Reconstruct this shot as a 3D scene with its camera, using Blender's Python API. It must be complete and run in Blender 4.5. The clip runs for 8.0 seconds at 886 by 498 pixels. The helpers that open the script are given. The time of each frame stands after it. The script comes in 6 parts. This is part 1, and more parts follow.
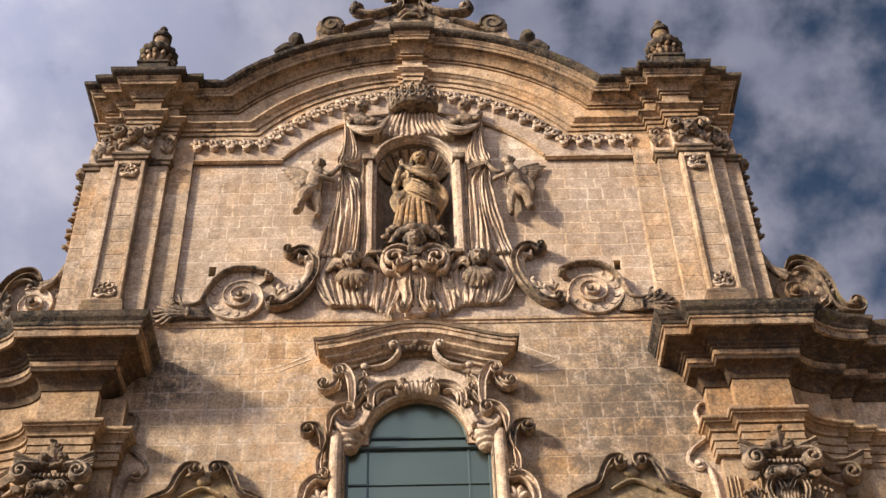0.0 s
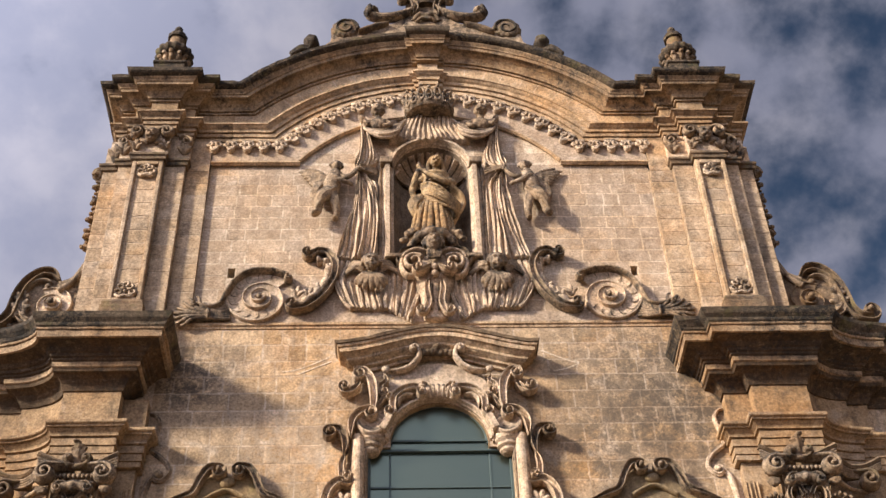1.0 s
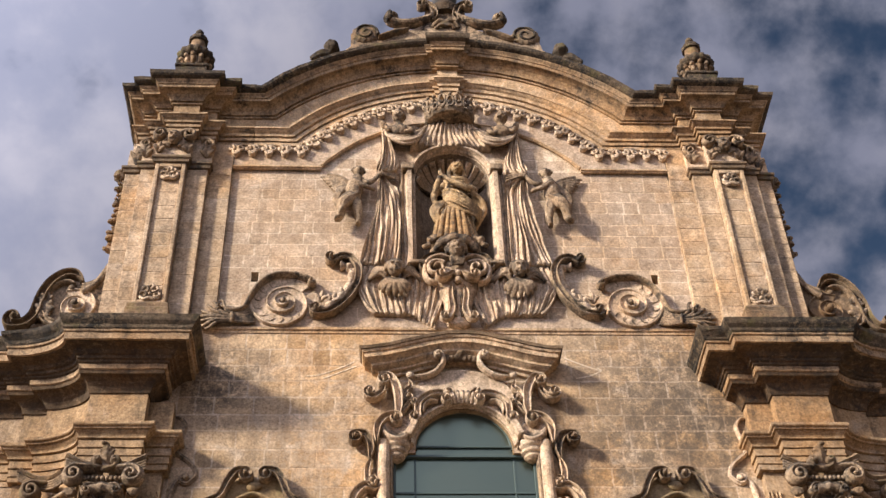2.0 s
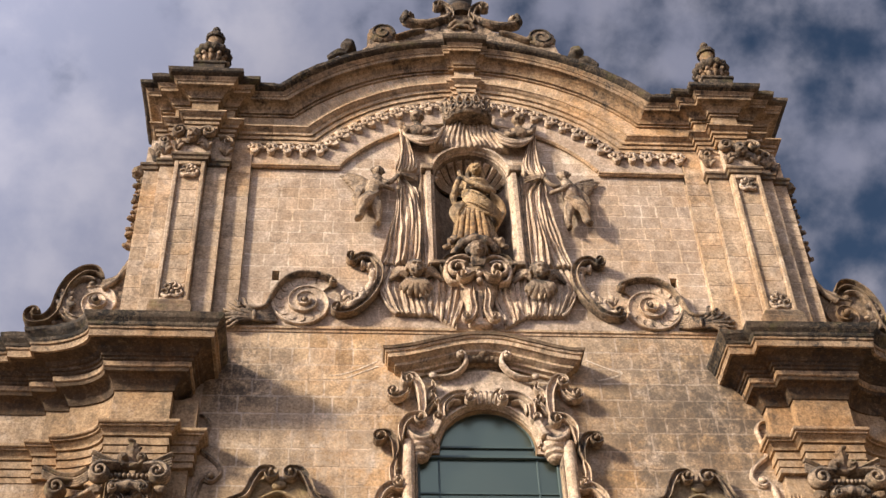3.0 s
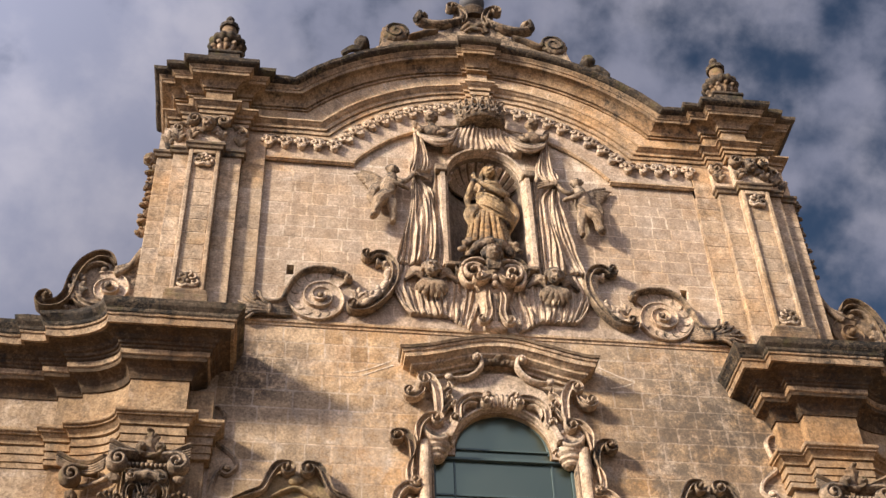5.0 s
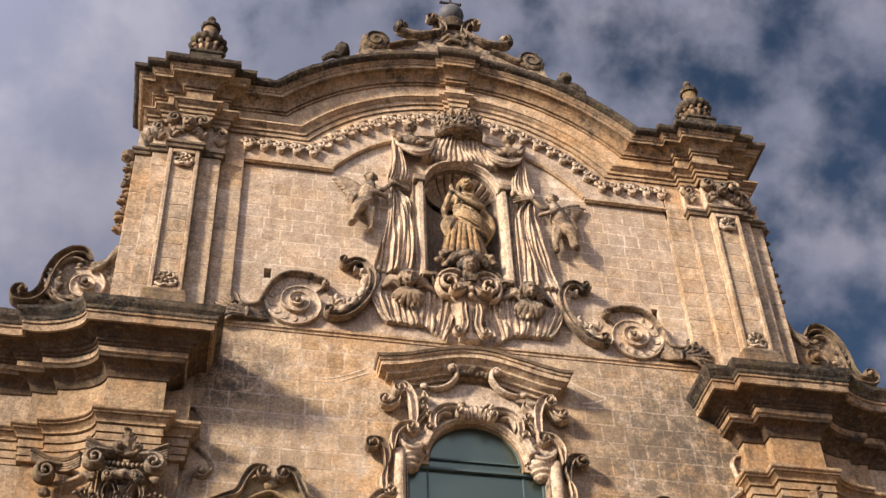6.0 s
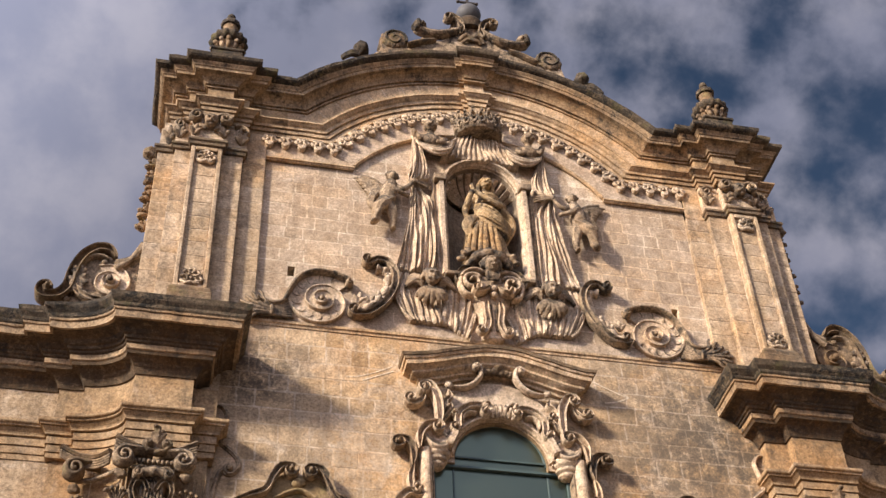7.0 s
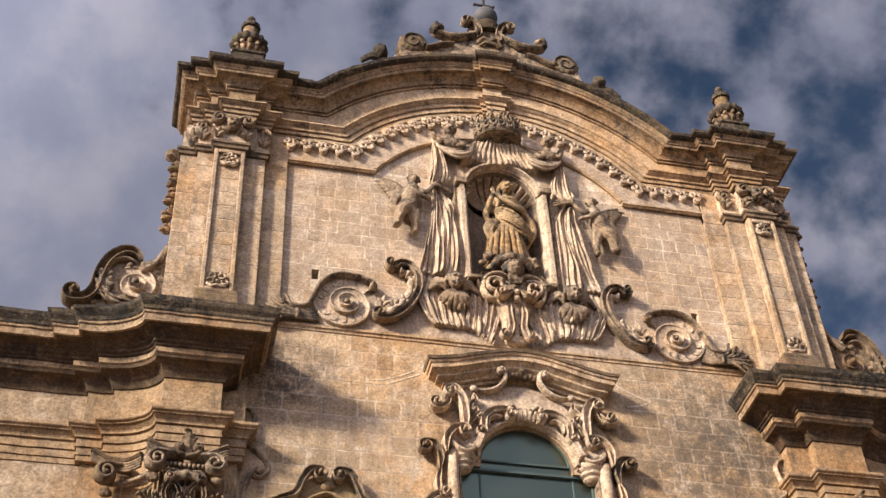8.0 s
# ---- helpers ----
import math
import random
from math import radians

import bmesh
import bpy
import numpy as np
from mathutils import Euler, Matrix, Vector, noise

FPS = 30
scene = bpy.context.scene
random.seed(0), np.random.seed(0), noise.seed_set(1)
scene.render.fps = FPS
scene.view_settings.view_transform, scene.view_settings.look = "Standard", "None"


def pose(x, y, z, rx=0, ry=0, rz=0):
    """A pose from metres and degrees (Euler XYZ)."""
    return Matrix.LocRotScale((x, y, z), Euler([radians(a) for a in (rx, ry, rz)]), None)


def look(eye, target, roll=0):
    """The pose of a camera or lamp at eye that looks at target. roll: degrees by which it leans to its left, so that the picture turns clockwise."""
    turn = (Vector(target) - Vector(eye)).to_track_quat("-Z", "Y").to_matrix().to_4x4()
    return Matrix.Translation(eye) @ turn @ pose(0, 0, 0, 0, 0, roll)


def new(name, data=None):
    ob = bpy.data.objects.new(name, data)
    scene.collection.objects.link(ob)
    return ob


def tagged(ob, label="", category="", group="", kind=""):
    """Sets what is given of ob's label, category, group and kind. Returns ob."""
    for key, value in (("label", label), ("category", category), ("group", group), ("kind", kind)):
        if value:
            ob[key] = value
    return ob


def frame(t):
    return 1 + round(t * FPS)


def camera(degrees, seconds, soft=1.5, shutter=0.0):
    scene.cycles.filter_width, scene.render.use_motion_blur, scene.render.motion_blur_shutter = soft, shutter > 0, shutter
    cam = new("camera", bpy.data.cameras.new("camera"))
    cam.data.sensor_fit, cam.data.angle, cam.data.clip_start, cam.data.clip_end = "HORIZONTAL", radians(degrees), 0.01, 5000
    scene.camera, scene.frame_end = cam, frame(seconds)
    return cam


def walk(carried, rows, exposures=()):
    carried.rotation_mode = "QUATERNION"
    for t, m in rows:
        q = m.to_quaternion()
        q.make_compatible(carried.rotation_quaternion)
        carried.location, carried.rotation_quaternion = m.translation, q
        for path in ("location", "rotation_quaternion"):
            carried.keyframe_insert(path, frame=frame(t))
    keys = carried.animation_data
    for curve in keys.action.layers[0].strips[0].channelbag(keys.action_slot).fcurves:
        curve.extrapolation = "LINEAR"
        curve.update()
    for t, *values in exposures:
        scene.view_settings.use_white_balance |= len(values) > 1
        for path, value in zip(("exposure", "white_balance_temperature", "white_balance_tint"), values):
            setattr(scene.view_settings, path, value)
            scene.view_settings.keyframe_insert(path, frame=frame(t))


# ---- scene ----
cam = camera(37.5, 8.0, soft=1.45)
PATH = [
    (0, (0.023, -13.477, 1.751), (0.063, -12.008, 3.108), -2.0),
    (0.5, (-0.251, -13.541, 1.742), (-0.191, -12.073, 3.098), -2.2),
    (1, (-0.555, -13.579, 1.761), (-0.48, -12.109, 3.116), -2.3),
    (1.5, (-0.813, -13.657, 1.758), (-0.728, -12.189, 3.114), -2.2),
    (3, (-1.756, -13.692, 1.765), (-1.617, -12.226, 3.119), -2.5),
    (3.5, (-2.026, -13.659, 1.739), (-1.869, -12.192, 3.089), -2.6),
    (4, (-2.313, -13.607, 1.768), (-2.123, -12.143, 3.118), -2.5),
    (5.3, (-3.029, -13.569, 1.79), (-2.766, -12.12, 3.143), -2.5),
    (5.5, (-3.158, -13.582, 1.783), (-2.869, -12.137, 3.135), -2.6),
    (6, (-3.461, -13.604, 1.776), (-3.129, -12.172, 3.133), -2.6),
    (6.5, (-3.714, -13.579, 1.759), (-3.367, -12.145, 3.11), -2.7),
    (7, (-3.976, -13.553, 1.777), (-3.623, -12.123, 3.13), -2.8),
    (7.5, (-4.26, -13.569, 1.821), (-3.894, -12.143, 3.174), -2.9),
    (8, (-4.518, -13.581, 1.824), (-4.143, -12.151, 3.171), -3.1),
]
walk(cam, [(t, look(eye, target, roll)) for t, eye, target, roll in PATH])

# ---- sky, sun and exposure ----
SUN_TO = Vector((1.62, 0.95, -0.90)).normalized()
world = bpy.data.worlds.new("sky")
scene.world = world
world.use_nodes = True
wn, wl = world.node_tree.nodes, world.node_tree.links
wn.clear()
elev = math.asin(-SUN_TO.z)
sky = wn.new("ShaderNodeTexSky")
sky.sky_type, sky.sun_disc = "NISHITA", False
sky.sun_elevation, sky.sun_rotation = elev, math.atan2(-SUN_TO.x, -SUN_TO.y)
sky.air_density, sky.dust_density, sky.ozone_density = 1.0, 0.6, 2.0
coord = wn.new("ShaderNodeTexCoord")


def w_noise(scale, detail, rough, shift, dist=0.0, stretch=(1, 1, 1)):
    mp = wn.new("ShaderNodeMapping")
    mp.inputs["Location"].default_value = shift
    mp.inputs["Scale"].default_value = stretch
    wl.new(coord.outputs["Generated"], mp.inputs["Vector"])
    n = wn.new("ShaderNodeTexNoise")
    n.inputs["Scale"].default_value, n.inputs["Detail"].default_value = scale, detail
    n.inputs["Roughness"].default_value, n.inputs["Distortion"].default_value = rough, dist
    wl.new(mp.outputs[0], n.inputs["Vector"])
    return n.outputs["Fac"]


def w_math(op, a, b):
    m = wn.new("ShaderNodeMath")
    m.operation = op
    for k, v in enumerate((a, b)):
        if isinstance(v, (int, float)):
            m.inputs[k].default_value = v
        else:
            wl.new(v, m.inputs[k])
    return m.outputs[0]


def w_range(v, a, b, c=0.0, d=1.0):
    m = wn.new("ShaderNodeMapRange")
    m.interpolation_type = "SMOOTHSTEP"
    for k, x in zip(("From Min", "From Max", "To Min", "To Max"), (a, b, c, d)):
        m.inputs[k].default_value = x
    wl.new(v, m.inputs["Value"])
    return m.outputs[0]


puffs = w_noise(16.0, 7.0, 0.52, (0.3, 0.1, 0.2), 0.0)
banks = w_noise(4.2, 3.0, 0.5, (1.7, 0.4, 0.9))
sep = wn.new("ShaderNodeSeparateXYZ")
wl.new(coord.outputs["Generated"], sep.inputs[0])
# thinner cloud towards the east end of the sky
thin = w_math("ADD", w_math("MULTIPLY", sep.outputs["X"], -0.30), 0.03)
cover = w_math("ADD", w_math("ADD", w_math("MULTIPLY", puffs, 0.62), w_math("MULTIPLY", banks, 0.38)), thin)
mask = w_range(cover, 0.30, 0.525)
bright = w_range(w_noise(13.0, 6.0, 0.55, (3.1, 2.2, 0.5)), 0.36, 0.74)
cloud = wn.new("ShaderNodeMix")
cloud.data_type = "RGBA"
cloud.inputs["A"].default_value = (1.75, 1.82, 2.45, 1)
cloud.inputs["B"].default_value = (2.6, 2.54, 3.05, 1)
wl.new(bright, cloud.inputs["Factor"])
mixed = wn.new("ShaderNodeMix")
mixed.data_type = "RGBA"
wl.new(mask, mixed.inputs["Factor"])
deep = wn.new("ShaderNodeMix")
deep.data_type, deep.blend_type = "RGBA", "MULTIPLY"
deep.inputs["Factor"].default_value, deep.inputs["B"].default_value = 1.0, (0.35, 0.36, 0.38, 1)
wl.new(sky.outputs[0], deep.inputs["A"])
wl.new(deep.outputs["Result"], mixed.inputs["A"])
wl.new(cloud.outputs["Result"], mixed.inputs["B"])
back = wn.new("ShaderNodeBackground")
back.inputs["Strength"].default_value = 0.09
# cloud and haze brighten smoothly towards the sun
toward = wn.new("ShaderNodeVectorMath")
toward.operation = "DOT_PRODUCT"
wl.new(coord.outputs["Generated"], toward.inputs[0])
toward.inputs[1].default_value = -SUN_TO
glow = w_math("ADD", w_math("MULTIPLY", w_math("POWER", w_math("MAXIMUM", toward.outputs["Value"], 0.0), 1.3), 5.2), 1.0)
lit = wn.new("ShaderNodeVectorMath")
lit.operation = "SCALE"
wl.new(mixed.outputs["Result"], lit.inputs[0])
wl.new(glow, lit.inputs["Scale"])
wl.new(lit.outputs["Vector"], back.inputs["Color"])
wout = wn.new("ShaderNodeOutputWorld")
wl.new(back.outputs[0], wout.inputs["Surface"])

sun_data = bpy.data.lights.new("sun", "SUN")
sun_data.energy, sun_data.angle, sun_data.color = 5.0, radians(8.0), (1.0, 0.885, 0.745)
sun = new("sun", sun_data)
sun.matrix_world = look((0, 0, 0), SUN_TO)
scene.view_settings.exposure = 0.61

# ---- materials ----


def base_mat(name, rough=0.9):
    m = bpy.data.materials.new(name)
    m.use_nodes = True
    nt = m.node_tree
    bsdf = nt.nodes["Principled BSDF"]
    bsdf.inputs["Roughness"].default_value = rough
    bsdf.inputs["Specular IOR Level"].default_value = 0.25
    return m, nt, bsdf


def stone(name, a, b, dark=(0.05, 0.042, 0.034), stain=0.5, lo=0.5, hi=0.68, pieces=0.0, rusty=0.7, streak=0.4, bump=0.6, moss=0.0, wash=0.0, crust=0.0, spots=(), fine=6.0, flecks=0.0, ledge=0.0):
    """Soft yellow limestone: two tones in patches, grain, pits and dark weathering streaks."""
    m, nt, bsdf = base_mat(name)
    N, L = nt.nodes, nt.links
    geo = N.new("ShaderNodeNewGeometry")

    def tex(scale, detail, rough=0.55, squash=(1, 1, 1), dist=0.0, off=(0, 0, 0)):
        mp = N.new("ShaderNodeMapping")
        mp.inputs["Scale"].default_value = squash
        mp.inputs["Location"].default_value = off
        L.new(geo.outputs["Position"], mp.inputs["Vector"])
        t = N.new("ShaderNodeTexNoise")
        for k, v in (("Scale", scale), ("Detail", detail), ("Roughness", rough), ("Distortion", dist)):
            t.inputs[k].default_value = v
        L.new(mp.outputs[0], t.inputs["Vector"])
        return t.outputs["Fac"]

    def rng(v, a0, b0, c0=0.0, d0=1.0):
        r = N.new("ShaderNodeMapRange")
        for k, x in zip(("From Min", "From Max", "To Min", "To Max"), (a0, b0, c0, d0)):
            r.inputs[k].default_value = x
        L.new(v, r.inputs["Value"])
        return r.outputs[0]

    def mix(f, x, y, kind="MIX"):
        q = N.new("ShaderNodeMix")
        q.data_type, q.blend_type = "RGBA", kind
        for key, v in (("Factor", f), ("A", x), ("B", y)):
            if isinstance(v, (int, float)):
                q.inputs[key].default_value = v
            elif isinstance(v, tuple):
                q.inputs[key].default_value = (*v, 1)
            else:
                L.new(v, q.inputs[key])
        return q.outputs["Result"]

    patches = rng(tex(1.1, 5, 0.6), 0.35, 0.68)
    col = mix(patches, a, b)
    rust = rng(tex(0.7, 6, 0.65, off=(3, 8, 5)), 0.48, 0.68, 0, rusty)
    col = mix(rust, col, (a[0] * 0.90, a[1] * 0.70, a[2] * 0.47))
    if pieces:
        info = N.new("ShaderNodeObjectInfo")
        hsv = N.new("ShaderNodeHueSaturation")
        L.new(rng(info.outputs["Random"], 0, 1, 1 - pieces, 1 + pieces), hsv.inputs["Value"])
        w = N.new("ShaderNodeTexWhiteNoise")
        w.noise_dimensions = "1D"
        L.new(info.outputs["Random"], w.inputs["W"])
        L.new(rng(w.outputs["Value"], 0, 1, 0.93, 1.08), hsv.inputs["Saturation"])
        L.new(col, hsv.inputs["Color"])
        col = hsv.outputs["Color"]
    if wash:
        col = mix(rng(tex(2.3, 8, 0.7, dist=0.6, off=(6, 3, 1)), 0.52, 0.70, 0, wash), col, (0.62, 0.53, 0.43))
    mottle = tex(5.5, 12, 0.82, off=(5, 5, 1))
    col = mix(1.0, col, mix(rng(mottle, 0.36, 0.64), (0.62, 0.57, 0.52), (1.28, 1.28, 1.28)), "MULTIPLY")
    grain = tex(30.0, 8, 0.75)
    col = mix(1.0, col, mix(rng(grain, 0.32, 0.68), (0.50, 0.48, 0.46), (1.36, 1.35, 1.34)), "MULTIPLY")
    lumps = rng(tex(0.9, 3, 0.5, off=(2, 6, 1)), 0.38, 0.60, 0.25, 1.0)
    fine_blot = rng(tex(fine, 12, 0.80, dist=0.3, off=(4, 2, 7)), lo, hi)
    clump = N.new("ShaderNodeMath")
    clump.operation = "MULTIPLY"
    L.new(lumps, clump.inputs[0])
    L.new(fine_blot, clump.inputs[1])
    blot = clump.outputs[0]
    run = rng(tex(2.4, 6, 0.6, squash=(2.2, 2.2, 0.22), off=(1, 5, 3)), 0.48, 0.72)
    amount = N.new("ShaderNodeMath")
    amount.operation = "MULTIPLY_ADD"
    L.new(run, amount.inputs[0])
    amount.inputs[1].default_value = streak
    scaled = N.new("ShaderNodeMath")
    scaled.operation = "MULTIPLY"
    scaled.inputs[1].default_value = stain
    L.new(blot, scaled.inputs[0])
    L.new(scaled.outputs[0], amount.inputs[2])
    amount.use_clamp = True
    col = mix(amount.outputs[0], col, dark)
    if crust:
        # black crust with crisp, lacy borders
        lace = rng(tex(12.0, 12, 0.78, dist=0.5, off=(9, 4, 6)), 0.545, 0.60, 0, crust)
        col = mix(lace, col, mix(0.35, dark, col))
    for (sx, sy, sz), radius, strength, tone in spots:
        gap = N.new("ShaderNodeVectorMath")
        gap.operation = "DISTANCE"
        L.new(geo.outputs["Position"], gap.inputs[0])
        gap.inputs[1].default_value = (sx, sy, sz)
        near = rng(gap.outputs["Value"], radius, radius * 0.25, 0, 1)
        ragged = rng(tex(6.5, 14, 0.86, off=(sx, 1, sz)), 0.45, 0.54)
        both = N.new("ShaderNodeMath")
        both.operation, both.use_clamp = "MULTIPLY", True
        L.new(near, both.inputs[0])
        L.new(ragged, both.inputs[1])
        part_of = N.new("ShaderNodeMath")
        part_of.operation = "MULTIPLY"
        part_of.inputs[1].default_value = strength
        L.new(both.outputs[0], part_of.inputs[0])
        col = mix(part_of.outputs[0], col, tone)
    if flecks:
        # crust broken away to clean stone
        col = mix(rng(tex(16.0, 10, 0.72, squash=(0.6, 0.6, 1.5), off=(7, 7, 3)), 0.56, 0.63, 0, flecks), col, (0.46, 0.34, 0.22))
    if ledge:
        # black lichen that grows on ledges and other weather sides
        up = N.new("ShaderNodeSeparateXYZ")
        L.new(geo.outputs["Normal"], up.inputs[0])
        grow = N.new("ShaderNodeMath")
        grow.operation = "MULTIPLY_ADD"
        L.new(tex(8.0, 10, 0.75, off=(1, 3, 9)), grow.inputs[0])
        grow.inputs[1].default_value = 1.6
        L.new(up.outputs["Z"], grow.inputs[2])
        col = mix(rng(grow.outputs[0], 0.95, 1.25, 0, ledge), col, dark)
    if moss:
        col = mix(rng(tex(4.5, 6, 0.6, off=(8, 1, 2)), 0.56, 0.7, 0, moss), col, (0.16, 0.14, 0.045))
    pits = rng(tex(58.0, 4, 0.6, off=(2, 9, 4)), 0.60, 0.74)
    col = mix(pits, col, mix(0.5, col, dark))
    L.new(col, bsdf.inputs["Base Color"])
    bp = N.new("ShaderNodeBump")
    bp.inputs["Strength"].default_value, bp.inputs["Distance"].default_value = bump, 0.02
    h = N.new("ShaderNodeMath")
    h.operation = "MULTIPLY_ADD"
    L.new(tex(11.0, 10, 0.76), h.inputs[0])
    h.inputs[1].default_value = 1.0
    hp = N.new("ShaderNodeMath")
    hp.operation = "MULTIPLY"
    hp.inputs[1].default_value = -0.35
    L.new(pits, hp.inputs[0])
    L.new(hp.outputs[0], h.inputs[2])
    L.new(h.outputs[0], bp.inputs["Height"])
    L.new(bp.outputs[0], bsdf.inputs["Normal"])
    return m


SAND, OCHRE, GREYED = (0.46, 0.335, 0.22), (0.37, 0.245, 0.14), (0.33, 0.26, 0.19)
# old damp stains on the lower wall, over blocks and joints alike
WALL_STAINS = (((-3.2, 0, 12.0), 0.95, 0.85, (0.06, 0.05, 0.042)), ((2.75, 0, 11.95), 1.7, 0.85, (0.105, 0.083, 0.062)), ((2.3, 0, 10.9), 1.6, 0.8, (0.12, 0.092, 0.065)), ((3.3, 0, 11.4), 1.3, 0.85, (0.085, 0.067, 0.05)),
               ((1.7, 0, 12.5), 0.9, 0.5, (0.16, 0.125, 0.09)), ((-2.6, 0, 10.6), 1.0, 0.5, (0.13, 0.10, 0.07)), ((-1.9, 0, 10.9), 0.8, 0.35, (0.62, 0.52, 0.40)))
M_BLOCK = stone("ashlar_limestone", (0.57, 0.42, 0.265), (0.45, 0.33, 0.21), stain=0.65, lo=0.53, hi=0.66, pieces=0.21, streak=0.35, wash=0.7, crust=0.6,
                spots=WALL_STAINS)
M_BLOCK_UP = stone("pale_ashlar_limestone", a=(0.55, 0.43, 0.315), b=(0.46, 0.355, 0.255), rusty=0.45, stain=0.4, lo=0.54, hi=0.70, pieces=0.10, streak=0.2, wash=0.5, crust=0.28,
                   spots=(((2.3, 0, 14.9), 1.2, 0.4, (0.24, 0.19, 0.145)), ((-2.2, 0, 14.9), 0.8, 0.25, (0.27, 0.20, 0.13))))
M_SHAFT = stone("shaft_limestone", (0.56, 0.425, 0.285), (0.44, 0.325, 0.21), stain=0.65, lo=0.50, hi=0.66, pieces=0.14, streak=0.45, wash=0.4, crust=0.3)
M_MORTAR = stone("pale_lime_mortar", (0.68, 0.555, 0.42), (0.46, 0.355, 0.245), stain=0.6, lo=0.52, hi=0.66, streak=0.3, spots=tuple((c_, r_, 0.6 * k_, t_) for c_, r_, k_, t_ in WALL_STAINS))
M_LIME = stone("lime_pointing", (0.74, 0.63, 0.49), (0.60, 0.49, 0.365), stain=0.3, lo=0.54, hi=0.68, streak=0.2)
M_MOULD = stone("moulded_limestone", (0.66, 0.49, 0.315), (0.52, 0.37, 0.225), stain=0.75, lo=0.52, hi=0.64, streak=0.45, wash=0.45, crust=0.75, ledge=0.7)
M_FRIEZE = stone("ochre_frieze_limestone", (0.47, 0.33, 0.19), (0.32, 0.22, 0.128), stain=0.75, lo=0.50, hi=0.64, streak=0.45, wash=0.35, crust=0.5)
# weathered stone; its dark brown also paints the shade of the cornice undersides
M_CORNICE = stone("weathered_shaded_cornice_limestone", (0.16, 0.108, 0.063), (0.07, 0.05, 0.032), dark=(0.035, 0.028, 0.022), stain=0.9, lo=0.46, hi=0.58, streak=0.6, bump=0.8, fine=12.0, flecks=0.22, ledge=0.6)
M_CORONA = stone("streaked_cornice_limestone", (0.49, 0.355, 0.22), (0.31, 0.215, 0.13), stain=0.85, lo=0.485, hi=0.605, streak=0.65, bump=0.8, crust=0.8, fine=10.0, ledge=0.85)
M_EDGE = stone("brown_weathered_limestone", (0.30, 0.215, 0.135), (0.17, 0.122, 0.078), stain=0.9, lo=0.46, hi=0.60, streak=0.5, bump=0.9, crust=0.6, moss=0.4)
M_CRUST = stone("blackened_limestone", (0.07, 0.056, 0.042), (0.20, 0.15, 0.098), dark=(0.022, 0.02, 0.017), stain=1.0, lo=0.45, hi=0.55, streak=0.85, bump=1.0, moss=0.4, fine=15.0, flecks=0.28)
M_CARVE = stone("carved_limestone", (0.73, 0.58, 0.425), (0.60, 0.465, 0.33), stain=0.65, lo=0.53, hi=0.64, rusty=0.35, streak=0.35, bump=0.9, wash=0.6, crust=0.8, ledge=0.9)
# grime for most pieces; also paints shade in volute notches and west wall scroll
M_CARVE_DARK = stone("grimy_shade_carved_limestone", (0.50, 0.38, 0.255), (0.30, 0.22, 0.145), rusty=0.4, stain=0.95, lo=0.46, hi=0.57, streak=0.5, bump=0.9, wash=0.4, crust=0.85, ledge=0.9)
M_STATUE = stone("statue_stone", (0.54, 0.375, 0.19), (0.34, 0.24, 0.14), stain=0.9, lo=0.47, hi=0.60, streak=0.45, bump=0.9, wash=0.4, crust=0.8, ledge=0.8)
# plaster of niche recess, shell and floor, a darker brown than the walls
M_NICHE = stone("dark_niche_plaster", (0.30, 0.235, 0.17), (0.38, 0.295, 0.21), stain=0.7, lo=0.45, hi=0.65, streak=0.5)
M_MOSSY = stone("mossy_limestone", (0.36, 0.27, 0.15), (0.26, 0.20, 0.12), stain=0.6, lo=0.48, hi=0.66, moss=0.75)
M_PAVE = stone("piazza_paving_stone", (0.36, 0.31, 0.25), (0.27, 0.23, 0.185), stain=0.3)


def glass_mat():
    m, nt, bsdf = base_mat("tinted_window_glass", 0.28)
    bsdf.inputs["Metallic"].default_value = 0.9
    n = nt.nodes.new("ShaderNodeTexNoise")
    n.inputs["Scale"].default_value, n.inputs["Detail"].default_value = 1.3, 4
    mix = nt.nodes.new("ShaderNodeMix")
    mix.data_type = "RGBA"
    mix.inputs["A"].default_value, mix.inputs["B"].default_value = (0.105, 0.140, 0.112, 1), (0.135, 0.158, 0.12, 1)
    geo = nt.nodes.new("ShaderNodeNewGeometry")
    nt.links.new(geo.outputs["Position"], n.inputs["Vector"])
    nt.links.new(n.outputs["Fac"], mix.inputs["Factor"])
    nt.links.new(mix.outputs["Result"], bsdf.inputs["Base Color"])
    bsdf.inputs["Specular IOR Level"].default_value = 0.5
    bp = nt.nodes.new("ShaderNodeBump")
    bp.inputs["Strength"].default_value, bp.inputs["Distance"].default_value = 0.05, 0.02
    nt.links.new(n.outputs["Fac"], bp.inputs["Height"])
    nt.links.new(bp.outputs[0], bsdf.inputs["Normal"])
    return m


def paint_mat(name, col, rough, metal=0.0):
    m, nt, bsdf = base_mat(name, rough)
    n = nt.nodes.new("ShaderNodeTexNoise")
    n.inputs["Scale"].default_value, n.inputs["Detail"].default_value = 18, 6
    mix = nt.nodes.new("ShaderNodeMix")
    mix.data_type = "RGBA"
    mix.inputs["A"].default_value = (*[c * 0.7 for c in col], 1)
    mix.inputs["B"].default_value = (*[c * 1.25 for c in col], 1)
    nt.links.new(n.outputs["Fac"], mix.inputs["Factor"])
    nt.links.new(mix.outputs["Result"], bsdf.inputs["Base Color"])
    bsdf.inputs["Metallic"].default_value = metal
    return m


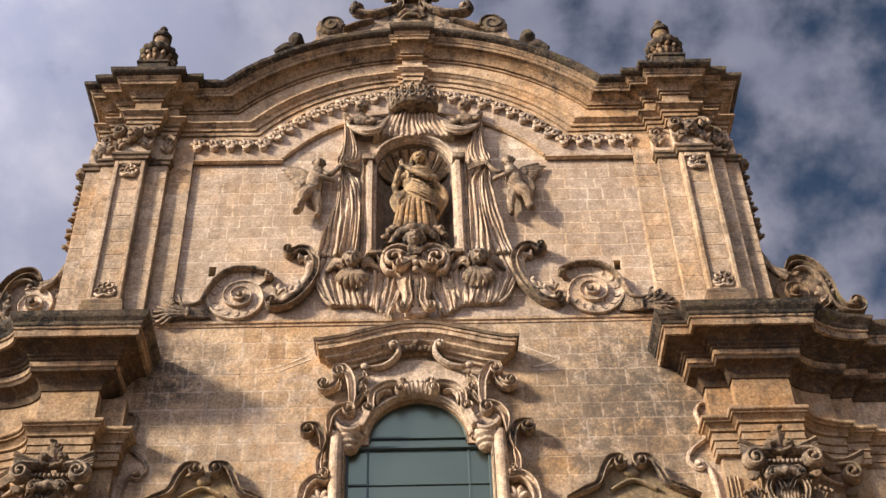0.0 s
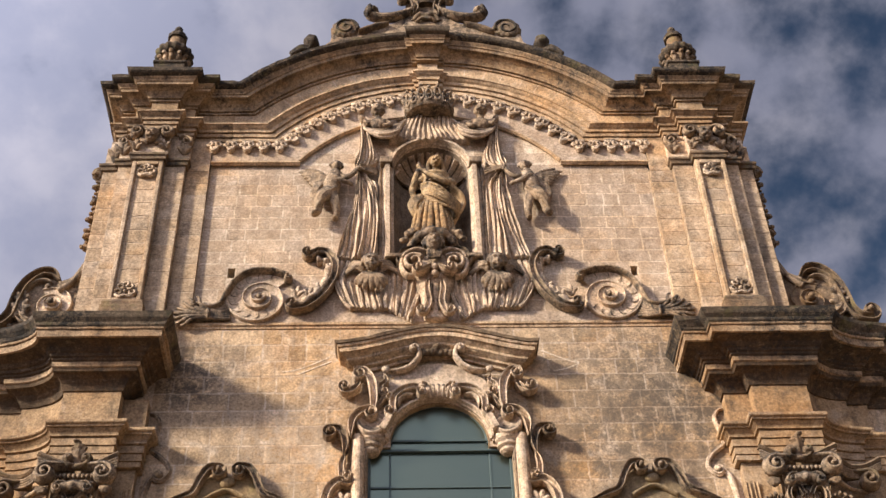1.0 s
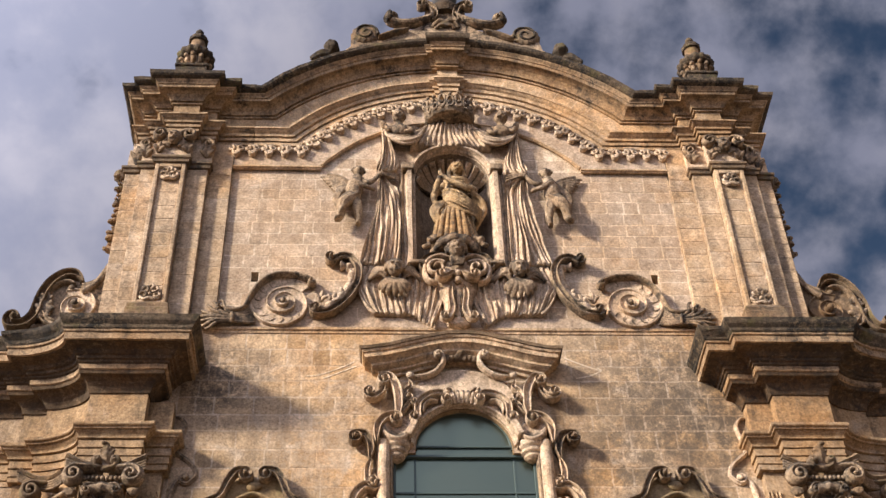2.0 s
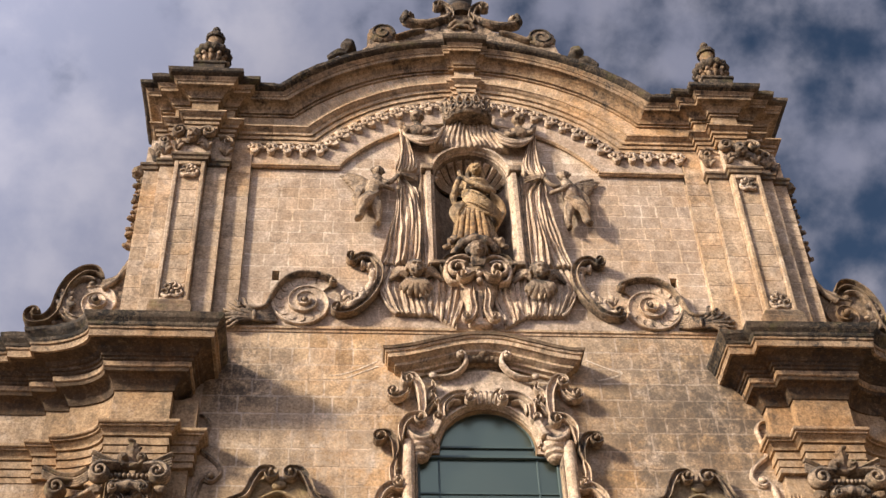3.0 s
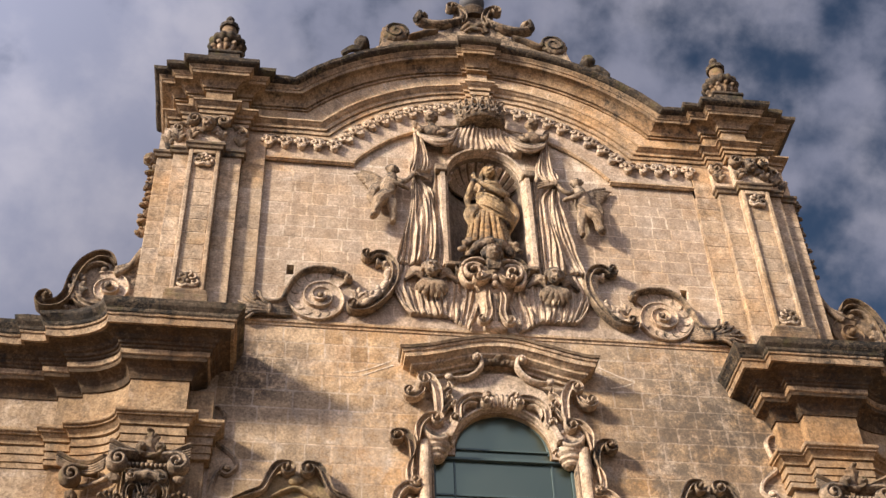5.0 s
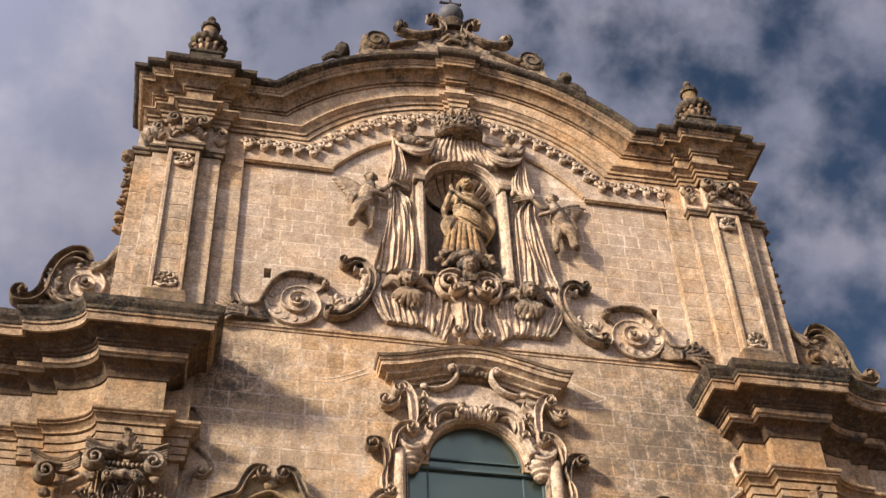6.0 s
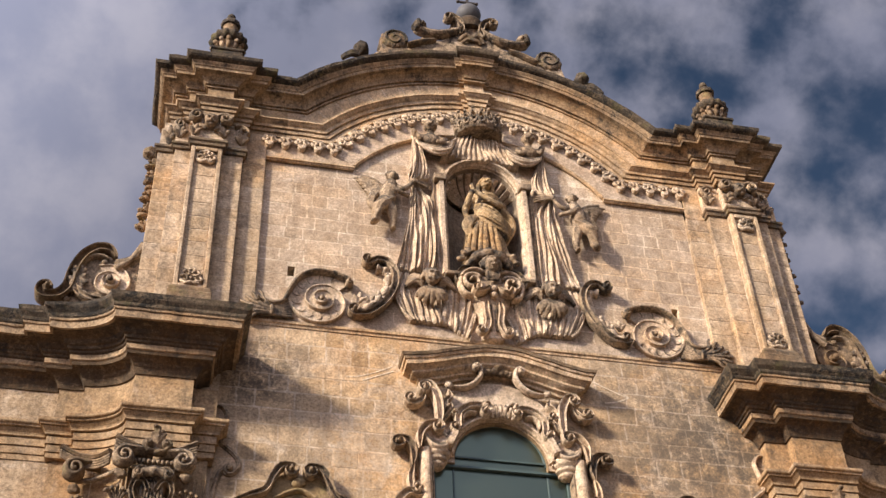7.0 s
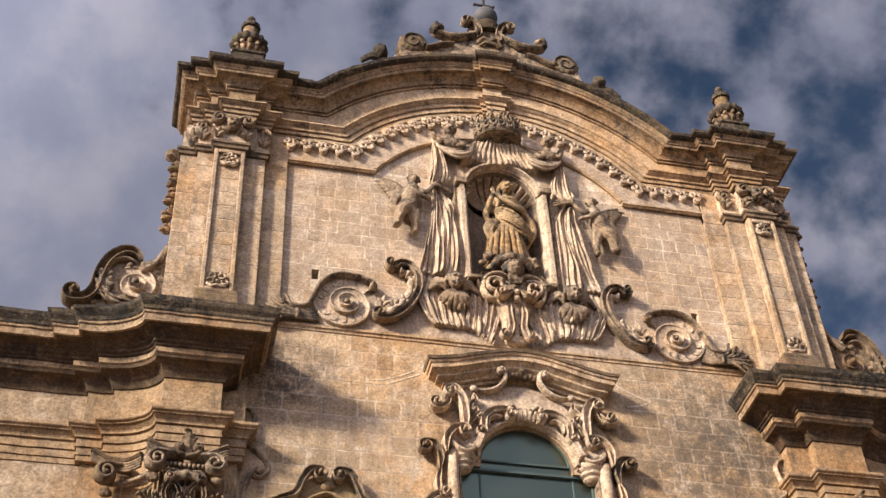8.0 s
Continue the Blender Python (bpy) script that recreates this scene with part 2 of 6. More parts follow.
M_GLASS = glass_mat()
M_FRAME = paint_mat("dark_green_window_paint", (0.07, 0.10, 0.095), 0.5)
M_IRON = paint_mat("rusted_iron", (0.06, 0.05, 0.045), 0.7, 0.4)
M_DOME = paint_mat("lead_grey_ball", (0.09, 0.085, 0.085), 0.6)
M_HOLE = paint_mat("unlit_room_black", (0.02, 0.018, 0.016), 0.95)

# ---- building helpers ----
CHISEL = bpy.data.textures.new("chisel", "CLOUDS")
CHISEL.noise_scale, CHISEL.noise_depth = 0.035, 3


def thing(name, label, category, group="", kind=""):
    return tagged(new(name), label, category, group, kind)


def part(name, bm, material, parent, label="", side=1, smooth=False, voxel=0.0):
    """Links a bmesh as one mesh object under a thing or part; side -1 mirrors it to the west half."""
    if side < 0:
        for v in bm.verts:
            v.co.x *= -1
    bmesh.ops.recalc_face_normals(bm, faces=bm.faces)
    me = bpy.data.meshes.new(name)
    bm.to_mesh(me)
    bm.free()
    me.materials.append(material)
    if smooth:
        me.polygons.foreach_set("use_smooth", [True] * len(me.polygons))
    ob = new(name, me)
    if parent is not None:
        ob.parent = parent
    if label:
        ob["label"] = label
    if voxel:
        # fuse overlapping forms into one carving, then roughen it as with a chisel
        md = ob.modifiers.new("fuse", "REMESH")
        md.mode, md.voxel_size, md.use_smooth_shade = "VOXEL", voxel, True
        md = ob.modifiers.new("soften", "SMOOTH")
        md.factor, md.iterations = 0.5, 1
        md = ob.modifiers.new("chisel", "DISPLACE")
        md.texture, md.strength, md.mid_level, md.texture_coords = CHISEL, 0.012, 0.5, "GLOBAL"
    return ob


def box(bm, x0, x1, y0, y1, z0, z1, bevel=0.0):
    vs = [bm.verts.new((x, y, z)) for x in (x0, x1) for y in (y0, y1) for z in (z0, z1)]
    fs = [bm.faces.new([vs[i] for i in f]) for f in ((0, 1, 3, 2), (4, 6, 7, 5), (0, 4, 5, 1), (2, 3, 7, 6), (0, 2, 6, 4), (1, 5, 7, 3))]
    if bevel:
        es = list({e for f in fs for e in f.edges})
        bmesh.ops.bevel(bm, geom=es, offset=bevel, segments=1, affect="EDGES")
    return bm


def wear(p, amount):
    q = Vector(p)
    d = noise.noise_vector(q * 5.0) * amount + noise.noise_vector(q * 17.0) * amount * 0.6
    return q + d


def loft(bm, rows, closed=False, caps=True, worn=0.0):
    """Skins rows of points, each row of equal length."""
    grid = [[bm.verts.new(wear(p, worn) if worn else p) for p in row] for row in rows]
    for r0, r1 in zip(grid, grid[1:]):
        n = len(r0)
        for i in range(n if closed else n - 1):
            j = (i + 1) % n
            bm.faces.new((r0[i], r0[j], r1[j], r1[i]))
    if closed and caps:
        bm.faces.new(grid[0][::-1])
        bm.faces.new(grid[-1])
    return grid


def moulding(bm, line, profile, worn=0.006, counts=None):
    """A moulding: line(p) is the run at projection p, profile rows are (p, level); place() is folded into line.
    Ends are capped."""
    runs = [line(p, h) for p, h in profile]
    if counts is None:
        first = runs[0]
        counts = []
        for a, b in zip(first, first[1:]):
            counts.append(max(1, int((Vector(b) - Vector(a)).length / 0.11)))
    fine = []
    for run in runs:
        row = [run[0]]
        for a, b, c in zip(run, run[1:], counts):
            a, b = Vector(a), Vector(b)
            row += [a.lerp(b, k / c) for k in range(1, c + 1)]
        fine.append(row)
    columns = list(zip(*fine))
    loft(bm, columns, closed=True, worn=worn)
    return bm


def smooth_line(ctrl, n=10):
    """A smooth line through the points."""
    pts = [Vector(p) for p in ctrl]
    out = []
    for i in range(len(pts) - 1):
        p0, p1, p2, p3 = pts[max(i - 1, 0)], pts[i], pts[i + 1], pts[min(i + 2, len(pts) - 1)]
        for k in range(n):
            t = k / n
            out.append(0.5 * ((2 * p1) + (p2 - p0) * t + (2 * p0 - 5 * p1 + 4 * p2 - p3) * t * t + (3 * p1 - p0 - 3 * p2 + p3) * t ** 3))
    out.append(pts[-1])
    return out


def curl(pts, r, turn, turns=1.3, n=22, shrink=0.15):
    """Rolls the end of a line in the xz plane up into a spiral; turn 1 is to the left of its way."""
    a, b = pts[-2], pts[-1]
    t = Vector((b.x - a.x, 0, b.z - a.z)).normalized()
    nrm = Vector((-t.z, 0, t.x)) * turn
    c = b + nrm * r
    ang0 = math.atan2(b.z - c.z, b.x - c.x)
    out = list(pts)
    for k in range(1, n + 1):
        f = k / n
        rr = r * (1 - (1 - shrink) * f)
        an = ang0 + turn * f * turns * 2 * math.pi
        out.append(Vector((c.x + rr * math.cos(an), b.y - 0.035 * f, c.z + rr * math.sin(an))))
    return out


HOLLOW = ((-1, -0.3), (-1, 0.75), (-0.82, 1.0), (-0.62, 0.95), (-0.45, 0.55), (0, 0.42), (0.45, 0.55), (0.62, 0.95), (0.82, 1.0), (1, 0.75), (1, -0.3))
ROUND = ((-1, -0.3), (-0.95, 0.3), (-0.7, 0.75), (-0.3, 0.97), (0, 1), (0.3, 0.97), (0.7, 0.75), (0.95, 0.3), (1, -0.3))
RIDGE = ((-1, -0.3), (-1, 0.35), (-0.6, 0.5), (-0.35, 1.0), (0.35, 1.0), (0.6, 0.5), (1, 0.35), (1, -0.3))


def band(bm, pts, w, d, section=HOLLOW, worn=0.004):
    """A carved band that follows pts in the xz plane and stands out by d towards the front."""
    n = len(pts)
    rows = []
    for i, p in enumerate(pts):
        a, b = pts[max(i - 1, 0)], pts[min(i + 1, n - 1)]
        t = Vector((b.x - a.x, 0, b.z - a.z))
        t = t.normalized() if t.length > 1e-9 else Vector((1, 0, 0))
        nr = Vector((-t.z, 0, t.x))
        f = i / (n - 1)
        ww = w(f) if callable(w) else w
        dd = d(f) if callable(d) else d
        rows.append([p + nr * (u * ww) + Vector((0, -v * dd, 0)) for u, v in section])
    loft(bm, rows, closed=True, worn=worn)
    return bm


def tube(bm, pts, rad, seg=8, flat=1.0, worn=0.0):
    """A tapering round limb along pts; rad is a radius or a function of 0 to 1."""
    pts = [Vector(p) for p in pts]
    n = len(pts)
    rows, ref = [], Vector((0, 1, 0))
    for i, p in enumerate(pts):
        t = pts[min(i + 1, n - 1)] - pts[max(i - 1, 0)]
        t = t.normalized() if t.length > 1e-9 else Vector((0, 0, 1))
        u = ref - t * ref.dot(t)
        u = u.normalized() if u.length > 1e-4 else t.orthogonal().normalized()
        v = t.cross(u)
        r = rad(i / (n - 1)) if callable(rad) else rad
        rows.append([p + u * (math.cos(a) * r * flat) + v * (math.sin(a) * r) for a in (2 * math.pi * k / seg for k in range(seg))])
    loft(bm, rows, closed=True, worn=worn)
    return bm


def blob(bm, c, r, rot=(0, 0, 0), lumps=0.0, sub=2):
    """A rounded lump with radii r."""
    if isinstance(r, (int, float)):
        r = (r, r, r)
    m = pose(*c, *rot) @ Matrix.Diagonal((*r, 1))
    got = bmesh.ops.create_icosphere(bm, subdivisions=sub, radius=1.0, matrix=m)
    if lumps:
        for v in got["verts"]:
            v.co += noise.noise_vector(v.co * 9.0) * lumps
    return bm


def lathe(bm, cx, cy, rows, seg=24, lobes=0, depth=0.0):
    """Turned work: rows of (radius, z); lobes ripple the radius."""
    ring = []
    for r, z in rows:
        ring.append([(cx + r * (1 + depth * math.cos(lobes * a)) * math.cos(a), cy + r * (1 + depth * math.cos(lobes * a)) * math.sin(a), z)
                     for a in (2 * math.pi * k / seg for k in range(seg))])
    loft(bm, ring, closed=True, worn=0.005)
    return bm


def frond(bm, base, ang, length, spread, n, r, y=-0.06):
    """A fan of curled acanthus lobes."""
    for k in range(n):
        f = (k / (n - 1) - 0.5) * 2 if n > 1 else 0
        a = radians(ang + spread * f)
        ln = length * (1 - 0.25 * abs(f))
        p0 = Vector((base[0], base[1], base[2]))
        p1 = p0 + Vector((math.cos(a), 0, math.sin(a))) * ln * 0.55 + Vector((0, y * 0.8, 0))
        a2 = a + radians(28 * f)
        p2 = p1 + Vector((math.cos(a2), 0, math.sin(a2))) * ln * 0.45 + Vector((0, y * 0.5, 0))
        tube(bm, smooth_line((p0, p1, p2), 5), lambda q: r * (0.55 + 0.75 * math.sin(math.pi * min(q * 0.95 + 0.05, 1))), 7, 0.8)
    return bm


def drape(bm, left, right, folds, amp, y0, rows=28, cols=44, phase=0.0, hem=0.0, warp=1.0):
    """A carved hanging cloth between two edge lines (top to bottom), with folds, closed to the wall."""
    lf, rt = smooth_line(left, 8), smooth_line(right, 8)

    def along(ln, v):
        f = v * (len(ln) - 1)
        i = min(int(f), len(ln) - 2)
        return ln[i].lerp(ln[i + 1], f - i)

    grid = []
    for j in range(rows + 1):
        v = j / rows
        a, b = along(lf, v), along(rt, v)
        row = [Vector((a.x, 0.02, a.z))]
        for i in range(cols + 1):
            u = i / cols
            p = a.lerp(b, u)
            wob = 0.10 * math.sin(3.1 * v + phase) + 0.20 * noise.noise(Vector((u * 2.2 + 7 * phase, v * 1.9, phase))) + 0.05 * noise.noise(Vector((u * 7, v * 6, 3 + phase)))
            wob *= warp
            s = abs(math.sin(math.pi * folds * (u + wob) + phase)) ** 0.75
            s2 = abs(math.sin(math.pi * folds * 2.3 * (u + wob * 1.2) + 2 * phase))
            depth_here = 0.65 + 0.7 * noise.noise(Vector((u * 4.0 + phase, v * 3.0, 9.0)))
            dep = y0 - amp * max(0.0, (s * 0.8 + s2 * 0.25) * depth_here) * (0.6 + 0.4 * v)
            z = p.z + (hem * math.cos(2 * math.pi * folds * u) if j == rows else 0)
            row.append(Vector((p.x, dep, z)))
        row.append(Vector((b.x, 0.02, b.z)))
        grid.append(row)
    grid.append([Vector((p.x, 0.02, p.z)) for p in grid[-1]])
    grid.insert(0, [Vector((p.x, 0.02, p.z)) for p in grid[0]])
    loft(bm, grid, worn=0.003)
    return bm


# ---- plan of the front ----
WALL_T = 0.9
ARC_GROW = 1.13                     # the mouldings widen a little round the arch
ARC_Z, ARC_R = 14.62, 2.95          # centre and radius of the underside of the gable arch
Z_ARCH, Z_FRZ, Z_COR = 16.46, 16.76, 17.08


def upper_plan(p, z, outer=4.76):
    """The stepped run of the upper entablature over one pair of pilasters, at projection p."""
    y0, y1, y2 = -0.03 - p, -0.15 - p, -0.30 - p
    return [(3.0, y0, z), (3.60 - p, y0, z), (3.60 - p, y1, z), (3.85 - p, y1, z), (3.85 - p, y2, z), (4.24 + p, y2, z), (4.24 + p, y1, z),
            (4.50 + p, y1, z), (4.50 + p, y0, z), (outer + p, y0, z), (outer + p, WALL_T, z)]


def lower_plan(p, z, inner=True):
    """The run of the lower entablature: inner step, pilaster, hollow sweep, two outer steps, side wing.
    Without the inner step the run turns straight back to the wall."""
    pts = [(3.64 - p, 0.05, z), (3.64 - p, -0.18 - p, z), (3.95 - p, -0.18 - p, z), (3.95 - p, -0.36 - p, z)] if inner else [(3.95 - p, 0.05, z), (3.95 - p, -0.36 - p, z)]
    s, e = (4.66 + 0.66 * p, -0.36 - p), (5.25 + p, -0.01 - p)
    for k in range(11):
        a = math.pi / 2 * k / 10
        pts.append((e[0] - (e[0] - s[0]) * math.cos(a), s[1] + (e[1] - s[1]) * math.sin(a), z))
    pts += [(5.25 + p, 0.10 - p, z), (5.56 + p, 0.10 - p, z), (5.56 + p, 0.19 - p, z), (9.5, 0.19 - p, z)]
    return pts


def gable_line(n, out, base_y=-0.03):
    """Level run, knee, arch, knee, level run; n is the height over the underside, out the projection."""
    r, z = ARC_R + n * ARC_GROW, Z_ARCH + n
    xk = math.sqrt(r * r - (z - ARC_Z) ** 2)
    a0 = math.atan2(z - ARC_Z, xk)
    y = base_y - out
    pts = [(-3.0, y, z)]
    steps = 44
    for k in range(steps + 1):
        a = math.pi - a0 - (math.pi - 2 * a0) * k / steps
        pts.append((r * math.cos(a), y, ARC_Z + r * math.sin(a)))
    pts.append((3.0, y, z))
    return pts


def arc_piece(n, out, half, base_y=-0.03, steps=6):
    r, y = ARC_R + n * ARC_GROW, base_y - out
    return [(r * math.sin(a), y, ARC_Z + r * math.cos(a)) for a in (-half + 2 * half * k / steps for k in range(steps + 1))]


# ---- ground and walls ----
bm = bmesh.new()
loft(bm, [[(x, y, 0) for x in (-400, -60, -15, 15, 60, 400)] for y in (-400, -60, -20, 0.4, 60, 400)])
tagged(part("ground", bm, M_PAVE, None), "worn grey stone paving of the piazza", "ground", kind="structure")

WIN_W, WIN_TOP_W, WIN_SPRING, WIN_TOP, WIN_SHOULDER = 0.90, 0.62, 10.98, 11.60, 10.93


def opening(steps=16):
    """Outline of the window opening, from the lower east corner round to the lower west one."""
    pts = [(WIN_W, 7.6), (WIN_W, WIN_SHOULDER), (WIN_TOP_W, WIN_SHOULDER)]
    for k in range(steps + 1):
        a = math.pi * k / steps
        pts.append((WIN_TOP_W * math.cos(a), WIN_SPRING + (WIN_TOP - WIN_SPRING) * math.sin(a)))
    return pts + [(-WIN_TOP_W, WIN_SHOULDER), (-WIN_W, WIN_SHOULDER), (-WIN_W, 7.6)]


def niche_outline(steps=16):
    pts = [(0.55, 14.0)]
    for k in range(steps + 1):
        a = math.pi * k / steps
        pts.append((0.55 * math.cos(a), 15.84 + 0.55 * math.sin(a)))
    return pts + [(-0.55, 14.0)]


def holed_slab(bm, outer, holes, y0, y1):
    """An upright slab with openings through it."""
    rings = [outer] + list(holes)
    for y in (y0, y1):
        edges = []
        for line in rings:
            ring = [bm.verts.new((x, y, z)) for x, z in line]
            edges += [bm.edges.new((ring[i], ring[(i + 1) % len(ring)])) for i in range(len(ring))]
        bmesh.ops.triangle_fill(bm, use_beauty=True, edges=edges)
    for ring in rings:
        vs = [[bm.verts.new((x, y, z)) for x, z in ring] for y in (y0, y1)]
        for i in range(len(ring)):
            j = (i + 1) % len(ring)
            bm.faces.new((vs[0][i], vs[0][j], vs[1][j], vs[1][i]))
    bmesh.ops.remove_doubles(bm, verts=bm.verts, dist=1e-5)
    return bm


bm = bmesh.new()
holed_slab(bm, [(-5.0, 0.0), (5.0, 0.0), (5.0, 12.9), (-5.0, 12.9)], [opening()], 0.0, WALL_T)
wall_low = tagged(part("wall_lower", bm, M_MORTAR, None), "tan limestone ashlar wall with pale mortar joints", "wall", kind="structure")
PUTLOGS = [[(x - 0.05, 13.755), (x + 0.05, 13.755), (x + 0.05, 13.935), (x - 0.05, 13.935)] for x in (-2.81, 2.81)]
bm = bmesh.new()
gable = [(-4.7, 12.9), (4.7, 12.9), (4.7, 17.3), (2.75, 17.3)]
gable += [(3.6 * math.cos(a), ARC_Z + 3.6 * math.sin(a)) for a in (radians(49 + 82 * k / 16) for k in range(17))] + [(-2.75, 17.3), (-4.7, 17.3)]
holed_slab(bm, gable, [niche_outline()] + PUTLOGS, 0.0, WALL_T)
wall_up = tagged(part("wall_upper", bm, M_LIME, None), "pale limestone ashlar wall of the arched gable", "wall", kind="structure")

for side, word in ((1, "east"), (-1, "west")):
    bm = bmesh.new()
    box(bm, 5.004, 9.5, 0.186, 1.6, 0, 12.2)
    tagged(part("wall_" + word, bm, M_BLOCK, None, side=side), "plain limestone wall of the side bay", "wall", kind="structure")
    bm = bmesh.new()
    box(bm, 9.3, 9.5, 1.604, 14.0, 0, 12.2)
    tagged(part("wall_side_" + word, bm, M_BLOCK, None, side=side), "plain limestone flank wall of the church", "wall", kind="structure")
bm = bmesh.new()
box(bm, -9.5, 9.5, 14.004, 14.4, 0, 12.2)
tagged(part("wall_rear", bm, M_BLOCK, None), "plain limestone rear wall of the church", "wall", kind="structure")
bm = bmesh.new()
box(bm, -9.5, 9.5, 1.65, 14.4, 12.204, 12.4)
tagged(part("roof", bm, M_MORTAR, None), "flat stone roof behind the church front", "roof", kind="structure")
bm = bmesh.new()
box(bm, -4.7, 4.7, WALL_T + 0.004, 1.2, 12.0, 17.3)
tagged(part("wall_backing", bm, M_MORTAR, None), "plain stone backing of the gable wall", "wall", kind="structure")
# added unseen walls; south and west keep sun off the paving, cutting its bounce
for name, x0, x1, y0, y1, h in (("wall_piazza_south", -45, 45, -24.0, -21.0, 11.5), ("wall_piazza_west", -28.0, -25.0, -20.9, 6.0, 10.5), ("wall_piazza_east", 25.0, 28.0, -20.9, 6.0, 9.0)):
    bm = bmesh.new()
    box(bm, x0, x1, y0, y1, 0, h)
    tagged(part(name, bm, M_SHAFT, None), "added plain limestone-coloured wall, out of view, blocking low light", "wall", kind="structure")

# ---- upper tier: pilasters, entablature ----
def brick_mesh(name, w, h, d, material, rag):
    """A dressed block, its front edges chamfered and a little uneven; shared by alike pieces."""
    rr = random.Random(rag)
    bm = bmesh.new()
    corners = [(-w / 2, -h / 2), (w / 2, -h / 2), (w / 2, h / 2), (-w / 2, h / 2)]
    rim = []
    for (x0, z0), (x1, z1) in zip(corners, corners[1:] + corners[:1]):
        for k in range(4):
            f = k / 4 + (rr.uniform(-0.06, 0.06) if k else 0)
            rim.append((x0 + (x1 - x0) * f, z0 + (z1 - z0) * f))
    worn_rim = []
    for x, z in rim:
        nib = rr.choice((0.001, 0.003, 0.005, 0.008, 0.013))
        worn_rim.append((x - nib * (x > w / 2 - 1e-4) + nib * (x < -w / 2 + 1e-4), z - nib * (z > h / 2 - 1e-4) + nib * (z < -h / 2 + 1e-4)))
    a = [bm.verts.new((x, -d, z)) for x, z in worn_rim]
    e = [bm.verts.new((x, 0.02, z)) for x, z in rim]
    bm.faces.new(a)
    n = len(a)
    for i in range(n):
        bm.faces.new((a[i], e[i], e[(i + 1) % n], a[(i + 1) % n]))
    bmesh.ops.recalc_face_normals(bm, faces=bm.faces)
    me = bpy.data.meshes.new(name)
    bm.to_mesh(me)
    bm.free()
    me.materials.append(material)
    return me


UPPER_STEPS = ((3.28, 3.62, -0.07), (3.62, 3.92, -0.18), (4.37, 4.60, -0.18), (4.60, 4.84, -0.08))


def pilaster(side):
    t = thing("pilaster", "stepped limestone pilaster with a sunk panel and carved rosettes", "pilaster", "pilasters of the upper storey")
    for x0, x1, y in UPPER_STEPS:
        bm = bmesh.new()
        box(bm, x0 + 0.004, x1 - 0.004, y + 0.004, 0.3, 12.932 if x0 < 3.5 else 12.42, 16.3)
        part("shaft_core", bm, M_MORTAR, t, side=side)
    bm = bmesh.new()
    box(bm, 3.924, 4.366, -0.262, 0.3, 12.42, 16.3)
    part("panel_ground", bm, M_MORTAR, t, side=side)
    bm = bmesh.new()
    box(bm, 3.284, 3.616, -0.073, 0.1, 15.795, 16.458, 0.006)
    part("neck_block", bm, M_SHAFT, t, side=side)
    # raised border round the sunk panel
    for x0, x1, z0, z1 in ((3.92, 3.985, 13.1, 15.79), (4.305, 4.37, 13.1, 15.79), (3.985, 4.305, 15.71, 15.79), (3.985, 4.305, 13.1, 13.16)):
        bm = bmesh.new()
        box(bm, x0, x1, -0.312, -0.2, z0, z1, 0.012)
        part("panel_border", bm, M_SHAFT, t, side=side)
    bm = bmesh.new()
    prof = [(0.0, 12.42), (0.06, 12.42), (0.06, 12.98), (0.045, 13.0), (0.05, 13.05), (0.02, 13.10), (0.0, 13.11)]
    moulding(bm, lambda p, z: [(3.92 - p, 0.0, z), (3.92 - p, -0.31 - p, z), (4.37 + p, -0.31 - p, z), (4.37 + p, 0.0, z)], prof)
    part("base", bm, M_EDGE, t, side=side)
    # necking moulding that runs round all the steps
    prof = [(0.0, 15.79), (0.03, 15.80), (0.035, 15.85), (0.06, 15.87), (0.06, 15.91), (0.0, 15.93)]
    bm = bmesh.new()
    moulding(bm, lambda p, z: [(3.62 - p, 0.0, z), (3.62 - p, -0.18 - p, z), (3.92 - p, -0.18 - p, z), (3.92 - p, -0.31 - p, z), (4.37 + p, -0.31 - p, z),
                               (4.37 + p, -0.18 - p, z), (4.60 + p, -0.18 - p, z), (4.60 + p, -0.08 - p, z), (4.84 + p, -0.08 - p, z), (4.84 + p, 0.5, z)], prof)
    part("necking", bm, M_EDGE, t, side=side)
    for c, r in (((4.14, -0.26, 15.57), 0.13), ((4.14, -0.26, 13.27), 0.15)):
        bm = bmesh.new()
        blob(bm, (c[0], c[1] - 0.04, c[2] - r * 0.1), (r * 0.22, 0.05, r * 0.2), lumps=0.01)
        tube(bm, smooth_line(((c[0] - r * 0.9, c[1] - 0.02, c[2] - r * 0.25), (c[0] - r * 0.5, c[1] - 0.05, c[2] - r * 0.75), (c[0], c[1] - 0.06, c[2] - r * 0.62), (c[0] + r * 0.5, c[1] - 0.05, c[2] - r * 0.75), (c[0] + r * 0.9, c[1] - 0.02, c[2] - r * 0.25)), 5), 0.03, 7, worn=0.006)
        rose = part("rosette", bm, M_CARVE, t, "knot of carved leafy curls", side=side, smooth=True)
        for dx, dz, rr in ((-0.62, -0.2, 0.30), (0.62, -0.2, 0.30), (-0.42, 0.42, 0.27), (0.44, 0.40, 0.27), (0.0, 0.72, 0.24)):
            bm = bmesh.new()
            loop = [(c[0] + r * (dx + rr * math.cos(q)), c[1] - 0.035 - 0.03 * math.sin(q * 0.5 + dx), c[2] + r * (dz + rr * math.sin(q))) for q in (0.4 + 5.4 * j / 11 for j in range(12))]
            tube(bm, loop, lambda f: 0.026 - 0.008 * f, 6, worn=0.006)
            part("curl", bm, M_CARVE if dx < 0.1 else M_CARVE_DARK, rose, side=side, smooth=True)
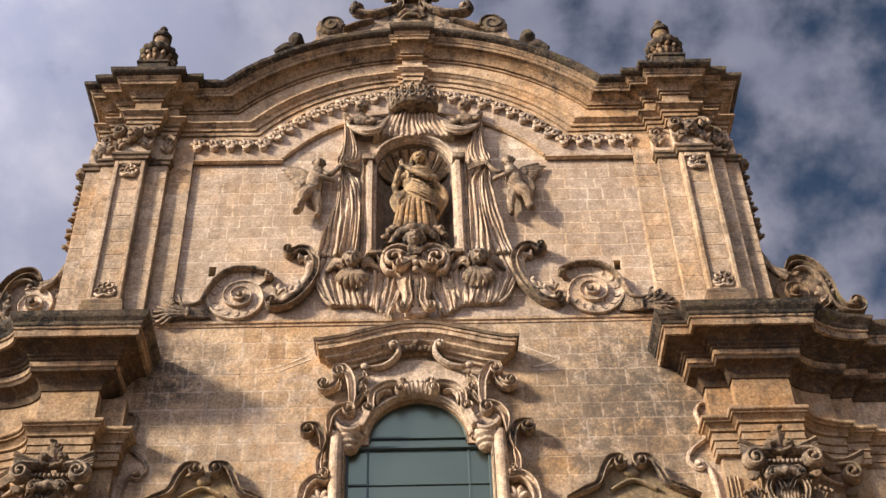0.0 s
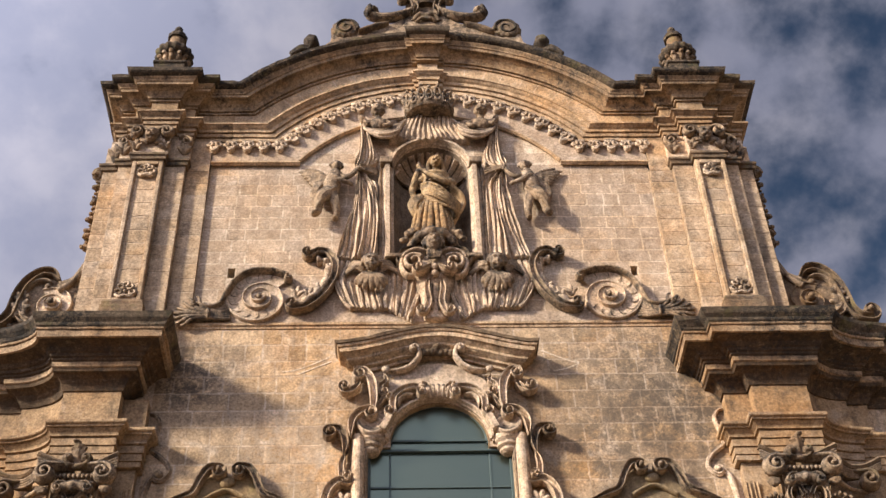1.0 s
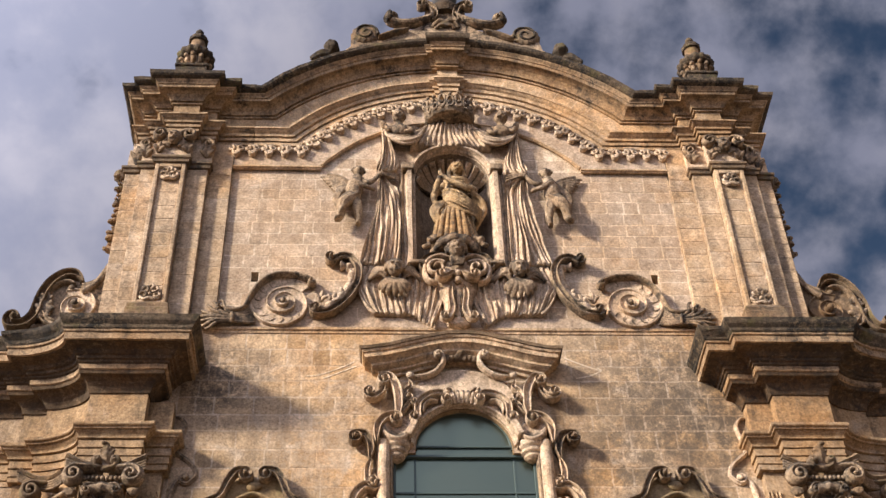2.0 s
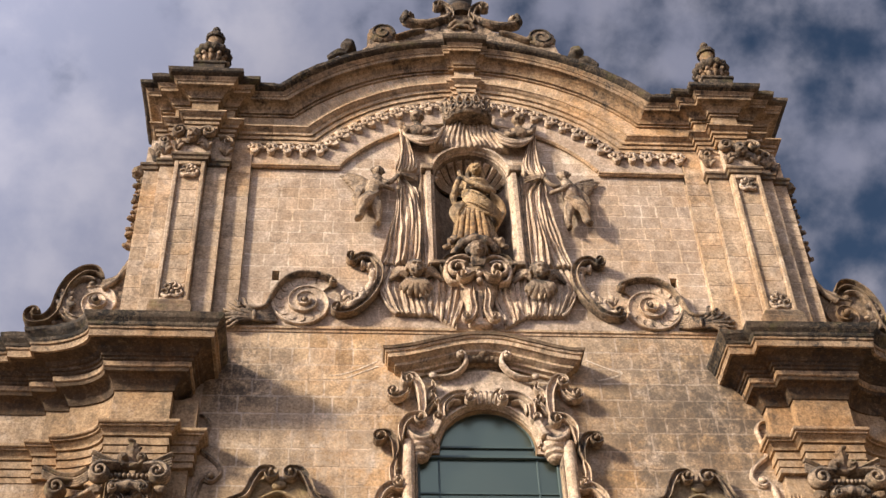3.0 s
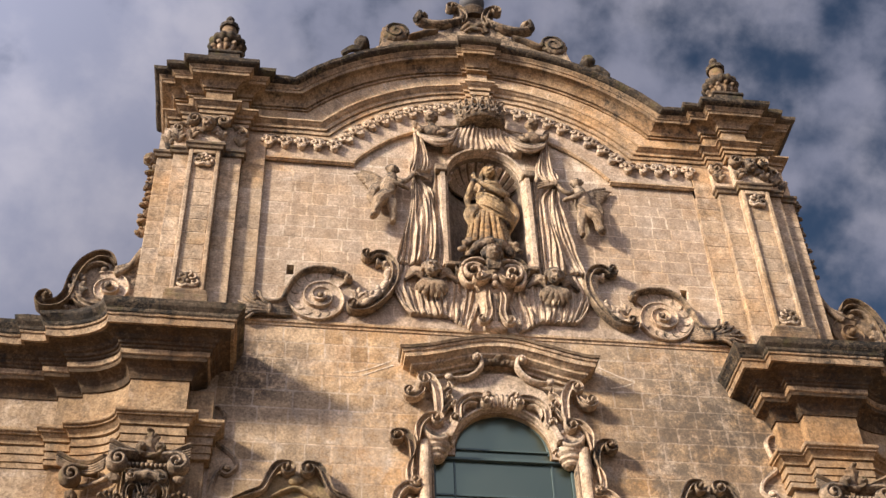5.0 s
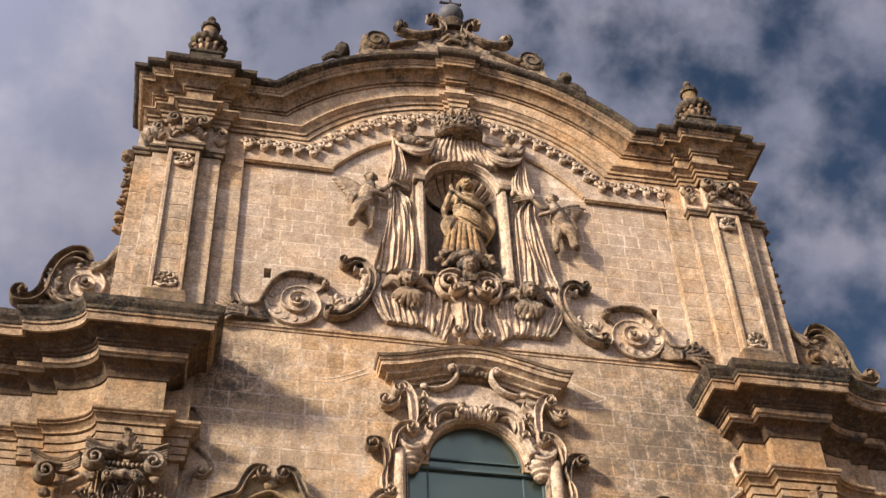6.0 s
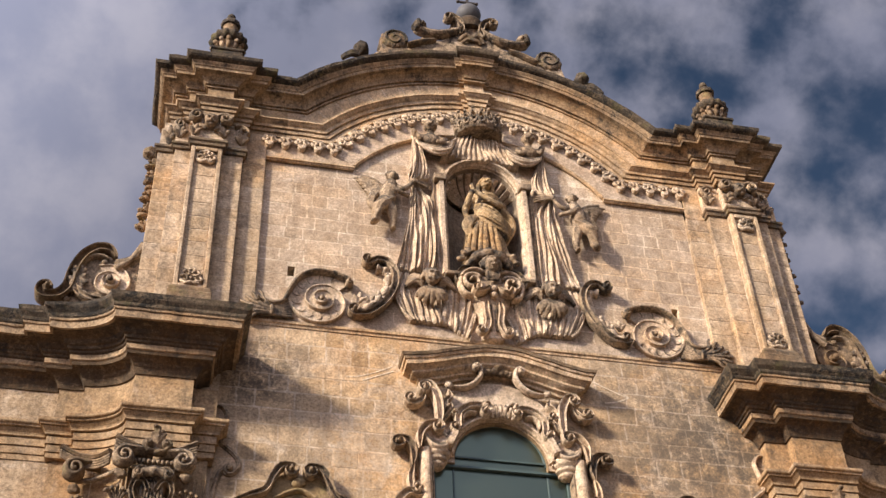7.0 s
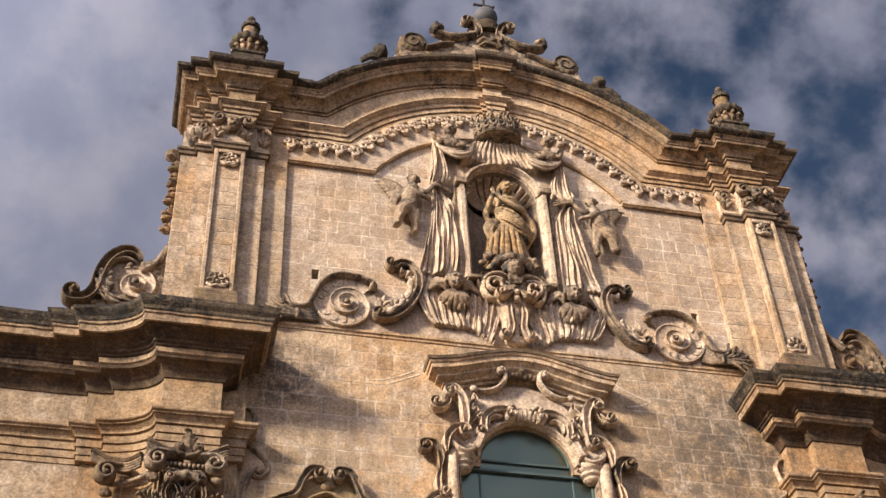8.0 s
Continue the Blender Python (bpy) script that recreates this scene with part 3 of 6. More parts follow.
    # capital: bell, winged head in the middle and leafy scrolls
    bm = bmesh.new()
    box(bm, 3.88, 4.40, -0.30, 0.0, 15.93, 16.46)
    box(bm, 3.58, 3.884, -0.165, 0.0, 15.93, 16.46)
    box(bm, 4.396, 4.62, -0.165, 0.0, 15.93, 16.46)
    box(bm, 4.616, 4.80, -0.06, 0.5, 15.93, 16.46)
    part("bell", bm, M_CARVE, t, side=side)
    bm = bmesh.new()
    blob(bm, (4.14, -0.40, 16.25), (0.095, 0.105, 0.118))
    blob(bm, (4.14, -0.36, 16.31), (0.115, 0.11, 0.095), lumps=0.012)
    blob(bm, (4.14, -0.50, 16.19), (0.016, 0.025, 0.030), (-30, 0, 0))
    blob(bm, (4.14, -0.45, 16.135), (0.028, 0.022, 0.014))
    for d in (-1, 1):
        blob(bm, (4.14 + d * 0.045, -0.47, 16.175), (0.030, 0.024, 0.026))
        blob(bm, (4.14 + d * 0.040, -0.505, 16.245), (0.030, 0.014, 0.010))
        for k in range(3):
            tube(bm, smooth_line(((4.14 + d * 0.06, -0.34, 16.12 + 0.03 * k), (4.14 + d * 0.14, -0.36, 16.15 + 0.03 * k), (4.14 + d * (0.22 - 0.02 * k), -0.33, 16.08 + 0.05 * k)), 4), 0.022, 6)
    part("carved_head", bm, M_CARVE_DARK, t, side=side, voxel=0.011)
    for x, d in ((3.92, -1), (4.36, 1)):
        bm = bmesh.new()
        ln = smooth_line(((4.14 + d * 0.06, -0.31, 16.36), (4.14 + d * 0.14, -0.33, 16.43), (x, -0.35, 16.43)), 6)
        band(bm, curl(ln, 0.10, -d, 1.2), 0.03, 0.08, ROUND)
        frond(bm, (x, -0.30, 16.02), 90 + d * 12, 0.16, 34, 3, 0.028)
        part("scroll", bm, M_CARVE_DARK, t, side=side, smooth=True)
    for x, y, d in ((3.66, -0.17, -1), (4.56, -0.17, 1)):
        bm = bmesh.new()
        ln = smooth_line(((x - d * 0.12, y, 16.40), (x - d * 0.03, y, 16.42), (x + d * 0.06, y, 16.36)), 6)
        band(bm, curl(ln, 0.085, -d, 1.2), 0.03, 0.08, ROUND)
        frond(bm, (x, y, 16.05), 90, 0.2, 35, 4, 0.035)
        part("scroll", bm, M_CARVE_DARK, t, side=side, smooth=True)
    bm = bmesh.new()
    frond(bm, (4.70, -0.05, 15.97), 88, 0.36, 10, 3, 0.035)
    part("leaf", bm, M_CARVE_DARK, t, side=side, smooth=True)
    return t


pilasters = {s: pilaster(s) for s in (1, -1)}

# three broad fasciae with quirks between, an ogee and a crowning lip
ARCHITRAVE = [(0.0, 0.0), (0.035, 0.0), (0.037, 0.060), (0.022, 0.064), (0.022, 0.072), (0.060, 0.076), (0.062, 0.135), (0.047, 0.139), (0.047, 0.147), (0.088, 0.152), (0.090, 0.205), (0.100, 0.212),
              (0.118, 0.222), (0.140, 0.245), (0.146, 0.252), (0.165, 0.256), (0.165, 0.285), (0.0, 0.30)]
CORNICE = [(0.0, 0.0), (0.03, 0.004), (0.034, 0.028), (0.012, 0.032), (0.013, 0.044), (0.058, 0.047), (0.062, 0.066), (0.08, 0.10), (0.12, 0.135), (0.165, 0.153), (0.19, 0.156), (0.175, 0.160), (0.176, 0.172), (0.23, 0.175), (0.235, 0.225), (0.252, 0.23), (0.256, 0.25), (0.285, 0.282), (0.292, 0.295)]
CORNICE_TOP = [(0.0, 0.336), (0.375, 0.338), (0.38, 0.385), (0.0, 0.42)]

gable_top = thing("gable_entablature", "moulded limestone entablature that rises into an arch over the gable", "entablature")
bm = bmesh.new()
moulding(bm, lambda p, h: gable_line(h, p), ARCHITRAVE)
part("architrave", bm, M_MOULD, gable_top)
bm = bmesh.new()
moulding(bm, lambda p, h: gable_line(h, p), [(-0.02, 0.30), (0.0, 0.30), (0.0, 0.62), (-0.02, 0.62)], worn=0.002)
part("frieze", bm, M_MOULD, gable_top)
bm = bmesh.new()
moulding(bm, lambda p, h: gable_line(0.62 + h, p), CORNICE + [(0.0, 0.296)])
part("cornice", bm, M_CORONA, gable_top)
bm = bmesh.new()
moulding(bm, lambda p, h: gable_line(0.62 + h, p), [(-0.6, 0.297), (0.292, 0.298), (0.31, 0.302), (0.345, 0.318), (0.37, 0.34), (0.38, 0.385), (0.3, 0.40), (-0.6, 0.41)], worn=0.010)
part("weathering", bm, M_CRUST, gable_top, "blackened top edge of the cornice")
# keystone breaks
for half, extra, name, rows, n0, mat in ((0.058, 0.05, "architrave_break", ARCHITRAVE, 0, M_MOULD), (0.036, 0.10, "architrave_key", ARCHITRAVE, 0, M_MOULD),
                                         (0.066, 0.05, "cornice_break", CORNICE, 0.62, M_CORONA), (0.045, 0.11, "cornice_key", CORNICE, 0.62, M_CORONA),
                                         (0.045, 0.06, "frieze_key", [(-0.05, 0), (0, 0), (0, 0.32), (-0.05, 0.32)], 0.30, M_MOULD)):
    bm = bmesh.new()
    moulding(bm, lambda p, h: arc_piece(n0 + h, p + extra if p > 0 or name == "frieze_key" else -0.02, half + (p * (0.24 if n0 == 0 else 0.10))), rows, worn=0.003)
    part(name, bm, mat, gable_top)
bm = bmesh.new()
moulding(bm, lambda p, h: arc_piece(0.62 + h, p, 0.06 + 0.06 * max(p, 0)), [(-0.3, 0.297), (0.40, 0.298), (0.42, 0.305), (0.46, 0.32), (0.48, 0.345), (0.49, 0.395), (-0.3, 0.42)], worn=0.008)
part("weathering", bm, M_CRUST, gable_top)
for side, outer in ((1, 4.76), (-1, 4.69)):
    bm = bmesh.new()
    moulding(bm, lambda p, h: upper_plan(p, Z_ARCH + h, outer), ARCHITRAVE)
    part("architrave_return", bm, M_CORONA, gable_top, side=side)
    bm = bmesh.new()
    moulding(bm, lambda p, z: upper_plan(p, z, outer), [(-0.2, Z_FRZ), (0.0, Z_FRZ), (0.0, Z_COR), (-0.2, Z_COR)], worn=0.002)
    part("frieze_return", bm, M_FRIEZE, gable_top, side=side)
    bm = bmesh.new()
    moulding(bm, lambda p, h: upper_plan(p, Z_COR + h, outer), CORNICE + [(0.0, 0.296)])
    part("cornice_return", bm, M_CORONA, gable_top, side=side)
    bm = bmesh.new()
    moulding(bm, lambda p, h: upper_plan(p, Z_COR + h, outer), [(-0.3, 0.297), (0.292, 0.298), (0.31, 0.302), (0.345, 0.318), (0.37, 0.34), (0.38, 0.40), (0.3, 0.42), (-0.3, 0.46)], worn=0.010)
    part("weathering", bm, M_CRUST, gable_top, side=side)
# flat band under the architrave, with its lower edge moulding
bm = bmesh.new()
rows = []
for y in (-0.045, 0.1):
    rows.append([(2.42 * math.cos(a), y, ARC_Z + 2.42 * math.sin(a)) for a in (radians(180 - 36) - radians(108) * k / 40 for k in range(41))])
    rows.append([(2.97 * math.cos(a), y, ARC_Z + 2.97 * math.sin(a)) for a in (radians(180 - 36) - radians(108) * k / 40 for k in range(41))])
loft(bm, [list(c) for c in zip(rows[0], rows[1], rows[3], rows[2])], closed=True)
part("arch_band", bm, M_BLOCK_UP, gable_top)
bm = bmesh.new()
ring = [Vector((2.42 * math.cos(a), -0.045, ARC_Z + 2.42 * math.sin(a))) for a in (radians(180 - 36) - radians(108) * k / 60 for k in range(61))]
band(bm, ring, 0.028, 0.035, RIDGE)
part("arch_edge", bm, M_MOULD, gable_top)
for side in (1, -1):
    bm = bmesh.new()
    box(bm, 1.98, 3.28, -0.043, 0.1, 16.03, 16.465)
    part("band_block", bm, M_BLOCK_UP, gable_top, side=side)
    bm = bmesh.new()
    band(bm, [Vector((1.96 + 0.11 * k, -0.04, 15.995)) for k in range(13)], 0.036, 0.045, RIDGE)
    part("band_edge", bm, M_MOULD, gable_top, side=side)


def pendant_mesh():
    """A trefoil lappet: tab, two rolled side lobes and a drop."""
    bm = bmesh.new()
    box(bm, -0.075, 0.075, -0.04, 0.02, 0.03, 0.125, 0.008)
    blob(bm, (0, -0.025, -0.055), (0.058, 0.05, 0.075))
    blob(bm, (0, -0.062, 0.045), (0.026, 0.022, 0.034))
    for d in (-1, 1):
        ring = [Vector((d * (0.056 + 0.032 * math.cos(q)), -0.035 - 0.005 * j, 0.012 + 0.034 * math.sin(q))) for j, q in ((j, radians(110 - 36 * j)) for j in range(11))]
        tube(bm, ring, lambda f: 0.027 - 0.008 * f, 6)
    tube(bm, smooth_line(((-0.045, -0.05, -0.02), (-0.03, -0.065, -0.075), (0, -0.07, -0.10), (0.03, -0.065, -0.075), (0.045, -0.05, -0.02)), 4), 0.024, 6)
    bmesh.ops.recalc_face_normals(bm, faces=bm.faces)
    me = bpy.data.meshes.new("pendant")
    bm.to_mesh(me)
    bm.free()
    me.materials.append(M_CARVE)
    me.polygons.foreach_set("use_smooth", [True] * len(me.polygons))
    return me


PENDANT = pendant_mesh()


def hang(x, z, turn, k):
    ob = new("pendant", PENDANT)
    ob.parent = gable_top
    ob.matrix_basis = pose(x, -0.045, z, 0, turn, 0)
    s = 1.10 + 0.05 * math.sin(k * 2.7)
    ob.scale = (s, 1, s)


for k in range(20):
    a = radians(-48.0 + 96.0 * k / 19)
    if abs(a) > 0.05:
        hang(2.82 * math.sin(a), ARC_Z + 2.82 * math.cos(a), math.degrees(a), k)
for side in (1, -1):
    for k in range(5):
        hang(side * (2.27 + 0.245 * k), 16.335, 0, k + side)

# ---- lower tier: entablature over the big pilasters ----
BIG_CORNICE = [(-0.05, 11.57), (0.02, 11.57), (0.03, 11.60), (0.05, 11.65), (0.085, 11.70), (0.135, 11.735), (0.19, 11.745), (0.20, 11.78), (0.215, 11.87), (0.245, 11.885), (0.25, 11.91), (0.275, 11.92),
               (0.285, 11.955), (0.31, 11.965), (0.34, 12.01), (0.40, 12.035), (0.46, 12.04), (0.462, 12.075), (0.48, 12.08), (-0.05, 12.182)]
CORONA = [(0.30, 12.085), (0.47, 12.05), (0.50, 12.05), (0.502, 12.15), (0.522, 12.155), (0.528, 12.18), (0.2, 12.182)]
LOW_FASCIA = [(0.10, 11.80), (0.205, 11.79), (0.222, 11.80), (0.228, 11.865), (0.10, 11.875)]
BIG_TOP = [(-0.3, 12.183), (0.525, 12.184), (0.54, 12.20), (0.55, 12.235), (0.585, 12.28), (0.605, 12.31), (0.615, 12.36), (0.5, 12.375), (-0.3, 12.44)]
BIG_ARCHITRAVE = [(-0.05, 10.56), (0.018, 10.56), (0.020, 10.625), (0.010, 10.628), (0.010, 10.636), (0.032, 10.640), (0.033, 10.660), (0.024, 10.664), (0.026, 10.735), (0.016, 10.738), (0.016, 10.746), (0.044, 10.750), (0.045, 10.772),
                  (0.036, 10.776), (0.038, 10.852), (0.028, 10.855), (0.028, 10.863), (0.064, 10.870), (0.066, 10.890), (0.056, 10.894), (0.066, 10.915), (0.095, 10.945), (0.104, 10.952), (0.096, 10.957), (0.098, 10.964), (0.125, 10.970),
                  (0.130, 10.990), (0.152, 11.0), (0.16, 11.012), (0.16, 11.045), (-0.05, 11.07)]


def lower_entablature(side):
    t = thing("lower_entablature", "heavy stained limestone cornice, undersides coloured with their shade, and frieze over a big pilaster", "entablature", "lower entablatures")
    # corona and fascia keep the sunlit tone; the cornice takes underside shade as colour
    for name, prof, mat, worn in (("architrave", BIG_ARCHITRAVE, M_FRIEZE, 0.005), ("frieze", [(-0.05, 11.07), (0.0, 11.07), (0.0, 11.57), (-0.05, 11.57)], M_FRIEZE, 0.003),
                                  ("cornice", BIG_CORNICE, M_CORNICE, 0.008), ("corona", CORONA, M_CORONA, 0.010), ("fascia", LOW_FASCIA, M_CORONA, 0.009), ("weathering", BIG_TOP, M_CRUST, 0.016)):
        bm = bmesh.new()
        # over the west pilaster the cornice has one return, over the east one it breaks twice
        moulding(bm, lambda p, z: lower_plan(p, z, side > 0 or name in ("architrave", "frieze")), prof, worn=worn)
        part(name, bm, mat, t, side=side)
    return t


lower_entablatures = {s: lower_entablature(s) for s in (1, -1)}


V3 = Vector


def big_pilaster(side):
    t = thing("fluted_pilaster", "big fluted limestone pilaster with a rich scrolled capital", "pilaster", "pilasters of the lower storey")
    bm = bmesh.new()
    moulding(bm, lambda p, z: lower_plan(p, z)[:17] + [(5.28, 0.6, z)], [(-0.10, 0.0), (-0.04, 0.0), (-0.04, 10.57), (-0.10, 10.57)], worn=0.002)
    part("shaft", bm, M_FRIEZE, t, side=side)
    for k, x in enumerate((3.70, 3.80, 4.06, 4.17, 4.28, 4.39, 4.50, 4.60)):
        y = -0.14 if x < 3.95 else -0.32
        bm = bmesh.new()
        band(bm, [Vector((x, y, 8.0 + 0.45 * j)) for j in range(6)] + [Vector((x, y, 10.27))], 0.030, 0.035, HOLLOW)
        part("flute", bm, M_FRIEZE, t, side=side)
    # capital
    def volute(cx, cy, cz, d, r, mat=M_CARVE_DARK):
        bm = bmesh.new()
        ln = smooth_line(((cx - d * 0.30, cy + 0.05, cz + 0.13), (cx - d * 0.18, cy, cz + 0.12), (cx - d * 0.02, cy - 0.03, cz + r)), 6)
        band(bm, curl(ln, r, -d, 1.6, 30), lambda f: 0.056 - 0.022 * f, 0.12, RIDGE, 0.008)
        blob(bm, (cx, cy - 0.10, cz), (0.045, 0.05, 0.045))
        return part("volute", bm, mat, t, side=side, smooth=True)

    volute(3.94, -0.46, 10.26, -1, 0.115)
    volute(4.65, -0.46, 10.27, 1, 0.115)
    volute(5.20, -0.12, 10.25, 1, 0.115, M_EDGE)
    # abacus rails that sag from the corners to the bud, with striped leaves under them
    for pts in (((3.82, -0.50, 10.545), (3.95, -0.48, 10.49), (4.10, -0.45, 10.435), (4.24, -0.44, 10.405)), ((4.76, -0.50, 10.56), (4.62, -0.48, 10.50), (4.46, -0.45, 10.44), (4.32, -0.44, 10.405)),
                ((4.80, -0.36, 10.44), (4.95, -0.24, 10.42), (5.15, -0.18, 10.45), (5.38, -0.20, 10.545))):
        bm = bmesh.new()
        tube(bm, smooth_line(pts, 7), 0.034, 6, 1.5, worn=0.007)
        part("abacus", bm, M_EDGE, t, side=side)
        bm = bmesh.new()
        for k in range(4):
            tube(bm, [p + V3((0, 0.01 * k, -0.045 - 0.032 * k * (1 - 0.4 * j / 21))) for j, p in enumerate(smooth_line(pts, 7))], 0.020, 6)
        part("striped_leaf", bm, M_CARVE_DARK, t, side=side, smooth=True)
    bm = bmesh.new()
    tube(bm, smooth_line(((4.06, -0.44, 10.195), (4.30, -0.46, 10.19), (4.54, -0.44, 10.20)), 8), 0.022, 8)
    part("bead", bm, M_CARVE_DARK, t, side=side, smooth=True)
    bm = bmesh.new()
    tube(bm, smooth_line(((4.70, -0.36, 10.19), (4.82, -0.24, 10.185), (4.98, -0.11, 10.18), (5.16, -0.05, 10.18)), 8), 0.03, 8, worn=0.006)
    part("bead", bm, M_CARVE_DARK, t, side=side, smooth=True)
    for k in range(9):
        bm = bmesh.new()
        blob(bm, (4.09 + 0.053 * k, -0.48, 10.255), (0.029, 0.045, 0.036), lumps=0.006)
        part("egg", bm, M_CARVE_DARK, t, side=side, smooth=True)
    bm = bmesh.new()
    for k in range(5):
        f = k / 2 - 1
        tube(bm, smooth_line(((4.28 + 0.02 * f, -0.50, 10.40), (4.28 + 0.055 * f, -0.55 + 0.02 * abs(f), 10.50), (4.28 + 0.06 * f, -0.57 + 0.03 * abs(f), 10.60 - 0.03 * abs(f)), (4.28 + 0.085 * f, -0.59 + 0.03 * abs(f), 10.68 - 0.07 * abs(f))), 5), lambda q: 0.030 - 0.006 * q, 7, worn=0.010)
    blob(bm, (4.31, -0.60, 10.67), (0.045, 0.04, 0.028), lumps=0.02)
    for d in (-1, 1):
        ln = smooth_line(((4.28, -0.46, 10.40), (4.28 + d * 0.09, -0.50, 10.37), (4.28 + d * 0.145, -0.52, 10.42)), 5)
        band(bm, curl(ln, 0.05, d, 1.1, 14), 0.028, 0.09, ROUND)
    blob(bm, (4.28, -0.50, 10.37), (0.07, 0.07, 0.05), lumps=0.02)
    part("crest_flower", bm, M_EDGE, t, "weathered carved bud", side=side, voxel=0.010)
    # cushion with rolled ends and a cartouche below it
    bm = bmesh.new()
    tube(bm, smooth_line(((4.12, -0.50, 10.075), (4.20, -0.53, 10.090), (4.28, -0.54, 10.095), (4.36, -0.53, 10.090), (4.44, -0.50, 10.075)), 5), lambda f: 0.055 + 0.018 * math.cos((f - 0.5) * 9) ** 2, 10)
    part("cushion", bm, M_CARVE_DARK, t, side=side, smooth=True)
    for d in (-1, 1):
        bm = bmesh.new()
        ln = smooth_line(((4.28 + d * 0.08, -0.48, 10.135), (4.28 + d * 0.16, -0.50, 10.130), (4.28 + d * 0.21, -0.50, 10.085)), 5)
        band(bm, curl(ln, 0.055, -d, 1.4, 18), 0.022, 0.10, ROUND)
        part("cushion_roll", bm, M_CARVE_DARK, t, side=side, smooth=True)
        bm = bmesh.new()
        ln = smooth_line(((4.28 + d * 0.04, -0.44, 9.875), (4.28 + d * 0.10, -0.46, 9.975), (4.28 + d * 0.19, -0.46, 9.975), (4.28 + d * 0.23, -0.45, 9.855), (4.28 + d * 0.18, -0.44, 9.695)), 6)
        band(bm, curl(ln, 0.05, -d, 1.0, 14), 0.028, 0.09, HOLLOW)
        part("cartouche_scroll", bm, M_CARVE_DARK, t, side=side)
    bm = bmesh.new()
    for k in range(7):
        tube(bm, smooth_line(((4.19 + 0.03 * k, -0.42, 10.035), (4.17 + 0.037 * k, -0.47, 9.935), (4.16 + 0.04 * k, -0.43, 9.725)), 4), 0.020, 6)
    part("shell", bm, M_CARVE_DARK, t, side=side, smooth=True)
    # husks under the volutes and leaves against the bell
    for x, y, z in ((3.92, -0.47, 10.075), (4.64, -0.47, 10.075), (5.16, -0.08, 10.06)):
        bm = bmesh.new()
        blob(bm, (x, y, z), (0.075, 0.07, 0.06), lumps=0.03)
        for k in range(4):
            a = radians(250 + 40 * k)
            blob(bm, (x + 0.05 * math.cos(a), y - 0.03, z + 0.045 * math.sin(a)), (0.035, 0.04, 0.035), lumps=0.015, sub=1)
        part("husk", bm, M_EDGE, t, side=side, voxel=0.010)
    for x, y, ang in ((3.90, -0.40, 100), (4.66, -0.40, 80), (5.10, -0.10, 85), (3.74, -0.20, 95)):
        bm = bmesh.new()
        for k in range(5):
            f = k / 4 - 0.5
            tube(bm, smooth_line(((x, y, 9.575), (x + 0.10 * f, y - 0.03, 9.775), (x + 0.22 * f, y - 0.07, 9.915 - 0.12 * abs(f)), (x + 0.27 * f, y - 0.10, 9.875 - 0.12 * abs(f))), 5), 0.022, 6)
        part("leaf", bm, M_EDGE, t, side=side, smooth=True)
    return t


big_pilasters = {s: big_pilaster(s) for s in (1, -1)}

# ---- string course, window ----
bm = bmesh.new()
moulding(bm, lambda p, z: [(-3.6, -p, z), (3.6, -p, z)], [(-0.02, 12.83), (0.015, 12.835), (0.02, 12.87), (0.04, 12.88), (0.045, 12.915), (-0.02, 12.93)], worn=0.003)
tagged(part("string_course", bm, M_MOULD, None), "thin moulded limestone string course across the wall", "string course", kind="structure")
bm = bmesh.new()
box(bm, -3.27, 3.27, -0.022, 0.02, 12.925, 13.10)
tagged(part("plinth_band", bm, M_BLOCK_UP, None), "smooth pale limestone band above the string course", "wall band", kind="structure")

window = thing("window_1", "tall arched church window with teal glass and thin dark bars", "window", kind="structure")


def pane(x0, x1, z0, z1, arch=False):
    bm = bmesh.new()
    if arch:
        pts = [(x0, z0), (x1, z0)] + [(0.60 * math.cos(a), WIN_SPRING + 0.08 + 0.55 * math.sin(a)) for a in (math.pi * k / 18 for k in range(19))]
    else:
        pts = [(x0, z0), (x1, z0), (x1, z1), (x0, z1)]
    rows = [[(x, y, z) for x, z in pts] for y in (0.08, 0.092)]
    loft(bm, rows, closed=True)
    part("pane", bm, M_GLASS, window)


pane(-0.6, 0.6, 11.075, 0, True)
pane(-0.86, 0.86, 10.925, 11.05)
for z0, z1 in ((10.405, 10.895), (9.875, 10.38), (9.35, 9.85), (8.8, 9.325), (7.65, 8.775)):
    for x0, x1 in ((-0.86, -0.63), (-0.61, 0.61), (0.63, 0.86)):
        pane(x0, x1, z0, z1)
for x0, x1, z0, z1, y in ((-0.88, 0.88, 11.05, 11.078, 0.05), (-0.88, 0.88, 10.893, 10.927, 0.03), (-0.88, 0.88, 10.38, 10.405, 0.06), (-0.88, 0.88, 9.85, 9.875, 0.06), (-0.88, 0.88, 9.325, 9.35, 0.06),
                          (-0.88, 0.88, 8.775, 8.8, 0.06), (-0.632, -0.608, 7.65, 10.893, 0.065), (0.608, 0.632, 7.65, 10.893, 0.065), (-0.90, -0.86, 7.6, 10.95, 0.04), (0.86, 0.90, 7.6, 10.95, 0.04)):
    bm = bmesh.new()
    box(bm, x0, x1, y, 0.11, z0, z1, 0.003)
    part("glazing_bar", bm, M_FRAME, window)
bm = bmesh.new()
band(bm, [Vector((0.605 * math.cos(a), 0.10, WIN_SPRING + 0.04 + 0.585 * math.sin(a))) for a in (math.pi * k / 24 for k in range(25))], 0.022, 0.05, RIDGE)
part("arch_frame", bm, M_FRAME, window)
# near-black board behind the panes stands in for the unlit room
bm = bmesh.new()
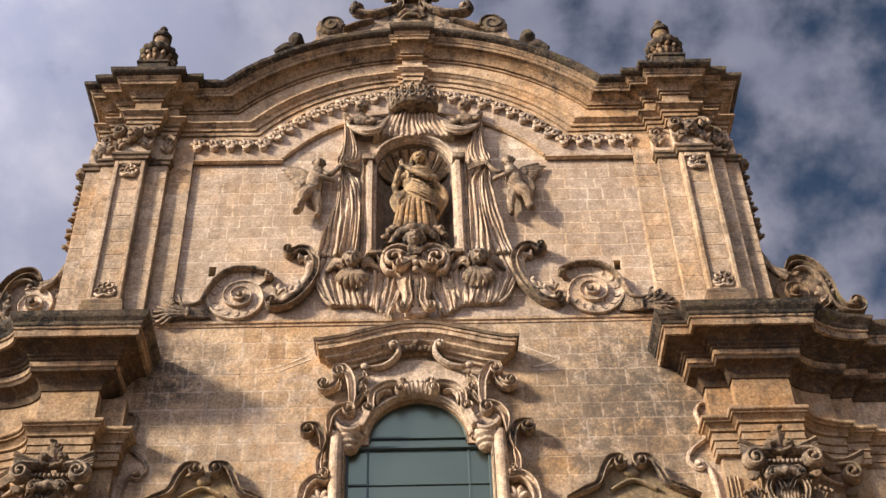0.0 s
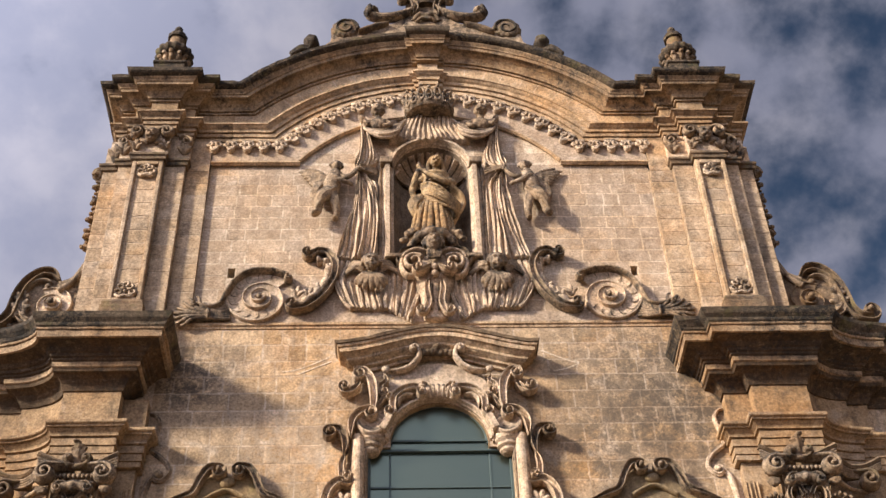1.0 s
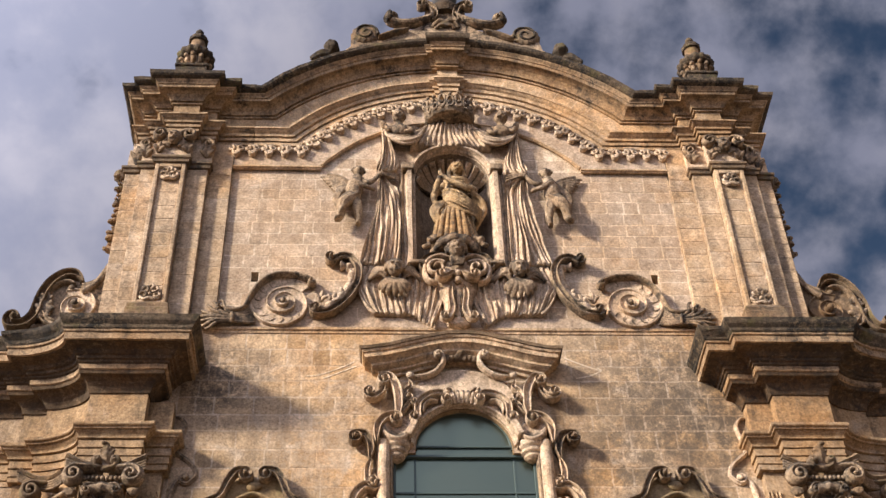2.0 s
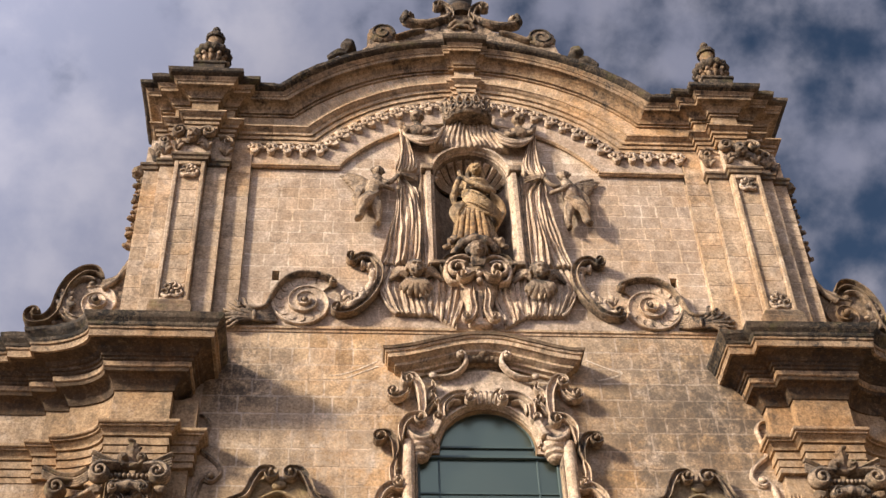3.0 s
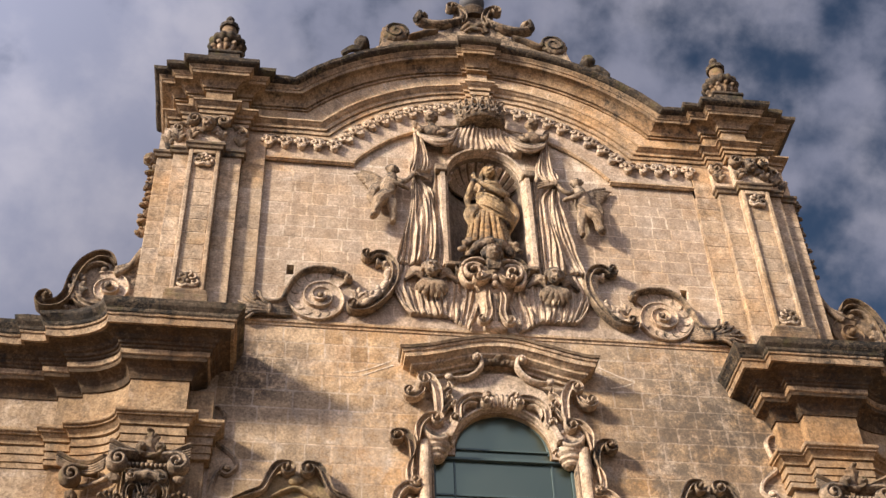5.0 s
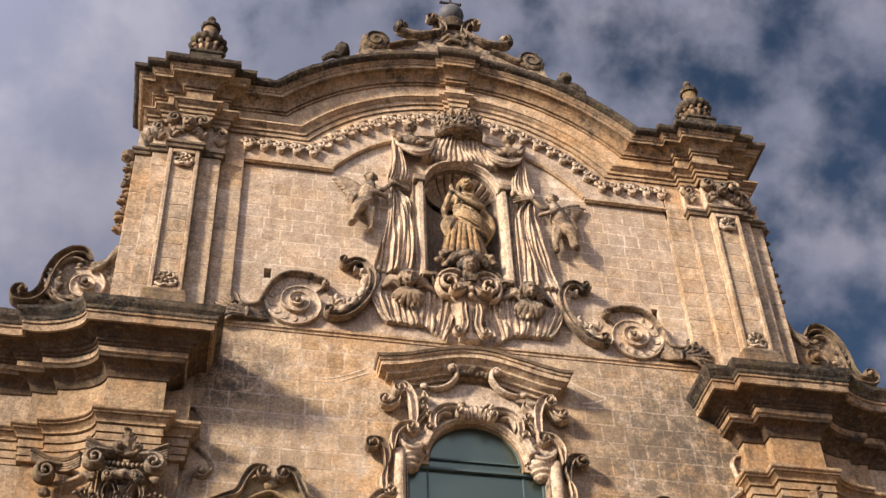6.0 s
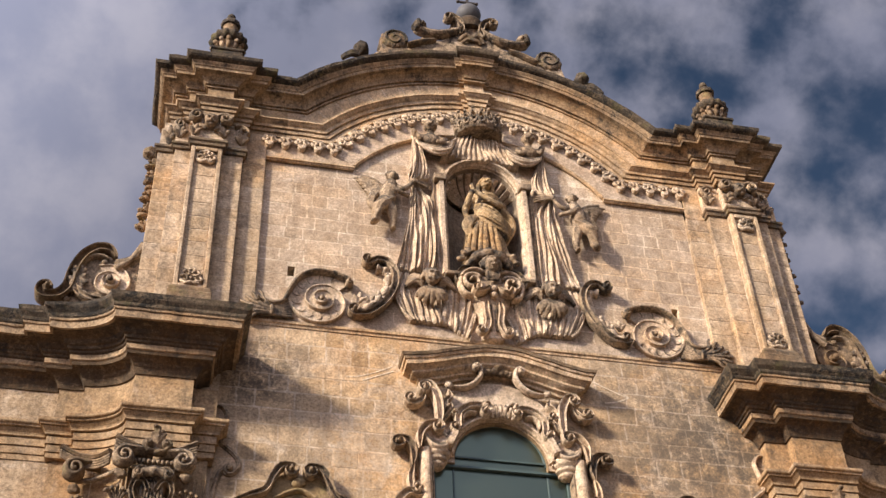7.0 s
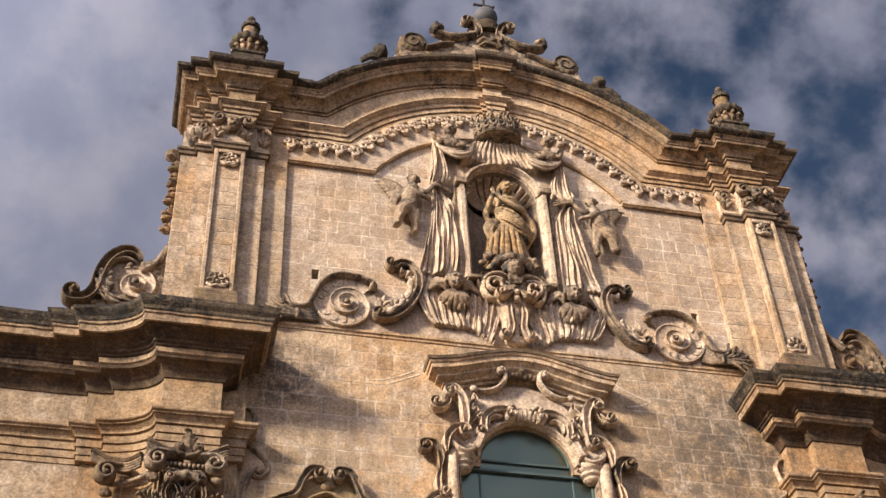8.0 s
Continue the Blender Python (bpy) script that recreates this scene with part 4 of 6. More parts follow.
box(bm, -1.0, 1.0, 0.5, 0.55, 7.5, 11.7)
part("dark_interior", bm, M_HOLE, window)
bm = bmesh.new()
box(bm, -1.05, 1.05, -0.1, 0.4, 7.45, 7.6, 0.01)
part("window_sill", bm, M_MOULD, window)

# ---- window surround and hood ----
V = Vector


def hood_rise(x):
    return 0.26 * 0.5 * (1 + math.cos(math.pi * max(-1, min(1, x / 1.32))))


def hood_line(p, h):
    w = 0.97 + p
    pts = [(-w, 0.05, 12.02 + h)]
    for k in range(37):
        x = -w + 2 * w * k / 36
        pts.append((x, -p, 12.02 + h + hood_rise(x)))
    return pts + [(w, 0.05, 12.02 + h)]


hood = thing("window_hood", "curved moulded limestone hood over the window", "window hood")
bm = bmesh.new()
moulding(bm, hood_line, [(0.0, 0.0), (0.05, 0.0), (0.06, 0.035), (0.11, 0.05), (0.12, 0.075), (0.17, 0.10), (0.20, 0.12), (0.205, 0.15), (0.26, 0.19), (0.29, 0.20), (0.295, 0.265), (0.315, 0.27), (0.33, 0.30), (0.0, 0.31)])
part("moulding", bm, M_MOULD, hood)
bm = bmesh.new()
moulding(bm, hood_line, [(0.0, 0.305), (0.345, 0.306), (0.36, 0.345), (0.3, 0.36), (0.0, 0.44)], worn=0.009)
part("weathering", bm, M_EDGE, hood)
# garland in dark brown stone to carry the shade under the hood
bm = bmesh.new()
for k in range(9):
    x = (k - 4) * 0.062
    blob(bm, (x, -0.13, 12.34 - abs(x) * 0.12), (0.045, 0.06, 0.05 + 0.012 * (k % 2)), lumps=0.02)
blob(bm, (0, -0.17, 12.38), (0.07, 0.06, 0.05), lumps=0.02)
part("garland", bm, M_EDGE, hood, "carved garland, coloured dark for the hood's shade", voxel=0.012)

bm = bmesh.new()
rows = []
for x, z in opening(24):
    k = 1 - 0.008 / max(0.3, math.hypot(x, z - 10.9))
    inner = (x * k, 10.9 + (z - 10.9) * k)
    rows.append([(x, -0.006, z), (inner[0], -0.006, inner[1]), (inner[0], 0.3, inner[1]), (x, 0.3, z)])
loft(bm, rows, closed=True)
part("reveal", bm, M_FRIEZE, window, "brown weathered stone reveal")
surround = thing("window_surround", "scrolled baroque limestone surround of the arched window", "window surround")
bm = bmesh.new()
rows = []
for k in range(21):
    a = math.pi * k / 20
    top = V((0.80 * math.cos(a), 0, 11.25 + 0.95 * math.sin(a) ** 0.8))
    low = V((0.66 * math.cos(a), 0, WIN_SPRING + 0.66 * math.sin(a)))
    rows.append([(low.x, -0.05, low.z), (top.x, -0.05, top.z), (top.x, 0.02, top.z), (low.x, 0.02, low.z)])
loft(bm, rows, closed=True)
part("plate", bm, M_CARVE, surround)
bm = bmesh.new()
band(bm, [V((0.665 * math.cos(a), -0.02, WIN_SPRING + 0.665 * math.sin(a))) for a in (math.pi * (0.02 + 0.96 * k / 40) for k in range(41))], 0.034, 0.09, RIDGE)
part("arch", bm, M_CARVE, surround)
bm = bmesh.new()
for k in range(7):
    a = radians(90 + (k - 3) * 5)
    tube(bm, smooth_line(((0.60 * math.cos(a), -0.10, WIN_SPRING + 0.64 * math.sin(a)), (0.72 * math.cos(a), -0.18, WIN_SPRING + 0.72 * math.sin(a)), (0.80 * math.cos(a), -0.16, WIN_SPRING + 0.79 * math.sin(a))), 5), 0.022, 7)
part("shell_key", bm, M_CARVE, surround, smooth=True)


def scroll(name, ctrl, w, d, parent, side, mat=M_CARVE, end=None, start=None, section=HOLLOW, taper=0.35):
    """A band through ctrl with rolled ends; end and start are (radius, turn)."""
    ln = smooth_line(ctrl, 7)
    if end:
        ln = curl(ln, *end)
    if start:
        ln = curl(ln[::-1], *start)[::-1]
    bm = bmesh.new()
    lo_end, hi_end = (1.0 if start else 0.3), (1.0 if end else 0.3)
    band(bm, ln, lambda f: w * (1 - taper * abs(2 * f - 1) ** 2) * min(1.0, lo_end + f * 5) * min(1.0, hi_end + (1 - f) * 5), d, section)
    if end:
        e = ln[-1]
        blob(bm, (e.x, e.y - d * 0.8, e.z), (end[0] * 0.42, d * 0.5, end[0] * 0.42))
    if start:
        e = ln[0]
        blob(bm, (e.x, e.y - d * 0.8, e.z), (start[0] * 0.42, d * 0.5, start[0] * 0.42))
    return part(name, bm, mat, parent, side=side, smooth=False)


for s in (1, -1):
    bm = bmesh.new()
    band(bm, [V((1.01, 0, 7.6 + 0.3 * k)) for k in range(12)] + [V((1.01, 0, 11.02))], 0.095, 0.19, ROUND)
    part("jamb", bm, M_CARVE, surround, side=s)
    bm = bmesh.new()
    band(bm, [V((0.912, 0, 7.6 + 0.3 * k)) for k in range(12)] + [V((0.912, 0, 10.95))], 0.02, 0.10, RIDGE)
    part("jamb_bead", bm, M_CARVE_DARK, surround, side=s)
    # impost corbel: stacked rounded lobes under a hollow shell
    bm = bmesh.new()
    lathe(bm, 0.86, 0.0, ((0.004, 10.80), (0.07, 10.81), (0.11, 10.84), (0.118, 10.865), (0.11, 10.88), (0.145, 10.905), (0.152, 10.935), (0.144, 10.95), (0.175, 10.98), (0.19, 11.02), (0.185, 11.06), (0.12, 11.09), (0.004, 11.10)), 36)
    part("corbel", bm, M_CARVE, surround, side=s)
    bm = bmesh.new()
    lathe(bm, 0, 0, ((0.004, 0.035), (0.06, 0.04), (0.115, 0.065), (0.135, 0.09), (0.155, 0.092), (0.172, 0.075), (0.176, 0.02), (0.176, -0.14)), 36)
    bmesh.ops.transform(bm, matrix=pose(0.87, -0.10, 11.16, 78, 0, -8), verts=bm.verts)
    part("dish", bm, M_CARVE, surround, side=s, smooth=True)
    bm = bmesh.new()
    box(bm, -0.05, 0.05, -0.21, 0.05, -0.12, 0.12, 0.014)
    bmesh.ops.transform(bm, matrix=pose(0.665, 0, 11.20, 0, -24, 0), verts=bm.verts)
    part("impost", bm, M_CARVE, surround, side=s)
    # scrolls over the arch
    scroll("arch_scroll", ((0.20, -0.10, 11.70), (0.30, -0.11, 11.74), (0.44, -0.11, 11.71), (0.56, -0.11, 11.60), (0.585, -0.10, 11.47), (0.575, -0.10, 11.38)), 0.048, 0.10, surround, s, end=(0.05, 1, 1.1, 14), start=(0.05, 1, 1.1, 14))
    scroll("arch_lip", ((0.32, -0.09, 11.63), (0.42, -0.10, 11.64), (0.50, -0.10, 11.57), (0.51, -0.09, 11.47)), 0.026, 0.08, surround, s, section=ROUND)
    scroll("key_curl", ((0.10, -0.10, 11.74), (0.15, -0.11, 11.80), (0.21, -0.11, 11.79)), 0.03, 0.10, surround, s, end=(0.038, -1, 1.0, 12), section=ROUND)
    # tall outer scroll, its side curl, shoulder, ear and drops
    scroll("tall_scroll", ((0.84, -0.08, 11.30), (0.82, -0.10, 11.55), (0.84, -0.10, 11.80), (0.92, -0.10, 11.97), (1.0, -0.10, 11.99)), 0.062, 0.12, surround, s, end=(0.05, -1, 1.2, 16))
    scroll("side_curl", ((1.0, -0.06, 11.90), (1.04, -0.07, 11.78), (1.13, -0.08, 11.70), (1.21, -0.08, 11.72)), 0.045, 0.10, surround, s, end=(0.055, 1, 1.3, 16))
    scroll("shoulder", ((1.10, -0.10, 10.98), (1.09, -0.12, 11.18), (1.0, -0.13, 11.32), (0.88, -0.13, 11.36)), 0.055, 0.13, surround, s, end=(0.055, 1, 1.2, 16))
    scroll("ear", ((1.18, -0.06, 10.76), (1.17, -0.08, 10.95), (1.24, -0.09, 11.10), (1.35, -0.09, 11.12)), 0.055, 0.11, surround, s, end=(0.06, -1, 1.3, 16), mat=M_CARVE_DARK)
    scroll("drop", ((1.17, -0.06, 10.76), (1.21, -0.07, 10.60), (1.20, -0.07, 10.44)), 0.042, 0.10, surround, s, end=(0.05, -1, 1.1, 14))
    scroll("lower_scroll", ((1.12, -0.06, 10.36), (1.24, -0.08, 10.37), (1.36, -0.08, 10.24), (1.40, -0.08, 10.02), (1.34, -0.08, 9.85)), 0.055, 0.11, surround, s, end=(0.07, -1, 1.2, 16), start=(0.045, -1, 1.1, 14))
    bm = bmesh.new()
    frond(bm, (1.18, -0.05, 10.02), 95, 0.22, 35, 4, 0.035)
    part("leaf", bm, M_CARVE, surround, side=s, smooth=True)
    scroll("brow_scroll", ((0.64, -0.07, 12.05), (0.54, -0.08, 12.04), (0.42, -0.09, 12.07), (0.31, -0.11, 12.14), (0.235, -0.14, 12.25), (0.25, -0.16, 12.35)), 0.036, 0.075, surround, s, end=(0.055, -1, 1.1, 16), section=ROUND)
    bm = bmesh.new()
    blob(bm, (0.67, -0.12, 12.055), (0.055, 0.05, 0.055), lumps=0.01)
    part("brow_ball", bm, M_CARVE, surround, side=s, smooth=True)
    scroll("brow_curl", ((0.69, -0.07, 11.96), (0.66, -0.09, 11.85), (0.73, -0.09, 11.78), (0.74, -0.09, 11.68)), 0.035, 0.09, surround, s, end=(0.045, -1, 1.1, 14))
    scroll("brow_curl", ((0.78, -0.07, 11.45), (0.72, -0.09, 11.55), (0.66, -0.09, 11.62)), 0.032, 0.09, surround, s, end=(0.04, 1, 1.1, 14))
    # side cartouche that crowns a lower window of the bay
    t = thing("cartouche", "mossy limestone cartouche crown with paired scrolls", "cartouche", "cartouches beside the window")
    bm = bmesh.new()
    pts = [(1.9, 9.4), (1.9, 10.05), (2.12, 10.20), (2.22, 10.38), (2.32, 10.50), (2.56, 10.52), (2.80, 10.50), (2.90, 10.38), (3.0, 10.20), (3.22, 10.05), (3.22, 9.4)]
    loft(bm, [[(x, y, z) for x, z in pts] for y in (-0.05, 0.01)], closed=True)
    part("plate", bm, M_MOSSY, t, side=s)
    for d in (-1, 1):
        c = 2.56
        scroll("crown_scroll", ((c + d * 0.80, -0.04, 10.06), (c + d * 0.60, -0.06, 10.15), (c + d * 0.42, -0.07, 10.24), (c + d * 0.34, -0.08, 10.42), (c + d * 0.25, -0.08, 10.57), (c + d * 0.14, -0.08, 10.60)), 0.045, 0.10, t, s, mat=M_CARVE_DARK, end=(0.075, d, 1.2, 18))
    bm = bmesh.new()
    blob(bm, (2.58, -0.06, 10.40), (0.10, 0.06, 0.07), lumps=0.02)
    band(bm, smooth_line((V((2.30, -0.05, 10.16)), V((2.58, -0.06, 10.29)), V((2.86, -0.05, 10.16))), 8), 0.03, 0.06, ROUND)
    part("brow", bm, M_MOSSY, t, side=s, smooth=True)
    # same plate both sides; the west one is coloured dark for the cornice's shadow
    t = thing("wall_scroll", "flat limestone scroll plate on the wall beside a pilaster", "scroll", "wall scrolls")
    scroll("plate_edge", ((3.63, -0.01, 11.45), (3.55, -0.01, 11.42), (3.50, -0.01, 11.30), (3.54, -0.01, 11.08), (3.55, -0.01, 10.92), (3.44, -0.01, 10.82), (3.34, -0.01, 10.72), (3.30, -0.01, 10.60), (3.36, -0.01, 10.50)), 0.030, 0.045, t, s, mat=M_CARVE if s > 0 else M_CARVE_DARK, end=(0.075, 1, 1.1, 18), section=RIDGE, taper=0)
    scroll("stem", ((3.46, -0.01, 10.56), (3.54, -0.01, 10.45), (3.58, -0.01, 10.2), (3.60, -0.01, 9.8)), 0.035, 0.05, t, s, mat=M_CARVE if s > 0 else M_CARVE_DARK, section=RIDGE)

# ---- niche ----
niche = thing("niche", "deep arched niche with a carved shell head and stone frame", "niche")
bm = bmesh.new()
rows = []
for z in [14.0 + 0.23 * k for k in range(9)]:
    rows.append([(0.55 * math.cos(a), -0.01 + 0.50 * math.sin(a), z) for a in (math.pi * k / 24 for k in range(25))])
loft(bm, rows, worn=0.004)
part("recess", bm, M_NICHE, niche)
bm = bmesh.new()
rows = []
for j in range(13):
    r = 1 - j / 12 * 0.97
    rows.append([(0.55 * r * math.cos(a), (0.50 * math.sqrt(max(0, 1 - r * r)) * (0.80 + 0.20 * math.sin(a)) ), 15.84 + 0.55 * r * math.sin(a))
                 for a in (math.pi * k / 78 for k in range(79))])
loft(bm, rows)
shell = part("shell_head", bm, M_NICHE, niche, "dark ribbed shell")
for k in range(11):
    a = math.pi * (k + 0.5) / 11
    bm = bmesh.new()
    tube(bm, smooth_line([(0.55 * r * math.cos(a), 0.47 * math.sqrt(1 - r * r) * (0.80 + 0.20 * math.sin(a)) - 0.035 * r, 15.84 + 0.55 * r * math.sin(a)) for r in (0.18, 0.4, 0.6, 0.8, 0.97)], 4), lambda f: 0.020 + 0.036 * f, 4)
    part("rib", bm, M_CARVE, shell)
bm = bmesh.new()
box(bm, -0.56, 0.56, -0.02, 0.52, 13.92, 14.0)
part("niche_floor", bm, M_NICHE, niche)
bm = bmesh.new()
band(bm, [V((0.605 * math.cos(a), 0, 15.84 + 0.605 * math.sin(a))) for a in (math.pi * (0.04 + 0.92 * k / 36) for k in range(37))], 0.05, 0.14, RIDGE)
part("arch", bm, M_CARVE, niche)
for s in (1, -1):
    bm = bmesh.new()
    box(bm, 0.57, 0.76, -0.21, 0.02, 15.86, 15.98, 0.012)
    part("ear", bm, M_CARVE_DARK, niche, side=s)
    bm = bmesh.new()
    band(bm, [V((0.645, 0, 14.0 + 0.155 * k)) for k in range(13)], 0.09, 0.17, RIDGE)
    part("jamb", bm, M_CARVE, niche, side=s)
    bm = bmesh.new()
    band(bm, [V((0.755, 0, 14.0 + 0.155 * k)) for k in range(13)], 0.035, 0.10, ROUND)
    part("jamb_bead", bm, M_CARVE_DARK, niche, side=s)
    bm = bmesh.new()
    box(bm, 0.40, 0.66, -0.24, 0.02, 13.93, 13.998, 0.012)
    part("shelf", bm, M_CARVE_DARK, niche, side=s)

# statue of a robed standing figure, hands joined at one side, mantle wound round the hips
bm = bmesh.new()
rows = []
for z, rx, ry, cx, cy in ((14.42, 0.30, 0.19, -0.02, 0.06), (14.6, 0.285, 0.19, -0.02, 0.05), (14.8, 0.265, 0.185, -0.02, 0.05), (15.0, 0.25, 0.18, -0.01, 0.04), (15.2, 0.215, 0.17, 0.02, 0.04), (15.36, 0.165, 0.135, 0.04, 0.04),
                          (15.52, 0.17, 0.135, 0.05, 0.03), (15.66, 0.195, 0.125, 0.055, 0.03), (15.77, 0.165, 0.10, 0.06, 0.03), (15.84, 0.07, 0.07, 0.07, 0.02), (15.93, 0.055, 0.06, 0.075, 0.0)):
    fold = 0.42 * max(0.0, min(1.0, (15.30 - z) / 0.45))
    rows.append([(cx + rx * (1 - fold * abs(math.sin(4.5 * a + 0.5 * math.sin(z * 3.0 + a))) + fold * 0.45) * math.cos(a), cy + ry * (1 - fold * abs(math.sin(4.5 * a + 0.5 * math.sin(z * 3.0 + a))) + fold * 0.45) * math.sin(a), z) for a in (2 * math.pi * k / 96 for k in range(96))])
loft(bm, rows, closed=True)
# head raised, with parted hair that falls on the shoulders
blob(bm, (0.078, -0.085, 15.99), (0.080, 0.092, 0.112), (22, 8, 0))
blob(bm, (0.082, -0.180, 15.99), (0.014, 0.026, 0.030))
for d in (-1, 1):
    blob(bm, (0.08 + d * 0.036, -0.165, 15.965), (0.026, 0.02, 0.024))
    blob(bm, (0.08 + d * 0.034, -0.168, 16.022), (0.024, 0.014, 0.010))
    for k in range(3):
        tube(bm, smooth_line(((0.078 + d * 0.03, -0.10, 16.095), (0.078 + d * (0.095 + 0.008 * k), -0.07 + 0.02 * k, 16.02), (0.075 + d * (0.105 + 0.012 * k), -0.02, 15.88), (0.075 + d * (0.10 + 0.025 * k), -0.03, 15.74)), 5), 0.024, 7)
blob(bm, (0.082, -0.155, 15.915), (0.030, 0.03, 0.022))
blob(bm, (0.078, 0.0, 16.03), (0.105, 0.11, 0.105), lumps=0.015)
# gathered cloth over the breast
for k in range(6):
    zz = 15.78 - 0.036 * k
    tube(bm, smooth_line(((-0.12, -0.02, zz - 0.02), (-0.03, -0.115 - 0.01 * (k % 2), zz - 0.05), (0.08, -0.14 - 0.012 * (k % 2), zz - 0.055), (0.18, -0.11, zz - 0.04), (0.26, -0.01, zz - 0.01)), 5), 0.024, 7, worn=0.006)
# one arm bent with the hands raised, the other crossing to meet it
tube(bm, smooth_line(((-0.10, 0.0, 15.70), (-0.20, -0.04, 15.56), (-0.265, -0.10, 15.42), (-0.24, -0.17, 15.52), (-0.185, -0.21, 15.68)), 6), lambda f: 0.066 - 0.026 * f, 8)
tube(bm, smooth_line(((0.23, 0.0, 15.68), (0.31, -0.06, 15.53), (0.20, -0.18, 15.47), (0.0, -0.22, 15.55), (-0.14, -0.22, 15.67)), 6), lambda f: 0.068 - 0.03 * f, 8)
for k in range(3):
    tube(bm, ((-0.155 - 0.012 * k, -0.215 + 0.012 * k, 15.66), (-0.175 - 0.012 * k, -0.225 + 0.012 * k, 15.75), (-0.185 - 0.01 * k, -0.215 + 0.012 * k, 15.83 - 0.012 * k)), lambda f: 0.024 - 0.010 * f, 6)
for k in range(3):
    tube(bm, smooth_line(((-0.21 - 0.02 * k, -0.10, 15.50), (-0.27 - 0.012 * k, -0.09, 15.36), (-0.26 + 0.02 * k, -0.05, 15.22 - 0.03 * k)), 5), 0.040, 8)
# mantle: many strands from the waist down across the hip, bunched and trailing at one side
for k in range(11):
    o = k * 0.030
    tube(bm, smooth_line(((-0.17 + o * 0.15, -0.11, 15.47 - o * 0.7), (-0.03, -0.19 - 0.055 * (k % 2), 15.40 - o), (0.15, -0.215 - 0.055 * (k % 2), 15.26 - o), (0.31, -0.17, 15.14 - o * 0.8), (0.42 - o * 0.2, -0.04, 15.12 - o * 0.8)), 6), 0.016 + 0.006 * (k % 3), 7, worn=0.005)
for k in range(6):
    tube(bm, smooth_line(((0.28, -0.12 + 0.03 * k, 15.44 - 0.02 * k), (0.43 - 0.015 * k, -0.08 + 0.03 * k, 15.30), (0.46 - 0.02 * k, -0.05 + 0.03 * k, 15.12), (0.38 - 0.02 * k, -0.02 + 0.02 * k, 14.94 - 0.03 * k), (0.30, 0.02, 14.80)), 5), 0.036, 7, worn=0.006)
# skirt: few deep pipes, a turned-out flap over one knee, flared hem
for k, (x, dp, r) in enumerate(((-0.27, -0.10, 0.030), (-0.20, -0.16, 0.042), (-0.11, -0.19, 0.034), (-0.03, -0.18, 0.046), (0.07, -0.20, 0.036), (0.15, -0.18, 0.044), (0.23, -0.14, 0.032), (0.29, -0.08, 0.03))):
    tube(bm, smooth_line(((x * 0.6 + 0.02, dp + 0.04, 15.14), (x * 0.85, dp - 0.01, 14.86), (x, dp - 0.02 * (k % 2), 14.62), (x * 1.12 - 0.01, dp - 0.03, 14.42)), 6), lambda f, r=r: r * (0.75 + 0.45 * f), 7, worn=0.006)
for k in range(4):
    tube(bm, smooth_line(((-0.14, -0.14, 15.22 - 0.02 * k), (-0.27 + 0.02 * k, -0.17, 15.13 - 0.03 * k), (-0.33 + 0.035 * k, -0.12, 15.02 - 0.02 * k), (-0.26 + 0.03 * k, -0.10, 14.84)), 5), 0.030, 7)
blob(bm, (-0.13, -0.21, 14.42), (0.05, 0.09, 0.035))
blob(bm, (0.12, -0.21, 14.42), (0.05, 0.09, 0.035))
blob(bm, (0.0, 0.0, 14.37), (0.36, 0.24, 0.08), lumps=0.04)
tagged(part("statue", bm, M_STATUE, None, voxel=0.0085), "weathered ochre stone statue of a robed standing figure", "statue")

# ---- crowned canopy and curtains ----
canopy = thing("canopy", "carved stone curtains hanging from a crown over the niche", "stone canopy")
bm = bmesh.new()
rows = []
for r, z in ((0.05, 16.96), (0.30, 16.93), (0.36, 16.935), (0.385, 16.96), (0.36, 16.985), (0.35, 17.0), (0.37, 17.025), (0.375, 17.045), (0.3, 17.05), (0.05, 17.055)):
    rows.append([(r * (1 + 0.03 * math.cos(16 * a)) * math.cos(a), -0.10 + 0.85 * r * math.sin(a), z) for a in (2 * math.pi * k / 64 for k in range(64))])
loft(bm, rows, closed=True)
crown = part("crown", bm, M_CARVE_DARK, canopy, "dark carved stone crown")
bm = bmesh.new()
drape(bm, ((-0.36, 0, 16.95), (-0.42, 0, 16.72), (-0.62, 0, 16.42)), ((0.36, 0, 16.95), (0.42, 0, 16.72), (0.62, 0, 16.42)), 13, 0.12, -0.10, 18, 120, 0.3, 0, 0.25)
part("valance", bm, M_CARVE, canopy, smooth=True)
for k in range(9):
    a = math.pi + math.pi * (k + 0.5) / 9
    bm = bmesh.new()
    cx, cy = 0.37 * math.cos(a), -0.10 + 0.31 * math.sin(a)
    tx, ty = -math.sin(a), math.cos(a) * 0.85
    h = 0.135 + 0.03 * (k % 2)
    ringp = [(cx + tx * 0.055 * math.cos(b), cy + ty * 0.055 * math.cos(b), 17.03 + h * 0.9 + h * 0.9 * math.sin(b)) for b in (2 * math.pi * j / 12 for j in range(13))]
    tube(bm, ringp, 0.024, 6, worn=0.008)
    blob(bm, (cx * 1.04, cy * 1.04, 17.03 + h * 2.0), 0.034, lumps=0.015, sub=1)
    blob(bm, (cx, cy, 17.03 + h * 0.8), 0.034, lumps=0.015, sub=1)
    part("fleuron", bm, M_CARVE_DARK, crown, smooth=True)
